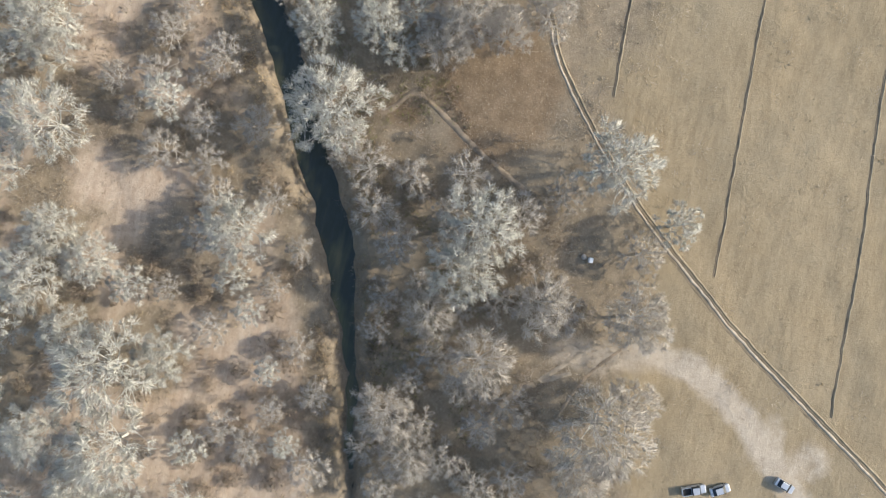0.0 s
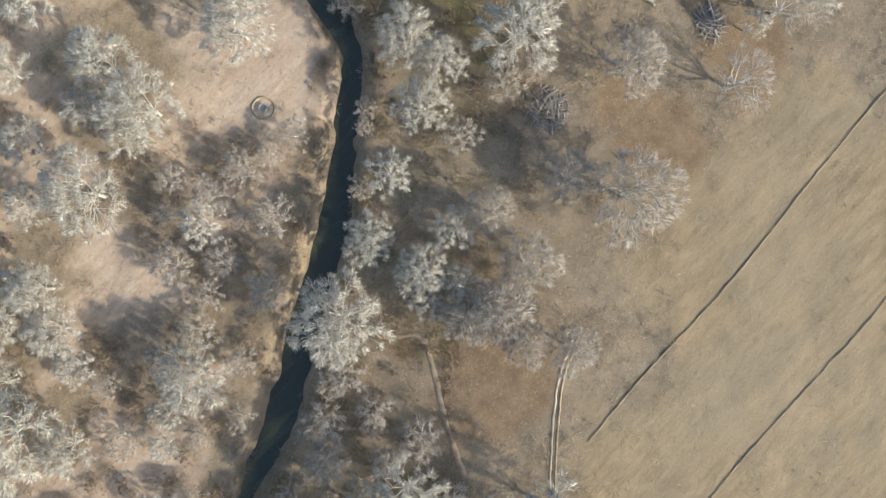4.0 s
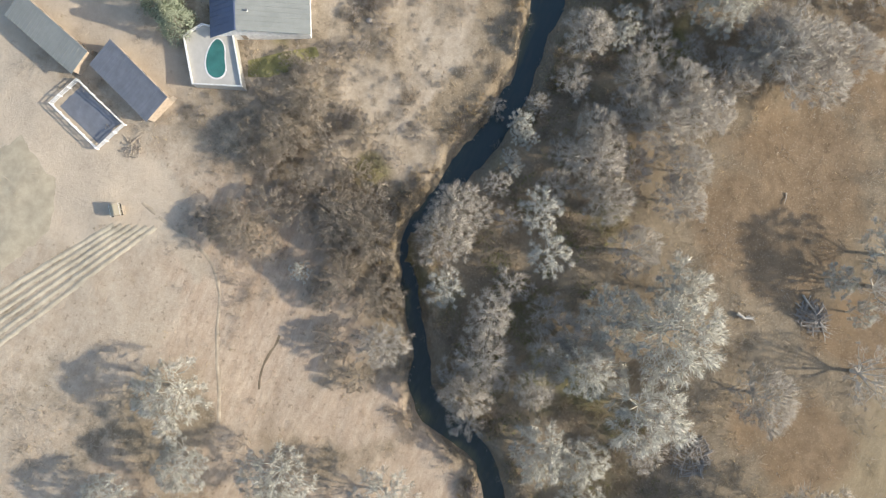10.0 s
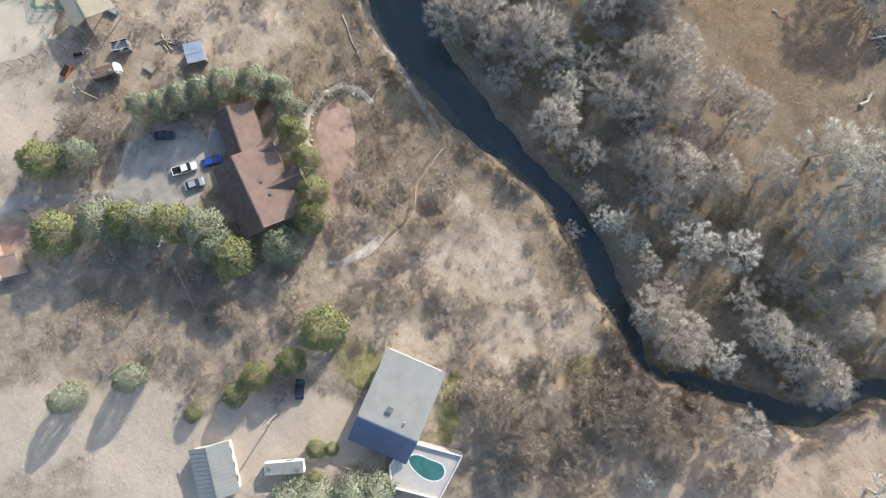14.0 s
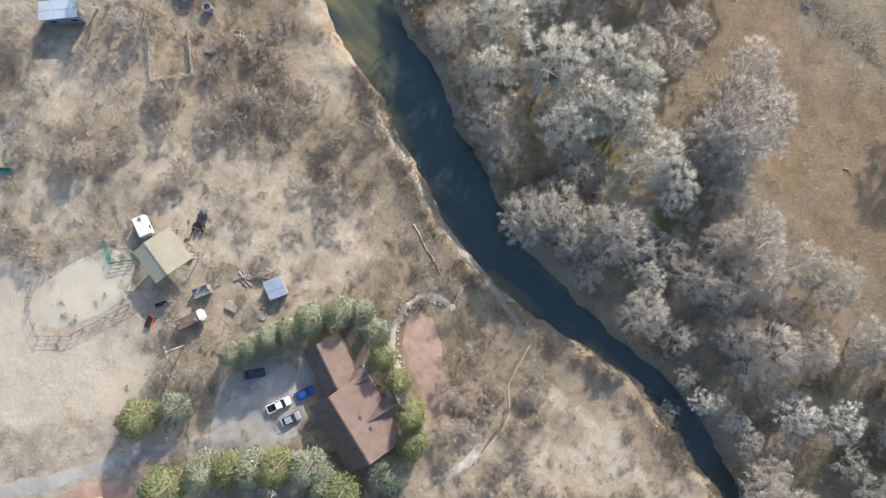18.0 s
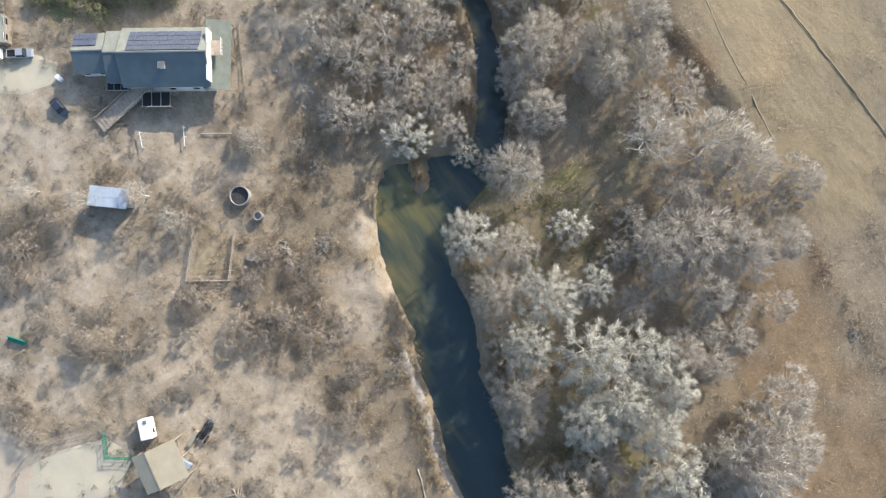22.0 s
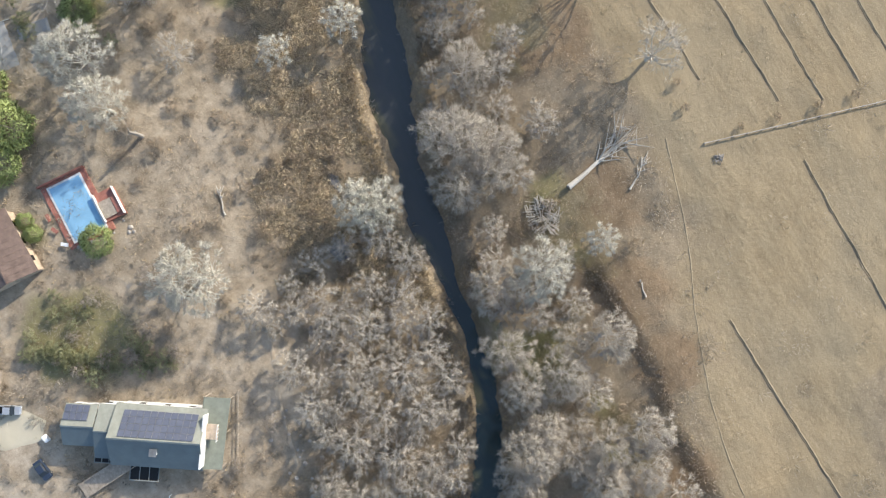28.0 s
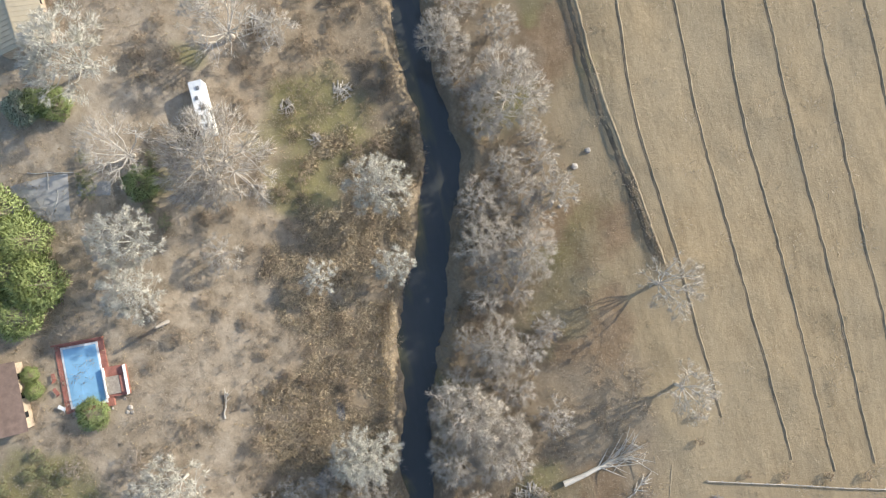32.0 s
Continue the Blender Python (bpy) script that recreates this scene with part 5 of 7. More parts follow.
building("house", -333.0, -81.0, -3, 13.0, 5.0, 5.0, 2.9, 2.9, 4.6, MAT["wall_tan"], MAT["roof_brown"], "brown-roofed house next to a covered pool", seams=1.1)
building("house", -399.0, -60.0, 2, 11.0, 5.0, 5.0, 2.9, 2.9, 4.5, MAT["wall_tan"], MAT["roof_tan"], "tan-roofed house under bare trees", seams=0.9)
building("porch", -285.6, -66.9, -38, 13.2, 4.4, 0.4, 2.9, 4.0, 4.0, MAT["wood"], MAT["roof_moss"], "covered porch with a green roof along the house", over=0.2, open_sides=True, category="porch")
building("tool_shed", -208.9, -110.9, 62, 3.6, 1.9, 1.9, 2.6, 2.2, 2.4, MAT["wood"], MAT["roof_blue"], "small shed with a pale blue metal roof", over=0.2, seams=0.6, category="shed")
building("low_shed", -219.2, -120.6, 62, 3.3, 1.0, 1.0, 1.7, 1.5, 1.6, MAT["wood"], MAT["roof_grey"], "low animal hut with a grey roof", over=0.15, category="shed")
building("hut", -84.6, -139.2, 35, 2.2, 1.1, 1.1, 2.2, 2.2, 2.7, MAT["wood"], MAT["roof_tan"], "small tan hut at the end of the crop rows", over=0.2, category="hut")
building("side_shed", -312.9, -95.0, -35, 5.4, 1.0, 1.0, 2.0, 2.0, 2.3, MAT["wood"], MAT["roof_olive"], "narrow green-roofed shed by the drive", over=0.15, category="shed")
building("lean_to", -203.3, -163.7, 63, 4.4, 0.4, 4.0, 2.6, 2.3, 2.7, MAT["wall_tan"], MAT["roof_clay"], "flat-roofed lean-to beside the small house", over=0.2, category="shed")


def solar(root, x0, x1, y0, y1, cols, rows, ridge, eave, run):
    """Rows of panels on the +y slope of a building."""
    slope = (ridge - eave) / run
    px, py = (x1 - x0) / cols, (y1 - y0) / rows
    array = part("solar_rack", slab((x0, y0, ridge - slope * y0 + 0.08), (x1, y0, ridge - slope * y0 + 0.08), (x1, y1, ridge - slope * y1 + 0.08), (x0, y1, ridge - slope * y1 + 0.08), 0.05), MAT["steel"], root, "aluminium rails")
    first = None
    for i in range(cols):
        for j in range(rows):
            if first is None:
                first = part("solar_panel", slab((0.05, 0.05, 0), (px - 0.05, 0.05, 0), (px - 0.05, py - 0.05, -slope * (py - 0.1)), (0.05, py - 0.05, -slope * (py - 0.1)), 0.04), MAT["solar"], array, "dark blue solar panel")
                p = first
            else:
                p = new("solar_panel", first.data)
                p.parent = array
            p.location = (x0 + i * px, y0 + j * py, ridge - slope * (y0 + j * py) + 0.15)


solar(h4, -6.4, 6.9, 0.45, 4.7, 11, 4, 7.2, 4.2, 5.6)
h4w = [o for o in scene.objects if o.name.startswith("house_wing") and o.location.x < -290][0]
solar(h4w, -2.7, 1.6, 1.1, 3.7, 4, 2, 4.6, 3.1, 4.1)
part("gable_wall", box_bm(0.25, 9.6, 2.4, (8.1, 0, 4.9)), MAT["wall_white"], h4, "white gable wall")
balcony = part("balcony", box_bm(2.2, 2.8, 0.15, (9.3, 1.6, 4.3)), MAT["wall_tan"], h4, "small balcony with white rails")
for k in range(5):
    part("baluster", box_bm(0.08, 0.08, 1.0, (10.5, 0.2 + 0.7 * k, 5.0)), MAT["wall_white"], balcony)
part("handrail", box_bm(0.1, 3.2, 0.08, (10.5, 1.6, 5.5)), MAT["wall_white"], balcony)

ramp = thing("boardwalk", -287.8, -85.4, 92, "weathered plank boardwalk up to the house", "boardwalk")
for k in range(17):
    part("plank", box_bm(0.72, 2.9, 0.08, (-5.9 + 0.78 * k, 0, 0.5 + 0.09 * k)), MAT["wood"], ramp)
for sx in (-1, 1):
    for k in range(5):
        part("post", box_bm(0.12, 0.12, 2.4, (-5.6 + 2.8 * k, 1.4 * sx, 0.3)), MAT["wood"], ramp)
    part("handrail", slab((-5.8, 1.4 * sx - 0.06, 1.45), (5.8, 1.4 * sx - 0.06, 2.8), (5.8, 1.4 * sx + 0.06, 2.8), (-5.8, 1.4 * sx + 0.06, 1.45), 0.08), MAT["wood"], ramp)


# ---- fences, pens and corral ----
def fence(name, pts, label, gap=2.5, height=1.3, rails=3, mat="steel", radius=0.05, closed=False, post_r=0.07, category="fence"):
    """Posts and rails along a polyline; every post and every rail is a part."""
    root = thing(name, pts[0][0], pts[0][1], 0, label, category)
    ox, oy, oz = root.matrix_basis.translation
    ring = pts + [pts[0]] if closed else pts
    stops = []
    for (ax, ay), (bx2, by2) in zip(ring[:-1], ring[1:]):
        n = max(1, round(math.hypot(bx2 - ax, by2 - ay) / gap))
        stops += [(ax + (bx2 - ax) * k / n, ay + (by2 - ay) * k / n) for k in range(n)]
    stops.append(ring[-1])
    pm = None
    spots = [Vector((x - ox, y - oy, gz(x, y) - oz)) for x, y in stops]
    for p in spots:
        if pm is None:
            post = part("post", box_bm(post_r * 2, post_r * 2, height + 0.5, (0, 0, height / 2 - 0.2)), MAT[mat], root)
            pm = post.data
        else:
            post = new("post", pm)
            post.parent = root
        post.location = p
    for a, b in zip(spots[:-1], spots[1:]):
        for k in range(rails):
            up = Vector((0, 0, height * (k + 1) / rails - 0.06))
            ob = new("rail", tube_mesh("rail", [(a + up, b + up, radius, radius, 4)], MAT[mat]))
            ob.parent = root
    return root


fence("corral_fence", [(-242, -145.6), (-245.3, -141), (-244.5, -134.7), (-240.4, -125.4), (-233.6, -123.4)], "steel pipe corral panels round a sand arena", 2.4, 1.7, 3, "steel", 0.035)
fence("corral_fence", [(-242, -145.6), (-237.4, -147.8), (-232.8, -143.8), (-228.3, -132.1), (-226.5, -126.5)], "steel pipe corral panels along the sand arena", 2.4, 1.7, 3, "steel", 0.035)
fence("corral_gate", [(-240.4, -125.4), (-236, -128), (-232.6, -124)], "green steel gate panels of the corral", 1.6, 1.6, 4, "teal", 0.05)
fence("pen_fence", [(-105.2, -155.6), (-100.6, -144.3), (-94.2, -147.5), (-98.9, -158.7)], "white-railed pen beside the barn", 2.2, 1.5, 3, "wall_white", 0.09, True, 0.12)
fence("garden_wall_fence", [(-263.2, -87.5), (-254.0, -96.5), (-249.3, -90.1), (-256.4, -83.6)], "pale timber fence round a small garden", 2.0, 1.5, 4, "wood", 0.075)
fence("pipe_fence", [(-282.3, 44.0), (-271.2, 78.4), (-262, 108)], "long pale pipe rail across the field", 3.0, 0.5, 1, "stone", 0.11, False, 0.12)
fence("yard_fence", [(-288.5, -58.2), (-276, -66.2), (-274.5, -68.5)], "low timber fence beside the porch", 2.0, 1.0, 2, "wood", 0.06)
fence("post_and_rail", [(-282.2, -86.3), (-279.5, -87.6)], "short white rail on two posts", 1.5, 1.0, 1, "wall_white", 0.1)
fence("post_and_rail", [(-278.3, -79.1), (-275.2, -81.1)], "short white rail on two posts", 1.5, 1.0, 1, "wall_white", 0.1)
fence("post_and_rail", [(-275.3, -77.1), (-272.2, -72.7)], "long low white rail on posts", 2.5, 0.5, 1, "wall_white", 0.08)


def flat_sheet(name, pts, mat, label, category, lift=0.06, kind="structure"):
    """A thin bed of gravel, sand or lawn that follows the ground inside an outline."""
    bm = bmesh.new()
    cx, cy = sum(p[0] for p in pts) / len(pts), sum(p[1] for p in pts) / len(pts)
    rings, prev = 7, None
    n = len(pts) * 6
    border = []
    for k in range(n):
        f = k / 6
        a, b = Vector(pts[int(f) % len(pts)]), Vector(pts[(int(f) + 1) % len(pts)])
        border.append(a.lerp(b, f - int(f)))
    mid = bm.verts.new((cx, cy, gz(cx, cy) + lift))
    for r in range(1, rings + 1):
        row = []
        for k, p in enumerate(border):
            q = Vector((cx, cy)).lerp(p, r / rings * (1 + 0.05 * noise.noise(Vector((p.x, p.y, 0)) * 0.5) * (r == rings)))
            row.append(bm.verts.new((q.x, q.y, gz(q.x, q.y) + (lift if r < rings else -0.1))))
        for k in range(n):
            if prev is None:
                bm.faces.new((mid, row[k], row[(k + 1) % n]))
            else:
                bm.faces.new((prev[k], row[k], row[(k + 1) % n], prev[(k + 1) % n]))
        prev = row
    bmesh.ops.recalc_face_normals(bm, faces=bm.faces)
    return tagged(part(name, bm, MAT[mat], None, smooth_shade=True), label, category, kind=kind)


flat_sheet("arena_sand", [(-241, -144.5), (-244, -140.5), (-243.2, -135), (-239.5, -125.6), (-235.5, -124.0), (-232.3, -124.6), (-228.9, -130.4), (-230.4, -136), (-233.4, -142.8), (-237.2, -146.5)], "sand_arena", "raked pale sand inside the corral", "sand")
flat_sheet("driveway", [(-202, -121), (-193, -119), (-189, -125), (-185.5, -131), (-189.5, -136), (-198, -145), (-206, -133)], "gravel", "grey gravel turning yard beside the house", "driveway")
flat_sheet("patio", [(-197, -118.5), (-193.5, -116.5), (-190, -120.8), (-193.5, -122.8)], "concrete", "grey concrete patio", "patio", 0.1)
flat_sheet("red_yard", [(-215.2, -170), (-212.3, -163.1), (-205.1, -156.9), (-201.4, -160.3), (-199.5, -167.4), (-203, -168)], "red_gravel", "red-brown gravel yard round the small house", "yard")
flat_sheet("drive", [(-314, -103), (-308, -94), (-302, -90), (-299, -93), (-301, -100), (-308, -108)], "sand_arena", "pale dirt parking area by the house", "driveway")
flat_sheet("court", [(-371.2, -70.5), (-371.2, -59), (-361.8, -60.8), (-363, -72)], "concrete", "grey concrete sports court", "court", 0.12)
flat_sheet("slab", [(-368.7, -58.2), (-367.4, -52), (-364.7, -52.8), (-366, -58.9)], "concrete", "small concrete slab", "slab", 0.15)
flat_sheet("pen_floor", [(-104.8, -155.4), (-100.7, -144.9), (-94.7, -147.6), (-99, -158.1)], "roof_dark", "dark rubber-matted pen floor", "pen")
flat_sheet("garden_bed", [(-262.5, -87.8), (-254.2, -95.7), (-250, -90.3), (-256.8, -84.6)], "ridge_soil", "straw-coloured garden bed", "garden")
flat_sheet("mown_patch", [(-92, -162.2), (-86, -151.9), (-76.3, -149), (-63.8, -155.5), (-58.1, -165.8), (-68.8, -173.4), (-84.3, -169.8)], "dry_lawn", "dry mown patch ringed by a drive", "lawn")
flat_sheet("lawn", [(-99.2, -178.4), (-94.8, -171.1), (-85.3, -172.5), (-81.5, -175.3), (-82.5, -180.9), (-88.2, -176.2), (-94.9, -177.3)], "lawn", "bright green watered lawn", "lawn")
flat_sheet("red_path", [(-186.0, -96.1), (-182.0, -95.0), (-176.8, -98.0), (-171.3, -103.4), (-166.2, -109.3), (-168.6, -112.4), (-174.1, -108.6), (-179.6, -106.2), (-183.4, -103.5), (-185.9, -99.4)], "red_gravel", "red gravel terrace below the house", "path")
ribbon("stone_path", [(-172, -115), (-175.7, -112.2), (-179.5, -108.4), (-183.5, -105.8), (-186.4, -102.1), (-187.3, -97.5), (-186.3, -93.1), (-182.8, -91.7), (-179.5, -91.2)], 1.5, gz, MAT["dirt"], "pale footpath edged with stones round the terrace", "path", "structure", lift=0.08)
flat_sheet("side_lawn", [(-142.5, -133.0), (-144.4, -130.2), (-143.9, -126.5), (-141.4, -123.5), (-138.3, -124.8), (-135.9, -129.2), (-138.1, -131.8)], "olive_lawn", "olive winter lawn beside the house", "lawn", 0.04)
flat_sheet("side_lawn", [(-121.1, -127.7), (-125.8, -121.7), (-129.8, -115.5), (-128.2, -114.2), (-124.0, -117.0), (-119.3, -122.6), (-117.8, -126.5)], "olive_lawn", "olive winter lawn under the eaves", "lawn", 0.04)
for line in ([(-371.6, -63.0), (-368.6, -63.7)], [(-365.2, -64.6), (-365.9, -69.1)], [(-368.1, -62.0), (-366.0, -62.5), (-363.9, -64.2), (-363.3, -66.8)], [(-372.4, -66.5), (-370.5, -58.4)]):
    ribbon("court_line", line, 0.16, gz, MAT["deck_white"], "white painted line of the sports court", "court line", "structure", lift=0.22, steps=0.8)
flat_sheet("puddle", [(-316.4, -22.6), (-314.6, -21.2), (-311.6, -21.8), (-311.0, -22.9), (-314.0, -23.4)], "puddle", "still puddle in the marsh", "puddle", 0.08)
flat_sheet("puddle", [(-304.6, -27.6), (-302.0, -26.0), (-299.2, -27.6), (-299.6, -29.8), (-302.4, -30.4)], "puddle", "still puddle under the willows", "puddle", 0.08)
flat_sheet("ash_gully", [(-158.7, -118.3), (-156.6, -112.4), (-157, -107.5), (-158.7, -108), (-158.8, -112.9), (-160.2, -118)], "stone", "pale stony gully", "gully")

# ---- roads, ruts and irrigation furrows ----
# nearly flat band; dark rut earth stands in for the wash's shaded side
ribbon("wash_gully", [(-157.3, -112.9), (-157.1, -106.0), (-157.8, -101.3), (-161.4, -97.0), (-162.6, -92.6), (-163.6, -87.8)], 0.9, gz, MAT["rut"], "eroded wash winding to the creek, its shaded side coloured dark", "gully", "structure", lift=0.06, crown=-0.05, steps=0.8)
ribbon("wash_bank", [(-156.8, -112.0), (-156.6, -105.1), (-157.3, -100.4), (-160.9, -96.1), (-162.1, -91.7), (-163.1, -86.9)], 0.45, gz, MAT["track"], "pale crumbled edge of the wash", "gully", "structure", lift=0.05, crown=0.15, steps=0.8)
ribbon("gravel_bar", [(-222.0, -71.4), (-210.5, -74.1), (-197.3, -78.6), (-189.5, -80.6), (-178.8, -82.4), (-165.1, -85.8)], 1.5, gz, MAT["gravel"], "narrow bar of grey gravel along the bank", "gravel bar", "structure", lift=0.07, crown=0.1, steps=1.0)
ribbon("lane", [(-225, -178), (-221.4, -173.2), (-217, -168), (-211.6, -158.8), (-201.9, -145.5), (-196, -138)], 3.6, gz, MAT["gravel"], "gravel lane to the houses", "road", "structure", lift=0.07)
ribbon("bank_path", [(-303, -46), (-297.5, -47.5), (-290, -49.8), (-280, -54), (-270, -57)], 0.9, gz, MAT["track"], "narrow pale footpath above the creek", "path", "structure", lift=0.06)
ribbon("cow_path", [(-287, 38), (-268.7, 31.7), (-250, 22.8), (-231, 16.4), (-206, 12.5)], 0.4, gz, MAT["ridge_soil"], "trodden path along the pasture", "path", "structure", lift=0.05)
ribbon("hill_track", [(19.7, 28.5), (13.4, 35.1), (10.6, 38)], 1.2, gz, MAT["track"], "faint wheel track in the grass", "path", "structure", lift=0.05)
ribbon("earth_berm", [(-26.5, -12.5), (-28.1, -9.3), (-31.6, -6.4), (-32.0, -4.0), (-27.6, 3.2), (-22.3, 11.0), (-17.3, 19.9)], 1.5, gz, MAT["berm"], "bare reddish earth berm in the grass", "berm", "structure", lift=0.02, crown=0.2, steps=0.8)
ribbon("wheel_track", [(8.8, 44.6), (15.7, 38.6), (25.6, 34.3)], 0.9, gz, MAT["berm"], "bare earth wheel track in the grass", "path", "structure", lift=0.05)
ribbon("wheel_track", [(15.7, 35.7), (20.9, 26.5), (27.9, 22.3), (33.1, 22.2)], 1.2, gz, MAT["track"], "curved wheel track in the grass", "path", "structure", lift=0.05)
ribbon("field_track", [(-87.7, -136), (-81.4, -118.8), (-68, -112.3), (-53.1, -105.6)], 1.0, gz, MAT["track"], "pale track across the mown clearing", "path", "structure", lift=0.05)


def furrow(pts, label="irrigation furrow with a dry grass ridge", rut=0.34, ridge=0.42, off=0.38, name="furrow", soil="ridge_soil", dark="rut"):
    root = thing(name, pts[0][0], pts[0][1], 0, label, "furrow", "irrigation furrows")
    o = root.matrix_basis.translation
    wav = [(x, y) for x, y in pts]

    def drop(dy):
        return [(x - o.x, y - o.y + dy) for x, y in wav]
    ribbon("rut", drop(-off / 2), rut, lambda x, y: gz(x + o.x, y + o.y) - o.z, MAT[dark], parent=root, lift=0.1, crown=-0.06, steps=1.5)
    ribbon("ridge", drop(off / 2 - 0.08), ridge, lambda x, y: gz(x + o.x, y + o.y) - o.z, MAT[soil], parent=root, lift=0.07, crown=0.1, steps=1.5)
    return root


furrow([(-144, 31.7), (-119.7, 31.6), (-81.5, 33.3), (-58.4, 32.7), (-38.9, 33)])
furrow([(-153.4, 57.8), (-93.6, 59.2), (-63.7, 58.5), (-30.6, 59), (-8.4, 59.5)])
furrow([(-121.1, 86.8), (-63, 86.2), (-52.2, 85.1), (-20.6, 87), (14.3, 87.9)])
furrow([(-250, 30.1), (-241.7, 30.2), (-220, 30.6), (-195.8, 31), (-170, 31.4)])
furrow([(-269.1, 59.6), (-232.9, 58.5), (-200, 58), (-170, 58)])
furrow([(-400, 50.5), (-376.4, 49.8), (-356.2, 48), (-324.8, 49.2), (-293.6, 49.9)])
furrow([(-400, 62), (-375.9, 61.3), (-350.9, 60.1), (-327.7, 60.5), (-281.8, 61.5)])
furrow([(-400, 71.5), (-373.6, 70.7), (-351, 68.9), (-319.6, 69.6), (-277.4, 69.2)])
furrow([(-400, 80), (-371.6, 79), (-345.2, 78.1), (-313.9, 78.2), (-276.9, 77.4)])
furrow([(-400, 89), (-369.3, 88.5), (-339.4, 87.2), (-300.1, 86.3), (-272, 86)])
furrow([(-400, 98.5), (-366.9, 98.6), (-330, 97.5), (-290, 96.5)])
rut_track = thing("rut_track", -50.4, 18.1, 0, "twin rut track with a pale grassy middle", "track")
ro = rut_track.matrix_basis.translation.copy()
RUTS = [(-53.3, 16.8), (-50.2, 18.2), (-42.5, 21.6), (-30.5, 30.8), (-20.8, 39.4), (-11.9, 49.1), (-4.6, 57.8), (1.8, 65.6), (13.2, 81.8), (26.2, 100.7), (40.1, 119.9)]
for nm, off, wide, mat, crown in (("middle", 0.0, 0.6, "track", 0.06), ("rut", -0.62, 0.5, "rut", -0.12), ("rut", 0.55, 0.4, "rut", -0.1), ("verge", 1.05, 0.5, "ridge_soil", 0.05)):
    line = [(x - ro.x - off * 0.79, y - ro.y + off * 0.62) for x, y in RUTS]
    ribbon(nm, line, wide, lambda x, y: gz(x + ro.x, y + ro.y) - ro.z, MAT[mat], parent=rut_track, lift=0.1, crown=crown, steps=1.5)
ditch = thing("eroded_ditch", -378.5, 41.1, 0, "dark cut bank of an eroded ditch", "ditch")
od = ditch.matrix_basis.translation.copy()
ribbon("cut_bank", [(-13.5, -0.5), (0, 0), (14.9, 0.2), (32.6, 2.0), (52.5, 3.8)], 1.0, lambda x, y: gz(x + od.x, y + od.y) - od.z, MAT["rut"], parent=ditch, lift=0.1, crown=-0.1, steps=1.2)
ribbon("fallen_soil", [(-13.5, 0.7), (0, 1.2), (14.9, 1.4), (32.6, 3.3), (52.5, 5.1)], 0.7, lambda x, y: gz(x + od.x, y + od.y) - od.z, MAT["ridge_soil"], parent=ditch, lift=0.06, crown=0.1, steps=1.2)
for k in range(6):
    row = thing("crop_row", -84.2 + 0.5 * k, -131.8 - 1.5 * k, 0, "low ploughed crop row of dry soil", "crop row", "crop rows")
    o = row.matrix_basis.translation.copy()
    fall = 0.575 + 0.027 * k
    ribbon("bed", [(0, 0), (12, -12 * fall - 0.2), (24, -24 * fall), (42, -42 * fall)], 1.0, lambda x, y: gz(x + o.x, y + o.y) - o.z, MAT["crop_soil"], parent=row, lift=0.1, crown=0.04, steps=1.5)
    line_clumps("row_weeds", [(o.x, o.y - 0.9), (o.x + 14, o.y - 0.9 - 14 * fall), (o.x + 32, o.y - 0.9 - 32 * fall)], 32, 0.22, 60 + k, MAT["grass"], "dry stubble between the crop rows", 0.35, 0.25)


# ---- pools ----
def outline_slab(name, pts, z0, z1, mat, parent, label=""):
    bm = bmesh.new()
    top = [bm.verts.new((x, y, z1)) for x, y in pts]
    low = [bm.verts.new((x, y, z0)) for x, y in pts]
    bm.faces.new(top), bm.faces.new(low[::-1])
    for k in range(len(pts)):
        n = (k + 1) % len(pts)
        bm.faces.new((top[n], top[k], low[k], low[n]))
    bmesh.ops.recalc_face_normals(bm, faces=bm.faces)
    return part(name, bm, mat, parent, label)


def kidney(cx, cy, ang, L, W):
    pts = []
    for k in range(40):
        a = 2 * math.pi * k / 40
        r = 1 - 0.28 * math.exp(-((a - math.pi / 2) / 0.6) ** 2)
        x, y = L / 2 * math.cos(a), W / 2 * math.sin(a) * r * (1.0 + 0.22 * math.cos(a))
        c, s = math.cos(radians(ang)), math.sin(radians(ang))
        pts.append((cx + c * x - s * y, cy + s * x + c * y))
    return pts


deck = thing("pool_deck", -118.8, -131.8, 0, "raised white concrete pool deck with a low wall", "pool deck")
DECK = [(-5.2, -5.0), (-6.4, 0.8), (3.0, 6.8), (6.2, -2.2), (-1.8, -7.4)]
outline_slab("deck_slab", DECK, -0.6, 2.2, MAT["deck_white"], deck)
for (ax, ay), (bx2, by2) in zip(DECK, DECK[1:] + DECK[:1]):
    part("parapet", slab((ax, ay, 2.75), (bx2, by2, 2.75), (bx2 * 0.96, by2 * 0.96, 2.75), (ax * 0.96, ay * 0.96, 2.75), 0.56), MAT["wall_white"], deck)
outline_slab("pool_rim", kidney(-0.2, 0.2, 20, 8.0, 4.6), 2.15, 2.26, MAT["wall_white"], deck)
outline_slab("pool_water", kidney(-0.2, 0.2, 20, 7.4, 4.0), 2.1, 2.275, MAT["pool_teal"], deck, "still teal pool water")

pond = thing("swimming_pool", -89.5, -181, 0, "free-form pool with blue-green water and a stone rim", "pool")
outline_slab("pool_rim", kidney(0, 0, 10, 12.5, 8.0), -0.4, 0.18, MAT["stone"], pond)
outline_slab("pool_water", kidney(0, 0, 10, 11.4, 6.9), -0.3, 0.2, MAT["pool_lagoon"], pond)

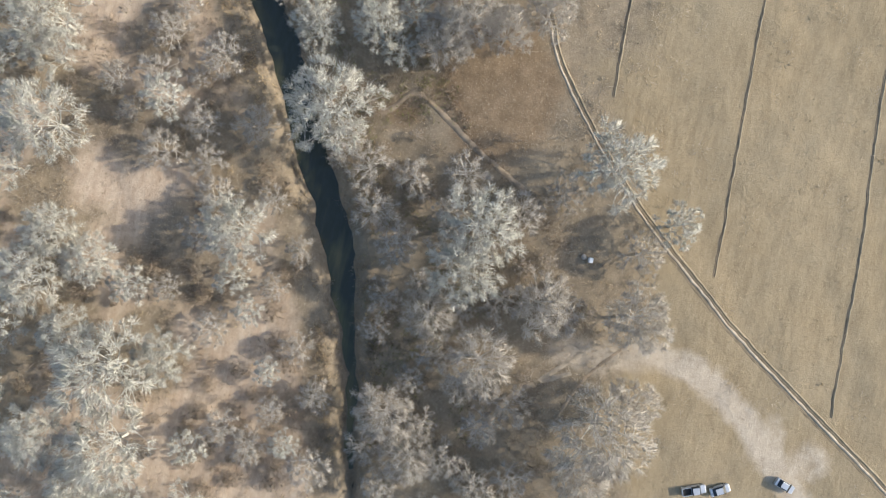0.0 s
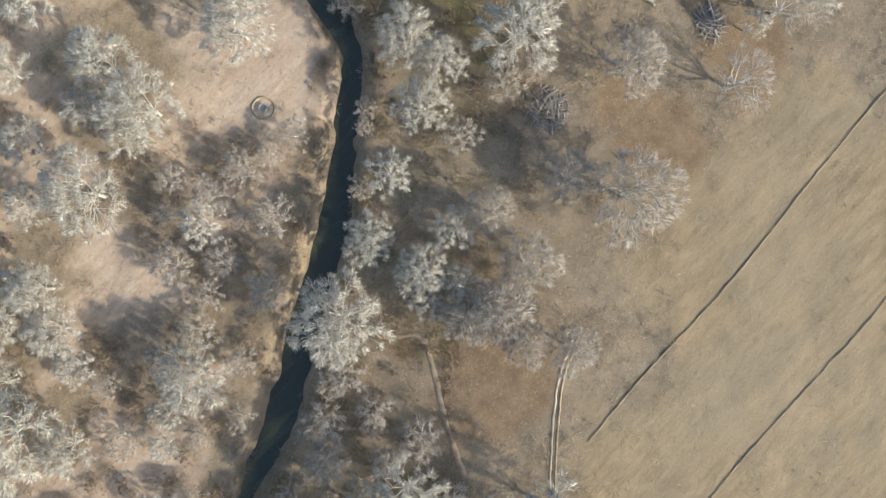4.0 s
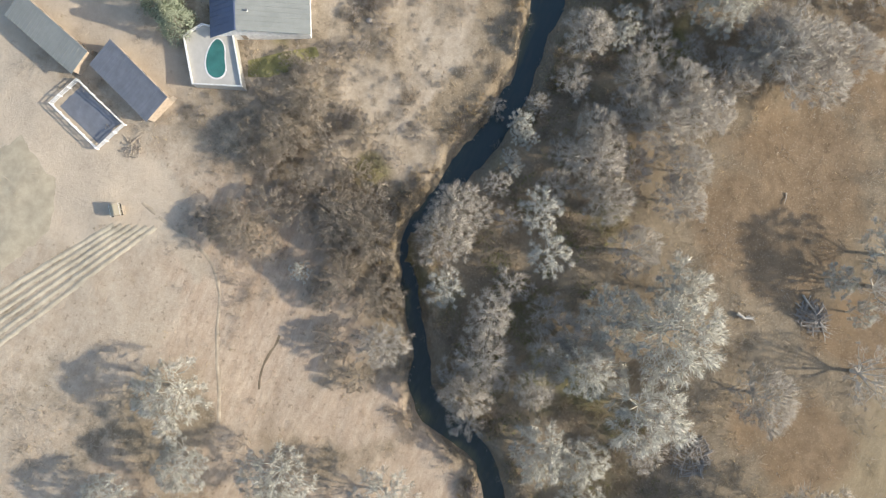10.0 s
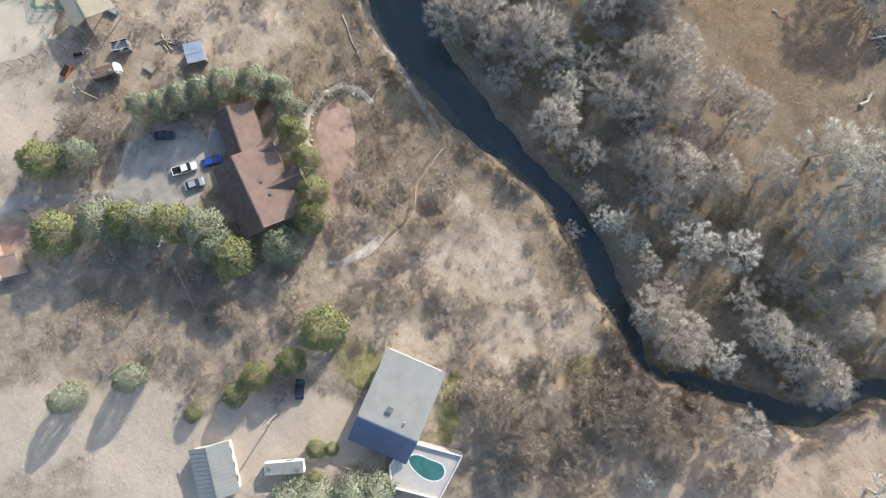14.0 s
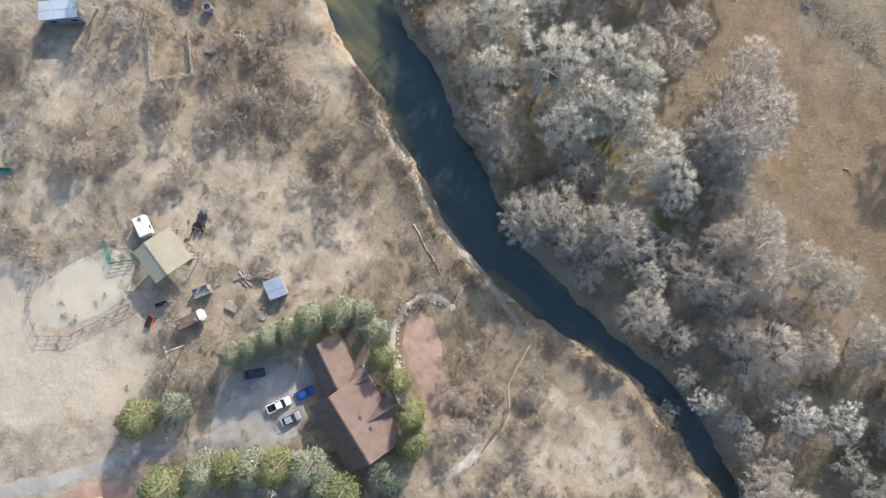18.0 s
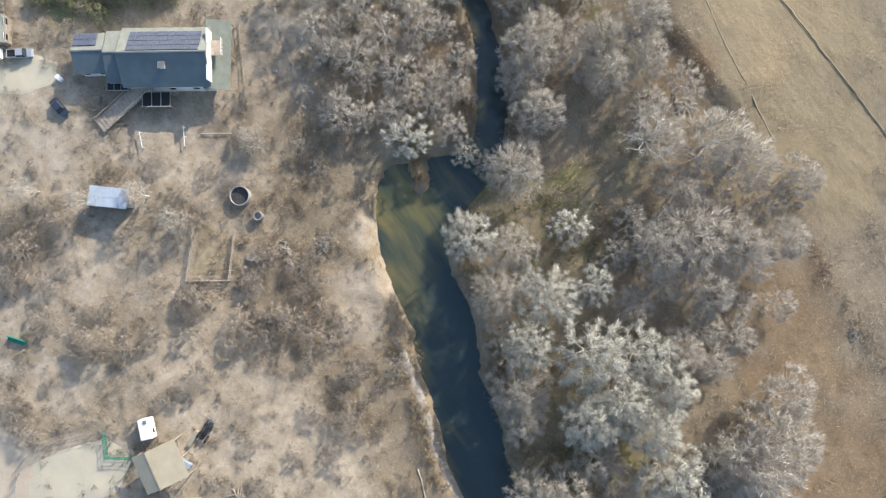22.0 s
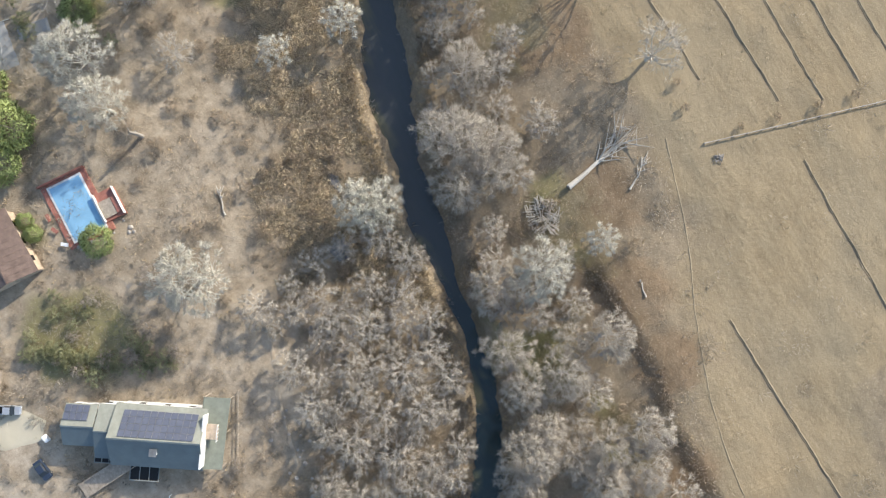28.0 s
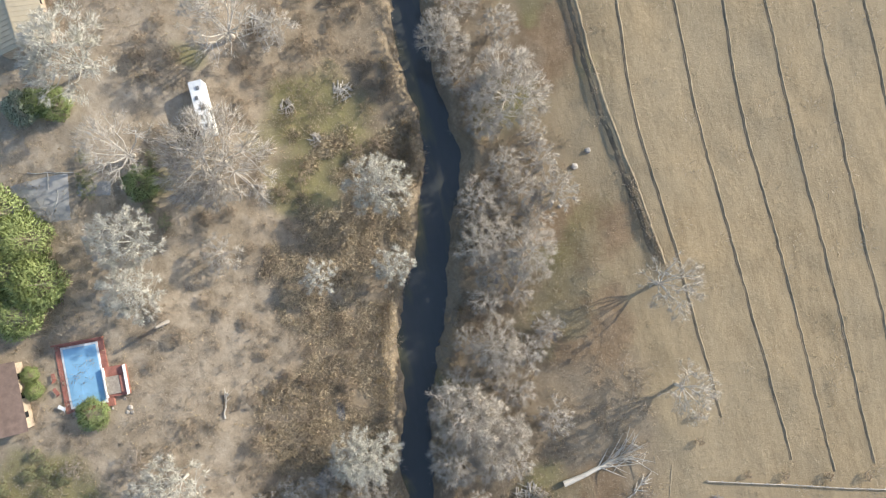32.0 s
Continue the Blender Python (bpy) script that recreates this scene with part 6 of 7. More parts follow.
pool = thing("covered_pool", -333.4, -65.7, -4, "rectangular pool under a pale blue cover with red decking", "pool")
for k in range(15):
    part("deck_board", box_bm(12.9, 0.57, 0.5, (0.1, -4.2 + 0.6 * k, 0.0)), MAT["red_deck"], pool)
part("coping", box_bm(11.6, 6.9, 0.12, (0, 0, 0.28), 0.03), MAT["wall_white"], pool)
cover = part("pool_cover", box_bm(10.8, 6.1, 0.14, (0, 0, 0.32), 0.03), MAT["pool_blue"], pool, "smooth pale blue cover")
for k in range(4):
    part("seam", box_bm(0.06, 6.1, 0.02, (-3.6 + 2.4 * k, 0, 0.40)), MAT["pool_blue"], cover)
part("step_box", box_bm(2.6, 1.8, 0.16, (2.6, -1.6, 0.36), 0.04), MAT["pool_blue"], pool)
part("side_wall", box_bm(0.25, 9.2, 1.2, (-6.4, 0, 0.5)), MAT["red_deck"], pool)
spa = thing("hot_tub_deck", -330.9, -60.2, -4, "red timber deck with an enclosed hot tub", "deck")
part("platform", box_bm(5.6, 3.9, 0.8, (0, 0, 0.3)), MAT["red_deck"], spa)
part("canopy", box_bm(3.3, 2.6, 0.1, (0.6, -0.6, 1.0)), MAT["wood"], spa)
part("tub", box_bm(3.2, 1.1, 0.5, (0.6, 1.3, 0.9), 0.08), MAT["red_deck"], spa)
for sx in (-1, 1):
    part("side_rail", box_bm(5.6, 0.12, 0.9, (0, 1.9 * sx, 1.0)), MAT["wall_white"], spa)
for k, (x, y) in enumerate(((-334.5, -71.0), (-331.8, -71.2), (-328.6, -71.0))):
    ch = thing("lounge_chair", x, y, 25 * k, "white garden lounge chair on the decking" if k == 2 else "red-brown garden chair on the decking", "chair", "garden chairs")
    m = MAT["white"] if k == 2 else MAT["red_deck"]
    part("seat", box_bm(1.3, 0.65, 0.08, (0, 0, 0.65)), m, ch)
    part("backrest", slab((0.65, -0.32, 0.7), (0.65, 0.32, 0.7), (1.05, 0.32, 1.25), (1.05, -0.32, 1.25), 0.07), m, ch)
    for sx in (-0.55, 0.55):
        for sy in (-0.27, 0.27):
            part("leg", box_bm(0.06, 0.06, 0.4, (sx, sy, 0.45)), m, ch)


# ---- vehicles ----
def loft(sections):
    """A closed hull from cross-sections (x, half_width_low, half_width_top, z_low, z_top)."""
    bm = bmesh.new()
    rings = []
    for x, wl, wt, zl, zt in sections:
        rings.append([bm.verts.new(v) for v in ((x, -wl, zl), (x, wl, zl), (x, wl, zl + (zt - zl) * 0.6), (x, wt, zt), (x, -wt, zt), (x, -wl, zl + (zt - zl) * 0.6))])
    for a, b in zip(rings[:-1], rings[1:]):
        for k in range(6):
            n = (k + 1) % 6
            bm.faces.new((a[k], a[n], b[n], b[k]))
    bm.faces.new(rings[0]), bm.faces.new(rings[-1][::-1])
    bmesh.ops.recalc_face_normals(bm, faces=bm.faces)
    return bm


def wheel(parent, x, y, r=0.36):
    tyre = part("wheel", wheel_bm(r, 0.24), MAT["rubber"], parent)
    tyre.location = (x, y, r)
    part("rim", wheel_bm(r * 0.6, 0.26), MAT["steel"], tyre)


def wheel_bm(r, w):
    bm = bmesh.new()
    bmesh.ops.create_cone(bm, cap_ends=True, segments=14, radius1=r, radius2=r, depth=w, matrix=Matrix.Rotation(math.pi / 2, 4, "X"))
    return bm


def car(name, x, y, ang, mat, label, truck=False, category="car"):
    root = thing(name, x, y, ang, label, category)
    root.scale = (0.86, 0.86, 0.86)
    L = 2.8 if truck else 2.3
    hull = part("body", loft([(-L, 0.85, 0.82, 0.45, 0.95), (-L + 0.1, 0.95, 0.9, 0.35, 1.02), (L - 1.5, 0.97, 0.92, 0.3, 1.05), (L - 0.25, 0.93, 0.86, 0.32, 0.98), (L, 0.8, 0.75, 0.45, 0.85)]), mat, root, smooth_shade=False)
    if truck:
        part("cab_glass", loft([(-0.55, 0.9, 0.72, 1.0, 1.72), (1.0, 0.9, 0.72, 1.0, 1.72), (1.55, 0.9, 0.85, 1.0, 1.06)]), MAT["glass"], root)
        part("roof", loft([(-0.5, 0.76, 0.7, 1.7, 1.8), (0.95, 0.76, 0.7, 1.7, 1.8)]), mat, root)
        part("cargo_bed", box_bm(1.95, 1.5, 0.06, (-1.7, 0, 1.06)), MAT["rubber"], root, "dark bed liner")
        for sy in (-0.86, 0.86):
            part("bed_side", box_bm(2.1, 0.12, 0.3, (-1.7, sy, 1.12)), mat, root)
        part("tailgate", box_bm(0.1, 1.7, 0.3, (-2.72, 0, 1.12)), mat, root)
    else:
        part("cab_glass", loft([(-1.75, 0.85, 0.7, 1.0, 1.1), (-1.2, 0.88, 0.66, 1.0, 1.5), (0.5, 0.88, 0.66, 1.0, 1.5), (1.25, 0.88, 0.8, 1.0, 1.05)]), MAT["glass"], root)
        part("roof", loft([(-1.15, 0.7, 0.62, 1.48, 1.55), (0.45, 0.7, 0.62, 1.48, 1.55)]), mat, root)
    for sx in (-L + 0.85, L - 0.9):
        for sy in (-0.85, 0.85):
            wheel(root, sx, sy)
    for sy in (-0.65, 0.65):
        part("headlight", box_bm(0.08, 0.3, 0.14, (L - 0.02, sy, 0.72)), MAT["white"], root)
        part("mirror", box_bm(0.12, 0.22, 0.14, (0.95, sy * 1.58, 1.05)), MAT["rubber"], root)
    return root


car("pickup_truck", -193.5, -127.6, 65, MAT["white"], "white pickup truck with an open bed on gravel", True, "truck")
car("car", -191.2, -122.8, 66, MAT["car_blue"], "bright blue car parked by the patio")
car("car", -190.0, -128.2, 66, MAT["car_silver"], "silver car parked on the gravel yard")
car("car", -201.0, -126.2, 50, MAT["car_navy"], "dark blue car half under the conifers")
car("pickup_truck", -307.6, -95.2, 56, MAT["car_silver"], "silver pickup truck in front of a trailer", True, "truck")
car("car", -294.8, -95.5, 5, MAT["car_navy"], "dark blue car parked beside the boardwalk")
car("car", -146.5, -139.8, 136, MAT["car_navy"], "dark car in the shade of the house")
car("pickup_truck", 33.3, 63.6, 110, MAT["car_silver"], "grey pickup truck parked in a dirt yard", True, "truck")
car("car", 32.3, 68.7, 118, MAT["car_silver"], "silver car parked in a dirt yard")
car("car", 29, 81, 70, MAT["car_silver"], "silver car parked in the shade")


def box_trailer(name, x, y, ang, L, W, H, mat, label, vents=3, category="trailer", roof="white"):
    root = thing(name, x, y, ang, label, category)
    part("body", box_bm(L, W, H - 0.6, (0, 0, 0.6 + (H - 0.6) / 2), 0.12), MAT[mat], root)
    top = part("roof", box_bm(L * 0.97, W * 0.94, 0.1, (0, 0, H + 0.03), 0.04), MAT[roof], root)
    for k in range(vents):
        part("roof_vent", box_bm(0.7, 0.6, 0.22, (-L * 0.35 + k * L * 0.7 / max(1, vents - 1), 0.3 * (-1) ** k, H + 0.17), 0.05), MAT["steel"], top)
    for sx in (-0.45, 0.45):
        for sy in (-1, 1):
            wheel(root, sx, sy * (W / 2 - 0.15))
    part("hitch", box_bm(1.2, 0.12, 0.12, (L / 2 + 0.55, 0, 0.55)), MAT["steel"], root)
    for sy in (-1, 1):
        part("window", box_bm(L * 0.2, 0.04, 0.6, (L * 0.15, sy * (W / 2 + 0.01), H * 0.65)), MAT["glass"], root)
    return root


box_trailer("motorhome", -376.0, -32.0, 0, 10.2, 2.55, 3.3, "white", "white motorhome with roof vents parked on grass", 5, "motorhome")
box_trailer("horse_trailer", -235.8, -118.4, -25, 3.9, 2.3, 2.5, "white", "white horse trailer next to the corral", 1)
rusty = box_trailer("rusty_trailer", -217.2, -126.4, 66, 4.4, 2.1, 2.3, "rust", "rust-brown stock trailer with a white nose", 2, "trailer", "rust")
part("nose", box_bm(1.3, 2.2, 1.9, (2.7, 0, 1.5), 0.35), MAT["white"], rusty, "rounded white nose")
box_trailer("camper", -137.4, -151.6, 52, 7.6, 2.4, 2.3, "white", "grey-roofed camper trailer beside the conifers", 2, "trailer", "roof_grey")
box_trailer("white_trailer", -310.4, -99.4, 56, 3.6, 2.1, 2.2, "white", "white rounded trailer hitched to a pickup", 1)
box_trailer("boat_trailer", -113.4, -179.1, 70, 4.5, 1.8, 1.1, "white", "white boat on a trailer", 1)


def tractor(x, y, ang):
    root = thing("tractor", x, y, ang, "old dark blue tractor with a front loader", "tractor")
    part("body", loft([(-0.9, 0.4, 0.4, 0.7, 1.3), (0.2, 0.4, 0.35, 0.7, 1.5), (1.7, 0.32, 0.28, 0.7, 1.3)]), MAT["rubber"], root)
    part("seat", box_bm(0.5, 0.5, 0.4, (-0.7, 0, 1.5), 0.06), MAT["rubber"], root)
    part("roll_bar", box_bm(0.1, 1.2, 0.1, (-1.0, 0, 2.3)), MAT["steel"], root)
    for sy in (-0.55, 0.55):
        part("roll_bar_post", box_bm(0.1, 0.1, 1.4, (-1.0, sy, 1.6)), MAT["steel"], root)
        wheel(root, -0.8, sy * 1.6, 0.75)
        wheel(root, 1.4, sy * 1.3, 0.42)
        part("loader_arm", slab((-0.2, sy - 0.08, 1.4), (2.5, sy - 0.08, 0.7), (2.5, sy + 0.08, 0.7), (-0.2, sy + 0.08, 1.4), 0.14), MAT["car_navy"], root)
    part("bucket", box_bm(0.5, 1.6, 0.5, (2.7, 0, 0.5), 0.05), MAT["steel"], root)


tractor(-228.5, -111.2, 115)


# ---- tanks, well, poles, junk ----
def round_tank(x, y, r, h, label, name="water_tank", inner="tank_dark"):
    root = thing(name, x, y, 0, label, "tank")
    verts, faces = [], []
    n = 28
    for rr, z in ((r, -0.3), (r, h), (r - 0.14, h), (r - 0.14, h * 0.55)):
        verts += [(rr * math.cos(2 * math.pi * k / n), rr * math.sin(2 * math.pi * k / n), z) for k in range(n)]
    for s in range(3):
        faces += [(s * n + k, s * n + (k + 1) % n, (s + 1) * n + (k + 1) % n, (s + 1) * n + k) for k in range(n)]
    mesh_object("wall", verts, faces, MAT["concrete"], root)
    bm = bmesh.new()
    bmesh.ops.create_circle(bm, cap_ends=True, segments=n, radius=r - 0.14)
    bmesh.ops.translate(bm, vec=(0, 0, h * 0.6), verts=bm.verts)
    part("content", bm, MAT[inner], root, "dark still water inside")
    return root


round_tank(-261.2, -78.6, 1.9, 1.7, "round concrete stock tank with dark water")
round_tank(-256.0, -78.2, 0.85, 1.6, "small round steel tank", inner="steel")
round_tank(-45, -58.4, 0.8, 0.6, "round well ring standing in the clearing", "well", "steel")
ribbon("well_ring", [(-45.0 + 2.2 * math.cos(a * math.pi / 8), -58.4 + 2.2 * math.sin(a * math.pi / 8)) for a in range(17)], 0.55, gz, MAT["ridge_soil"], "low earth ring round the well", "earth ring", "structure", lift=0.1, crown=0.15, steps=0.8)
round_tank(-207.5, -117.0, 0.9, 0.3, "shallow round feed tank", "feed_tank", "concrete")


def utility_pole(x, y, h, ang):
    root = thing("utility_pole", x, y, ang, "tall timber utility pole with a crossarm", "pole")
    ob = new("shaft", tube_mesh("shaft", [(Vector((0, 0, -0.5)), Vector((0, 0, h)), 0.17, 0.11, 8)], MAT["wood"]))
    ob.parent = root
    part("crossarm", box_bm(0.12, 2.2, 0.14, (0, 0, h - 0.5)), MAT["wood"], root)
    for sy in (-1, 0.05, 1):
        part("insulator", box_bm(0.1, 0.1, 0.22, (0, sy, h - 0.32)), MAT["white"], root)
    part("transformer", box_bm(0.45, 0.45, 0.8, (0.35, 0, h - 1.4), 0.12), MAT["steel"], root)
    return root


def wire(a, b, sag=0.9):
    a, b = Vector(a), Vector(b)
    pts = [a.lerp(b, k / 12) - Vector((0, 0, sag * 4 * (k / 12) * (1 - k / 12))) for k in range(13)]
    ob = new("power_line", tube_mesh("power_line", [(p, q, 0.016, 0.016, 3) for p, q in zip(pts[:-1], pts[1:])], MAT["steel"]))
    return tagged(ob, "thin overhead power line between poles", "cable", "power lines")


utility_pole(-183.3, -137.8, 9.5, 30)
utility_pole(-215.0, -131.0, 8.5, 60)
utility_pole(-146, -146.6, 9.0, 40)
for o in (-0.9, 0.9):
    wire((-183.3 + o * 0.5, -137.8 - o * 0.5, 10.3), (-215.0 + o * 0.3, -131.0 + o, 9.4))
    wire((-183.3 + o * 0.5, -137.8 - o * 0.5, 10.3), (-146.0 + o * 0.5, -148.5 + o, 9.8))


def log_heap(name, x, y, r, n, label, mat="dead_wood", length=(1.5, 4.0), thick=(0.08, 0.22), seed=1):
    """A heap of branches and logs, each a part."""
    root = thing(name, x, y, 0, label, "log pile")
    q = random.Random(seed)
    for k in range(int(n * 1.5)):
        a, ln, t = q.uniform(0, math.pi * 2), q.uniform(*length), q.uniform(*thick) * 0.7
        f = math.sqrt(q.random()) * r
        c = Vector((math.cos(a * 3.7) * f, math.sin(a * 3.7) * f, 0.15 + (1 - f / r) * q.uniform(0, 0.35 * r)))
        d = Vector((math.cos(a), math.sin(a), q.uniform(-0.15, 0.35))) * ln / 2
        bend = c + Vector((q.uniform(-1, 1), q.uniform(-1, 1), 0.3)) * ln * 0.12
        ob = new("branch", tube_mesh("branch", [(c - d, bend, t, t * 0.8, 5), (bend, c + d, t * 0.8, t * 0.4, 5)], MAT[mat]))
        ob.parent = root
    return root


log_heap("brush_pile", -82.4, -16.6, 4.4, 130, "dark grey heap of cut branches beside the trees", "old_wood", (1.0, 3.2), (0.07, 0.2), seed=2)
log_heap("brush_pile", -286.6, 9.6, 3.6, 110, "grey heap of bleached driftwood", "dead_wood", (0.9, 2.8), (0.07, 0.2), seed=3)
log_heap("brush_pile", -117.4, -4.0, 3.0, 70, "weathered tangle of dead branches", "old_wood", (1.4, 3.8), seed=4)
log_heap("stump_pile", -374.2, -6.7, 1.8, 26, "grey heap of old branches", "dead_wood", (1.0, 2.6), seed=5)
log_heap("stump_pile", -366.2, -13.8, 1.1, 16, "weathered stump with roots", "dead_wood", (0.8, 1.8), seed=6)
log_heap("stump_pile", -222.4, 2.3, 1.8, 18, "weathered root stump at a cut bank", "dead_wood", (1.5, 4.0), seed=7)
log_heap("stump_pile", -373.5, -17.5, 1.5, 20, "grey heap of old branches", "dead_wood", (0.8, 2.0), seed=8)
log_heap("junk_heap", -97, -141.9, 2.2, 26, "heap of scrap timber beside the pen", "wood", (0.8, 2.2), seed=9)
log_heap("timber_stack", -214.9, -113.5, 1.1, 9, "stack of weathered logs", "wood", (2.0, 3.2), (0.2, 0.3), seed=10)
log_heap("timber_stack", -212.6, -111.4, 1.1, 10, "stack of weathered logs", "wood", (1.6, 2.8), (0.15, 0.3), seed=11)
log_heap("root_heap", -389.6, -18.5, 2.4, 22, "pale roots of a toppled tree", "dead_wood", (3.0, 6.5), (0.12, 0.3), seed=12)
log_heap("stump_pile", -278.4, 44.8, 1.0, 14, "dark weathered stump in the field", "old_wood", (0.6, 1.4), seed=15)
log_heap("stump_pile", -165.5, 2.0, 0.9, 12, "dark weathered stump in the pasture", "old_wood", (0.6, 1.5), seed=16)
log_heap("root_heap", -244.5, -72.5, 1.6, 14, "bleached driftwood on the bank", "dead_wood", (0.8, 1.8), seed=13)
log_heap("rock_heap", -248.0, -78.5, 1.6, 14, "grey heap of scrap wood by the bank", "dead_wood", (0.8, 2.0), seed=14)


def fallen_tree(x, y, ang, L, r, label, seed, spread=3.0, n=16):
    root = thing("fallen_tree", x, y, ang, label, "dead tree")
    q = random.Random(seed)
    seg, p, rr = [], Vector((0, 0, r * 1.0)), r
    for k in range(6):
        nxt = p + Vector((L / 6, q.uniform(-0.25, 0.25), q.uniform(-0.08, 0.12)))
        seg.append((p, nxt, rr, rr * 0.86, 7))
        p, rr = nxt, rr * 0.86
    ob = new("trunk", tube_mesh("trunk", seg, MAT["dead_wood"]))
    ob.parent = root
    for k in range(n):
        f = q.uniform(0.5, 1.0)
        b = Vector((L * f, 0, r))
        d = Vector((q.uniform(0.4, 1.3), q.uniform(-0.8, 0.8), q.uniform(-0.12, 0.4))).normalized() * q.uniform(0.5, 1) * spread
        m = b + d * 0.5 + Vector((0, 0, 0.2))
        limb = new("limb", tube_mesh("limb", [(b, m, min(0.16, r * 0.4), 0.09, 5), (m, b + d, 0.09, 0.03, 4), (m, m + Vector((d.x, -d.y, d.z)) * 0.45, 0.07, 0.02, 3)], MAT["dead_wood"]))
        limb.parent = root
    return root


fallen_tree(-288.8, 16.5, 101, 14.0, 0.62, "huge bleached fallen tree at the pasture's edge", 3, 7.5, 46)
fallen_tree(-282.2, 26.6, 122, 6.4, 0.24, "grey fallen trunk on the grass", 4, 2.6, 8)
fallen_tree(-120.8, -7.3, 52, 8.5, 0.22, "grey fallen limb with bare twigs", 5, 3.0, 12)
fallen_tree(-318.5, -43.4, 165, 4.2, 0.2, "bleached fallen log in dry grass", 6, 2.4, 6)
fallen_tree(-262.6, 18.0, 170, 3.4, 0.2, "short log lying in the pasture", 7, 0.9, 3)
fallen_tree(-112.3, -18.4, 95, 3.2, 0.4, "broken dark trunk stump", 8, 1.2, 5)
fallen_tree(-197.1, -83.8, -18, 11.5, 0.16, "long pale log lying down the bank", 9, 1.6, 5)
fallen_tree(-179.8, -92.3, 100, 5.0, 0.14, "pale log lying on the bank", 10, 1.0, 4)
fallen_tree(-138.6, -18, 10, 2.0, 0.14, "dark log lying in the pasture", 11, 0.7, 2)
ribbon("dry_gully", [(-73.5, -101.2), (-71.0, -101.4), (-67.5, -101.9), (-63.7, -101.5), (-62.0, -100.9)], 0.7, gz, MAT["rut"], "shallow dark gully in the mown clearing", "gully", "structure", lift=0.06, crown=-0.05, steps=1.0)
snag = thing("dead_trunk", -339.2, -48.8, 0, "tall broken dead trunk with stubs", "dead tree")
ob = new("trunk", tube_mesh("trunk", [(Vector((0, 0, -0.4)), Vector((0.2, 0.1, 3.2)), 0.42, 0.34, 8), (Vector((0.2, 0.1, 3.2)), Vector((0.5, -0.1, 5.8)), 0.34, 0.2, 8)], MAT["old_wood"]))
ob.parent = snag
for k in range(5):
    b = Vector((0.3, 0, 2.6 + 0.7 * k))
    ob = new("stub", tube_mesh("stub", [(b, b + Vector((math.cos(2.3 * k), math.sin(2.3 * k), 0.5)) * (0.5 + 0.2 * (k % 3)), 0.12, 0.05, 5)], MAT["old_wood"]))
    ob.parent = snag


def rock(x, y, r, label="pale grey boulder on dry ground", group="boulders"):
    bm = bmesh.new()
    bmesh.ops.create_icosphere(bm, subdivisions=2, radius=r)
    for v in bm.verts:
        v.co *= 1 + 0.35 * noise.noise(v.co * 1.3 / r + Vector((x, y, 0)))
        v.co.z *= 0.6
    ob = part("boulder", bm, MAT["stone"])
    ob.location = (x, y, gz(x, y) + r * 0.2)
    return tagged(ob, label, "rock", group)


for x, y, r in ((-351.2, 37.6, 0.6), (-343.1, 28.3, 0.5), (-348.8, 34.4, 0.7), (-7.1, 33.5, 0.55), (-247.4, -78.0, 0.6), (-150.4, -114.4, 0.7), (-138.1, -108.4, 0.6), (-341.9, 29.6, 0.4)):
    rock(x, y, r)
for k in range(34):
    q = random.Random(k + 300)
    rock(-281 + 20 * q.random() + q.gauss(0, 0.8), -47.5 - 11 * (k / 33) + q.gauss(0, 1.3), q.uniform(0.2, 0.5), "bleached rock on the creek bank", "bank rocks")
for k in range(22):
    rock(-327.5 + random.Random(k).uniform(-2.6, 3.4), -60.5 + random.Random(k + 50).uniform(-9.5, 1.5), random.Random(k + 9).uniform(0.25, 0.5), "rounded pale rock in a dry border", "border rocks")
EDGE = [(-175.7, -112.2), (-179.5, -108.4), (-183.5, -105.8), (-186.4, -102.1), (-187.3, -97.5), (-186.3, -93.1), (-182.8, -91.7)]
for k in range(44):
    q, f = random.Random(k + 8), 5.999 * (k // 2) / 21
    (ax, ay), (bx2, by2) = EDGE[int(f)], EDGE[int(f) + 1]
    u, side = f - int(f), (0.95 if k % 2 else -0.95) / math.hypot(bx2 - ax, by2 - ay)
    rock(ax + (bx2 - ax) * u - (by2 - ay) * side + q.uniform(-0.2, 0.2), ay + (by2 - ay) * u + (bx2 - ax) * side + q.uniform(-0.2, 0.2), q.uniform(0.2, 0.42), "pale rock edging the terrace path", "terrace rocks")

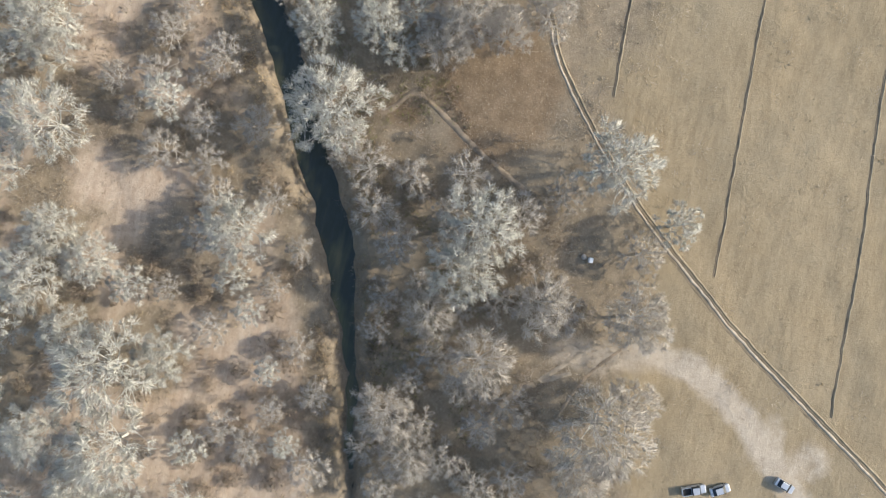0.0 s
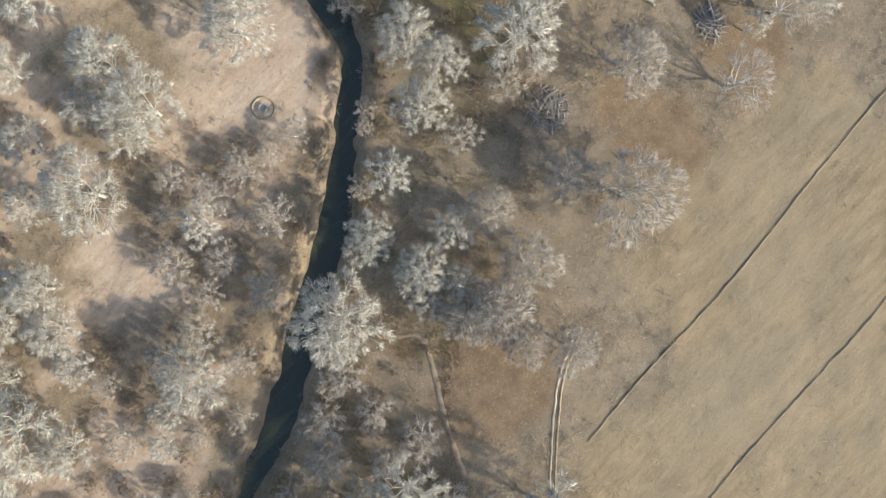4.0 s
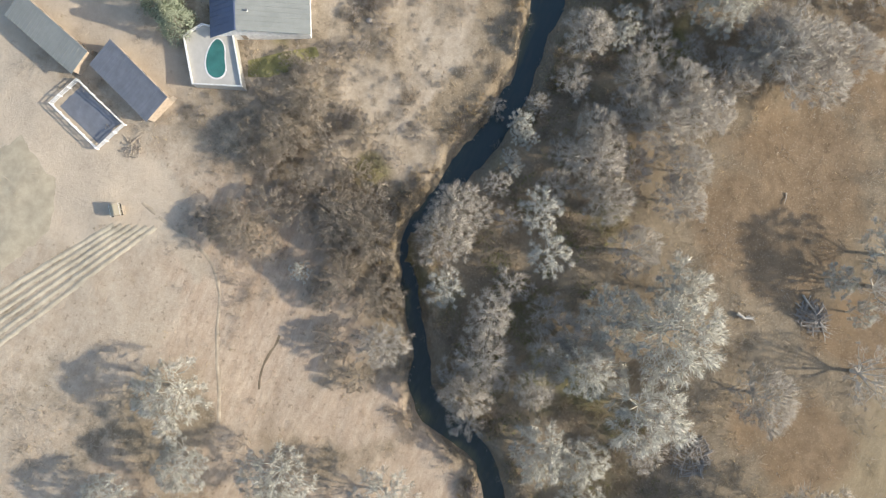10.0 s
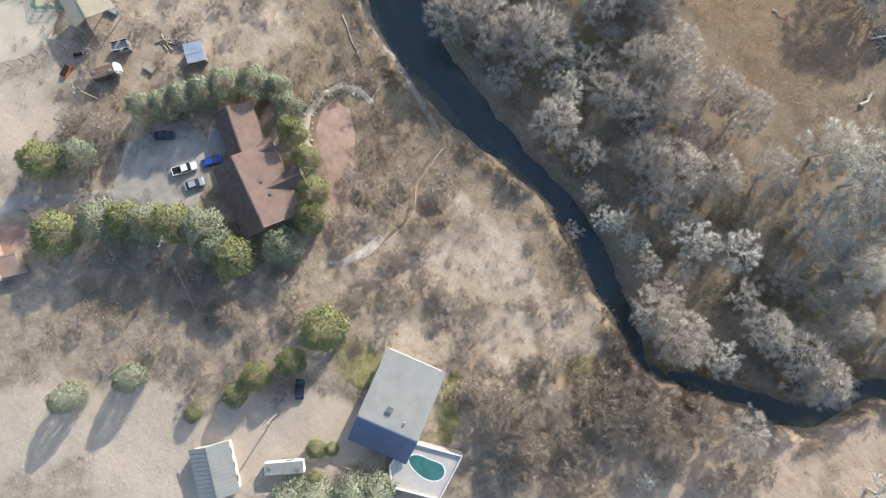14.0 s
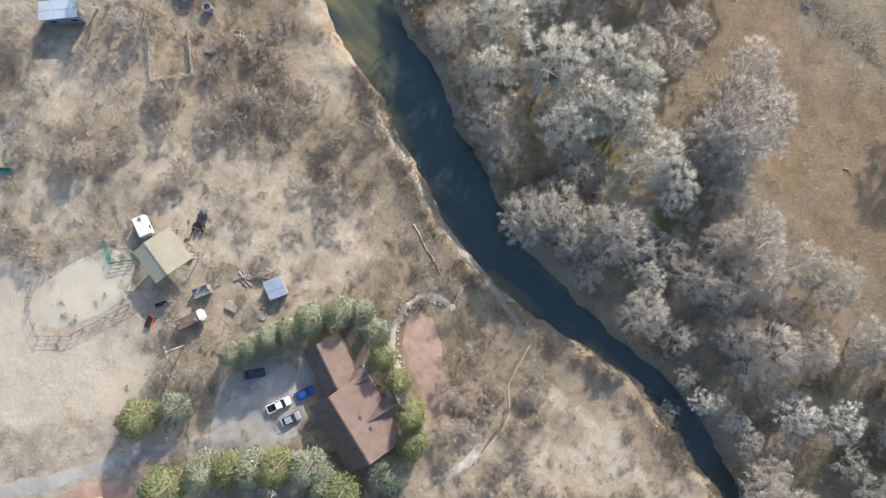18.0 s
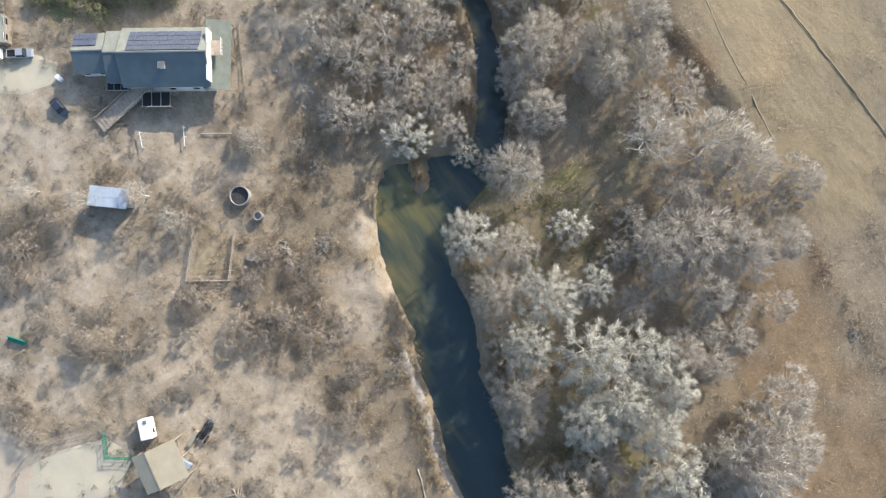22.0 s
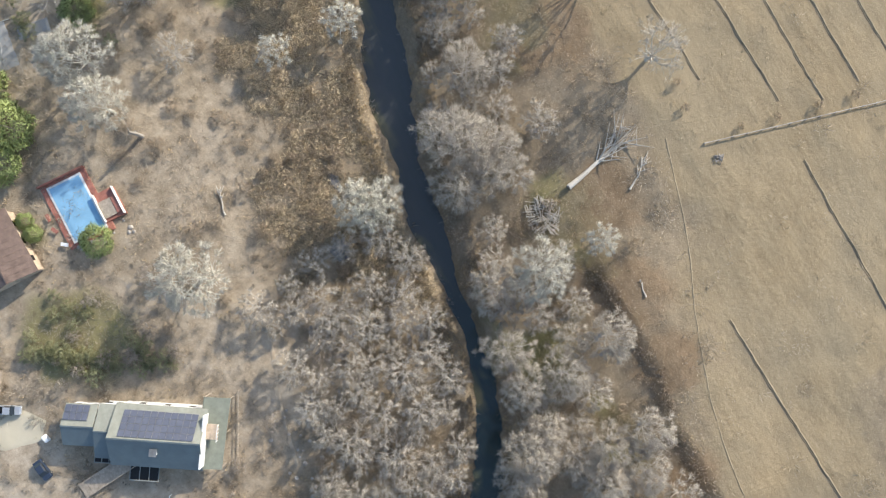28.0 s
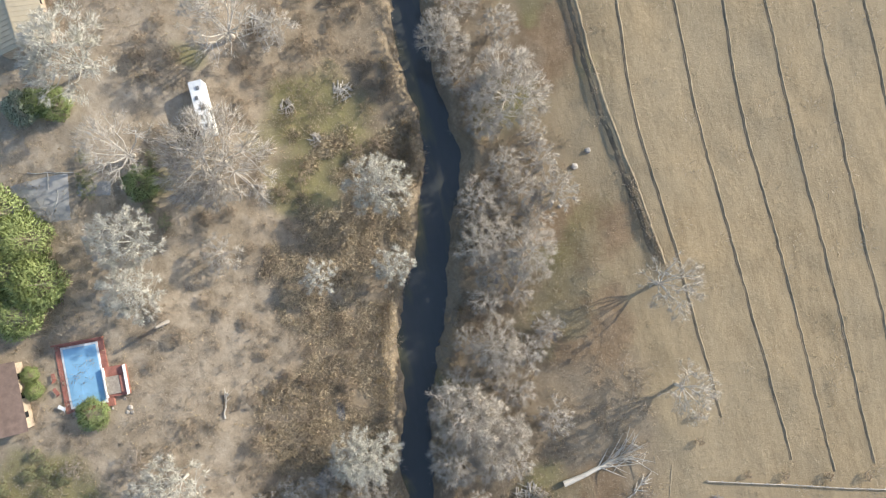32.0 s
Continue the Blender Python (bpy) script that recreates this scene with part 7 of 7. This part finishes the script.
bench = thing("bench", -264.0, -128.2, 35, "dark green plastic garden bench", "bench")
part("seat", box_bm(3.6, 0.9, 0.1, (0, -0.1, 0.5)), MAT["teal"], bench)
part("backrest", box_bm(3.6, 0.1, 0.55, (0, 0.32, 0.85)), MAT["teal"], bench)
for sx in (-1.6, 0, 1.6):
    part("leg", box_bm(0.1, 0.5, 0.6, (sx, 0, 0.25)), MAT["teal"], bench)
for nm, x, y, ang, sx, sy, sz, m, lab in (
        ("feed_tub", -223.1, -131.9, 20, 1.3, 2.6, 0.6, "orange", "bright orange plastic feed tub"),
        ("blue_barrel_row", -226.2, -117.3, 20, 2.6, 1.0, 0.9, "roof_blue", "pale blue plastic drums beside the barn"),
        ("cart", -213.1, -119.4, 15, 2.4, 1.8, 0.7, "wood", "small wooden hay cart"),
        ("trough", -223.5, -127.5, 60, 3.0, 0.8, 0.6, "steel", "long steel water trough"),
        ("hay_bale", -229.0, -113.5, -70, 3.4, 0.9, 0.8, "roof_tan", "row of hay bales against the barn"),
        ("crate", -250.2, -84.2, 40, 2.2, 1.2, 0.8, "wood", "weathered timber crate by the garden"),
        ("white_bin", -299.5, -92.2, 10, 1.4, 0.8, 0.8, "white", "white plastic bin beside the drive"),
        ("utility_box", -6.7, 34.8, 0, 1.0, 0.8, 0.9, "white", "white box beside the eroded ditch")):
    r = thing(nm, x, y, ang, lab, nm.replace("_", " "))
    part("body", box_bm(sx, sy, sz, (0, 0, sz / 2), 0.06), MAT[m], r)
    part("rim", box_bm(sx * 0.9, sy * 0.88, 0.06, (0, 0, sz + 0.02), 0.02), MAT["rubber" if m in ("orange", "steel") else m], r)


# ---- evergreens ----
def evergreen_meshes(seed, R, H, n, material, cone):
    rng = np.random.default_rng(seed)
    m = n
    f = rng.uniform(0.0, 1.0, m)
    lump = 0.78 + 0.22 * np.sin(rng.integers(2, 5) * rng.uniform(0, 6.28, m)) * rng.uniform(0, 1, m)
    az = rng.uniform(0, 2 * np.pi, m)
    if cone:
        z = H * (0.06 + 0.94 * f)
        rad = R * (1 - f) ** 0.75 * (0.55 + 0.45 * np.sqrt(rng.uniform(0, 1, m)))
    else:
        z = H * (0.05 + 0.95 * f)
        rad = R * np.sqrt(np.clip(1 - (2 * f - 0.75) ** 2 / 1.6, 0.02, 1)) * (0.5 + 0.5 * np.sqrt(rng.uniform(0, 1, m)))
    wob = 1 + 0.22 * np.sin(3 * az + seed) * np.cos(5 * f + az * 2 + seed)
    c = np.stack([np.cos(az) * rad * wob, np.sin(az) * rad * wob, z], 1)
    c, az = np.repeat(c, 3, axis=0) + rng.normal(size=(3 * m, 3)) * 0.16, np.repeat(az, 3)
    round_up = np.stack([np.cos(az), np.sin(az), np.clip(2.2 * c[:, 2] / H - 0.5, -0.2, 1.6)], 1)
    out = round_up + np.array([0, 0, 0.3]) + rng.normal(size=c.shape) * 0.6
    out /= np.linalg.norm(out, axis=1, keepdims=True)
    tip = c + out * rng.uniform(0.2, 0.5, (3 * m, 1)) * (R / 3.5) ** 0.5
    crown = tris_mesh("crown", spikes(c, tip, rng.uniform(0.09, 0.19, 3 * m), rng), material, round_up + rng.normal(size=c.shape) * 0.42)
    trunk = tube_mesh("trunk", [(Vector((0, 0, -0.4)), Vector((0, 0, H * 0.75)), 0.2, 0.06, 6)], MAT["wood"])
    return trunk, crown


EVER = {"j": [evergreen_meshes(200 + k, 3.5, 6.5, 2400, MAT["juniper"], False) for k in range(3)],
        "g": [evergreen_meshes(260 + k, 3.5, 6.5, 2600, MAT["cypress"], False) for k in range(3)],
        "b": [evergreen_meshes(220 + k, 3.5, 6.5, 2200, MAT["blue_conifer"], False) for k in range(3)],
        "c": [evergreen_meshes(240 + k, 3.6, 10.0, 2600, MAT["blue_conifer"], True) for k in range(3)]}
EVER_H = {"j": 6.5, "g": 6.5, "b": 6.5, "c": 10.0}
EVER_LABEL = {"g": "dense rich green evergreen tree", "j": "dense yellow-green evergreen shrub tree", "b": "grey-green conifer with dense foliage", "c": "tall grey-green conifer in a row"}


def evergreen(kind, spots):
    for k, (x, y, r, h) in enumerate(spots):
        trunk, crown = EVER[kind][k % 3]
        root = new("conifer" if kind != "j" else "juniper")
        root.matrix_basis = pose(x, y, gz(x, y), 0, 0, 77 * k) @ Matrix.Diagonal((r / 3.5, r / 3.5, h / EVER_H[kind], 1))
        for nm, me in (("trunk", trunk), ("crown", crown)):
            ob = new(nm, me)
            ob.parent = root
        tagged(root, EVER_LABEL[kind], "tree", "evergreens by the houses")


evergreen("b", [(-195.3, -144.8, 3.7, 9), (-189.2, -138.6, 3.6, 9), (-181.3, -131.8, 4.0, 9), (-208.1, -140.5, 3.0, 5.5), (-196, -106, 3.0, 9), (-199.6, -110.5, 3.0, 9), (-201, -114.6, 3.0, 9), (-206.4, -125, 2.5, 8), (-204, -121.5, 2.6, 8), (-202.6, -118, 2.8, 9), (-193, -103.4, 2.6, 7), (-188.6, -104.6, 2.9, 8), (-168.9, -123.5, 3.8, 7), (-177.4, -132.8, 3.4, 8), (-174.9, -172.2, 2.7, 8), (-169.8, -161, 2.7, 8), (-384, -63.5, 3.2, 4)])
evergreen("j", [(-211.5, -145.6, 3.5, 8), (-199.3, -152.8, 4.2, 8), (-192.4, -141.5, 3.4, 8.5), (-186, -135.6, 3.6, 9), (-173.3, -131.6, 4.0, 8), (-173.0, -111.8, 2.9, 10), (-169.8, -115.6, 3.1, 9), (-184.4, -107.2, 2.6, 9.5), (-178.8, -108.6, 2.4, 9), (-204.5, -178.7, 2.6, 4), (-154, -148.8, 2.3, 6), (-154.2, -143.5, 2.7, 7), (-151.6, -136.8, 2.7, 7), (-151.9, -128.1, 4.3, 9), (-156.9, -157.8, 1.7, 3), (-132.1, -149.1, 1.3, 2.6), (-135.9, -145.1, 1.9, 2.4), (-133.8, -143, 1.4, 2.0)])
evergreen("g", [(-360.2, -68.5, 4.6, 9), (-351.5, -67.6, 4.6, 9), (-347.3, -72.8, 4.2, 8), (-355, -72.5, 4.4, 9), (-366, -72, 4.4, 8), (-333, -74.6, 1.6, 2.5), (-336, -74.8, 1.6, 2.5), (-326.2, -65.6, 3.0, 2.8), (-383.2, -58, 3.0, 3.5), (-384, -61, 2.6, 3.5), (-365.4, -46.5, 3.2, 2.0)])
evergreen("c", [(-132, -154.6, 4.0, 11), (-129.3, -151.1, 4.2, 11), (-125.1, -144.8, 4.0, 11), (-122.5, -141.0, 3.8, 10)])
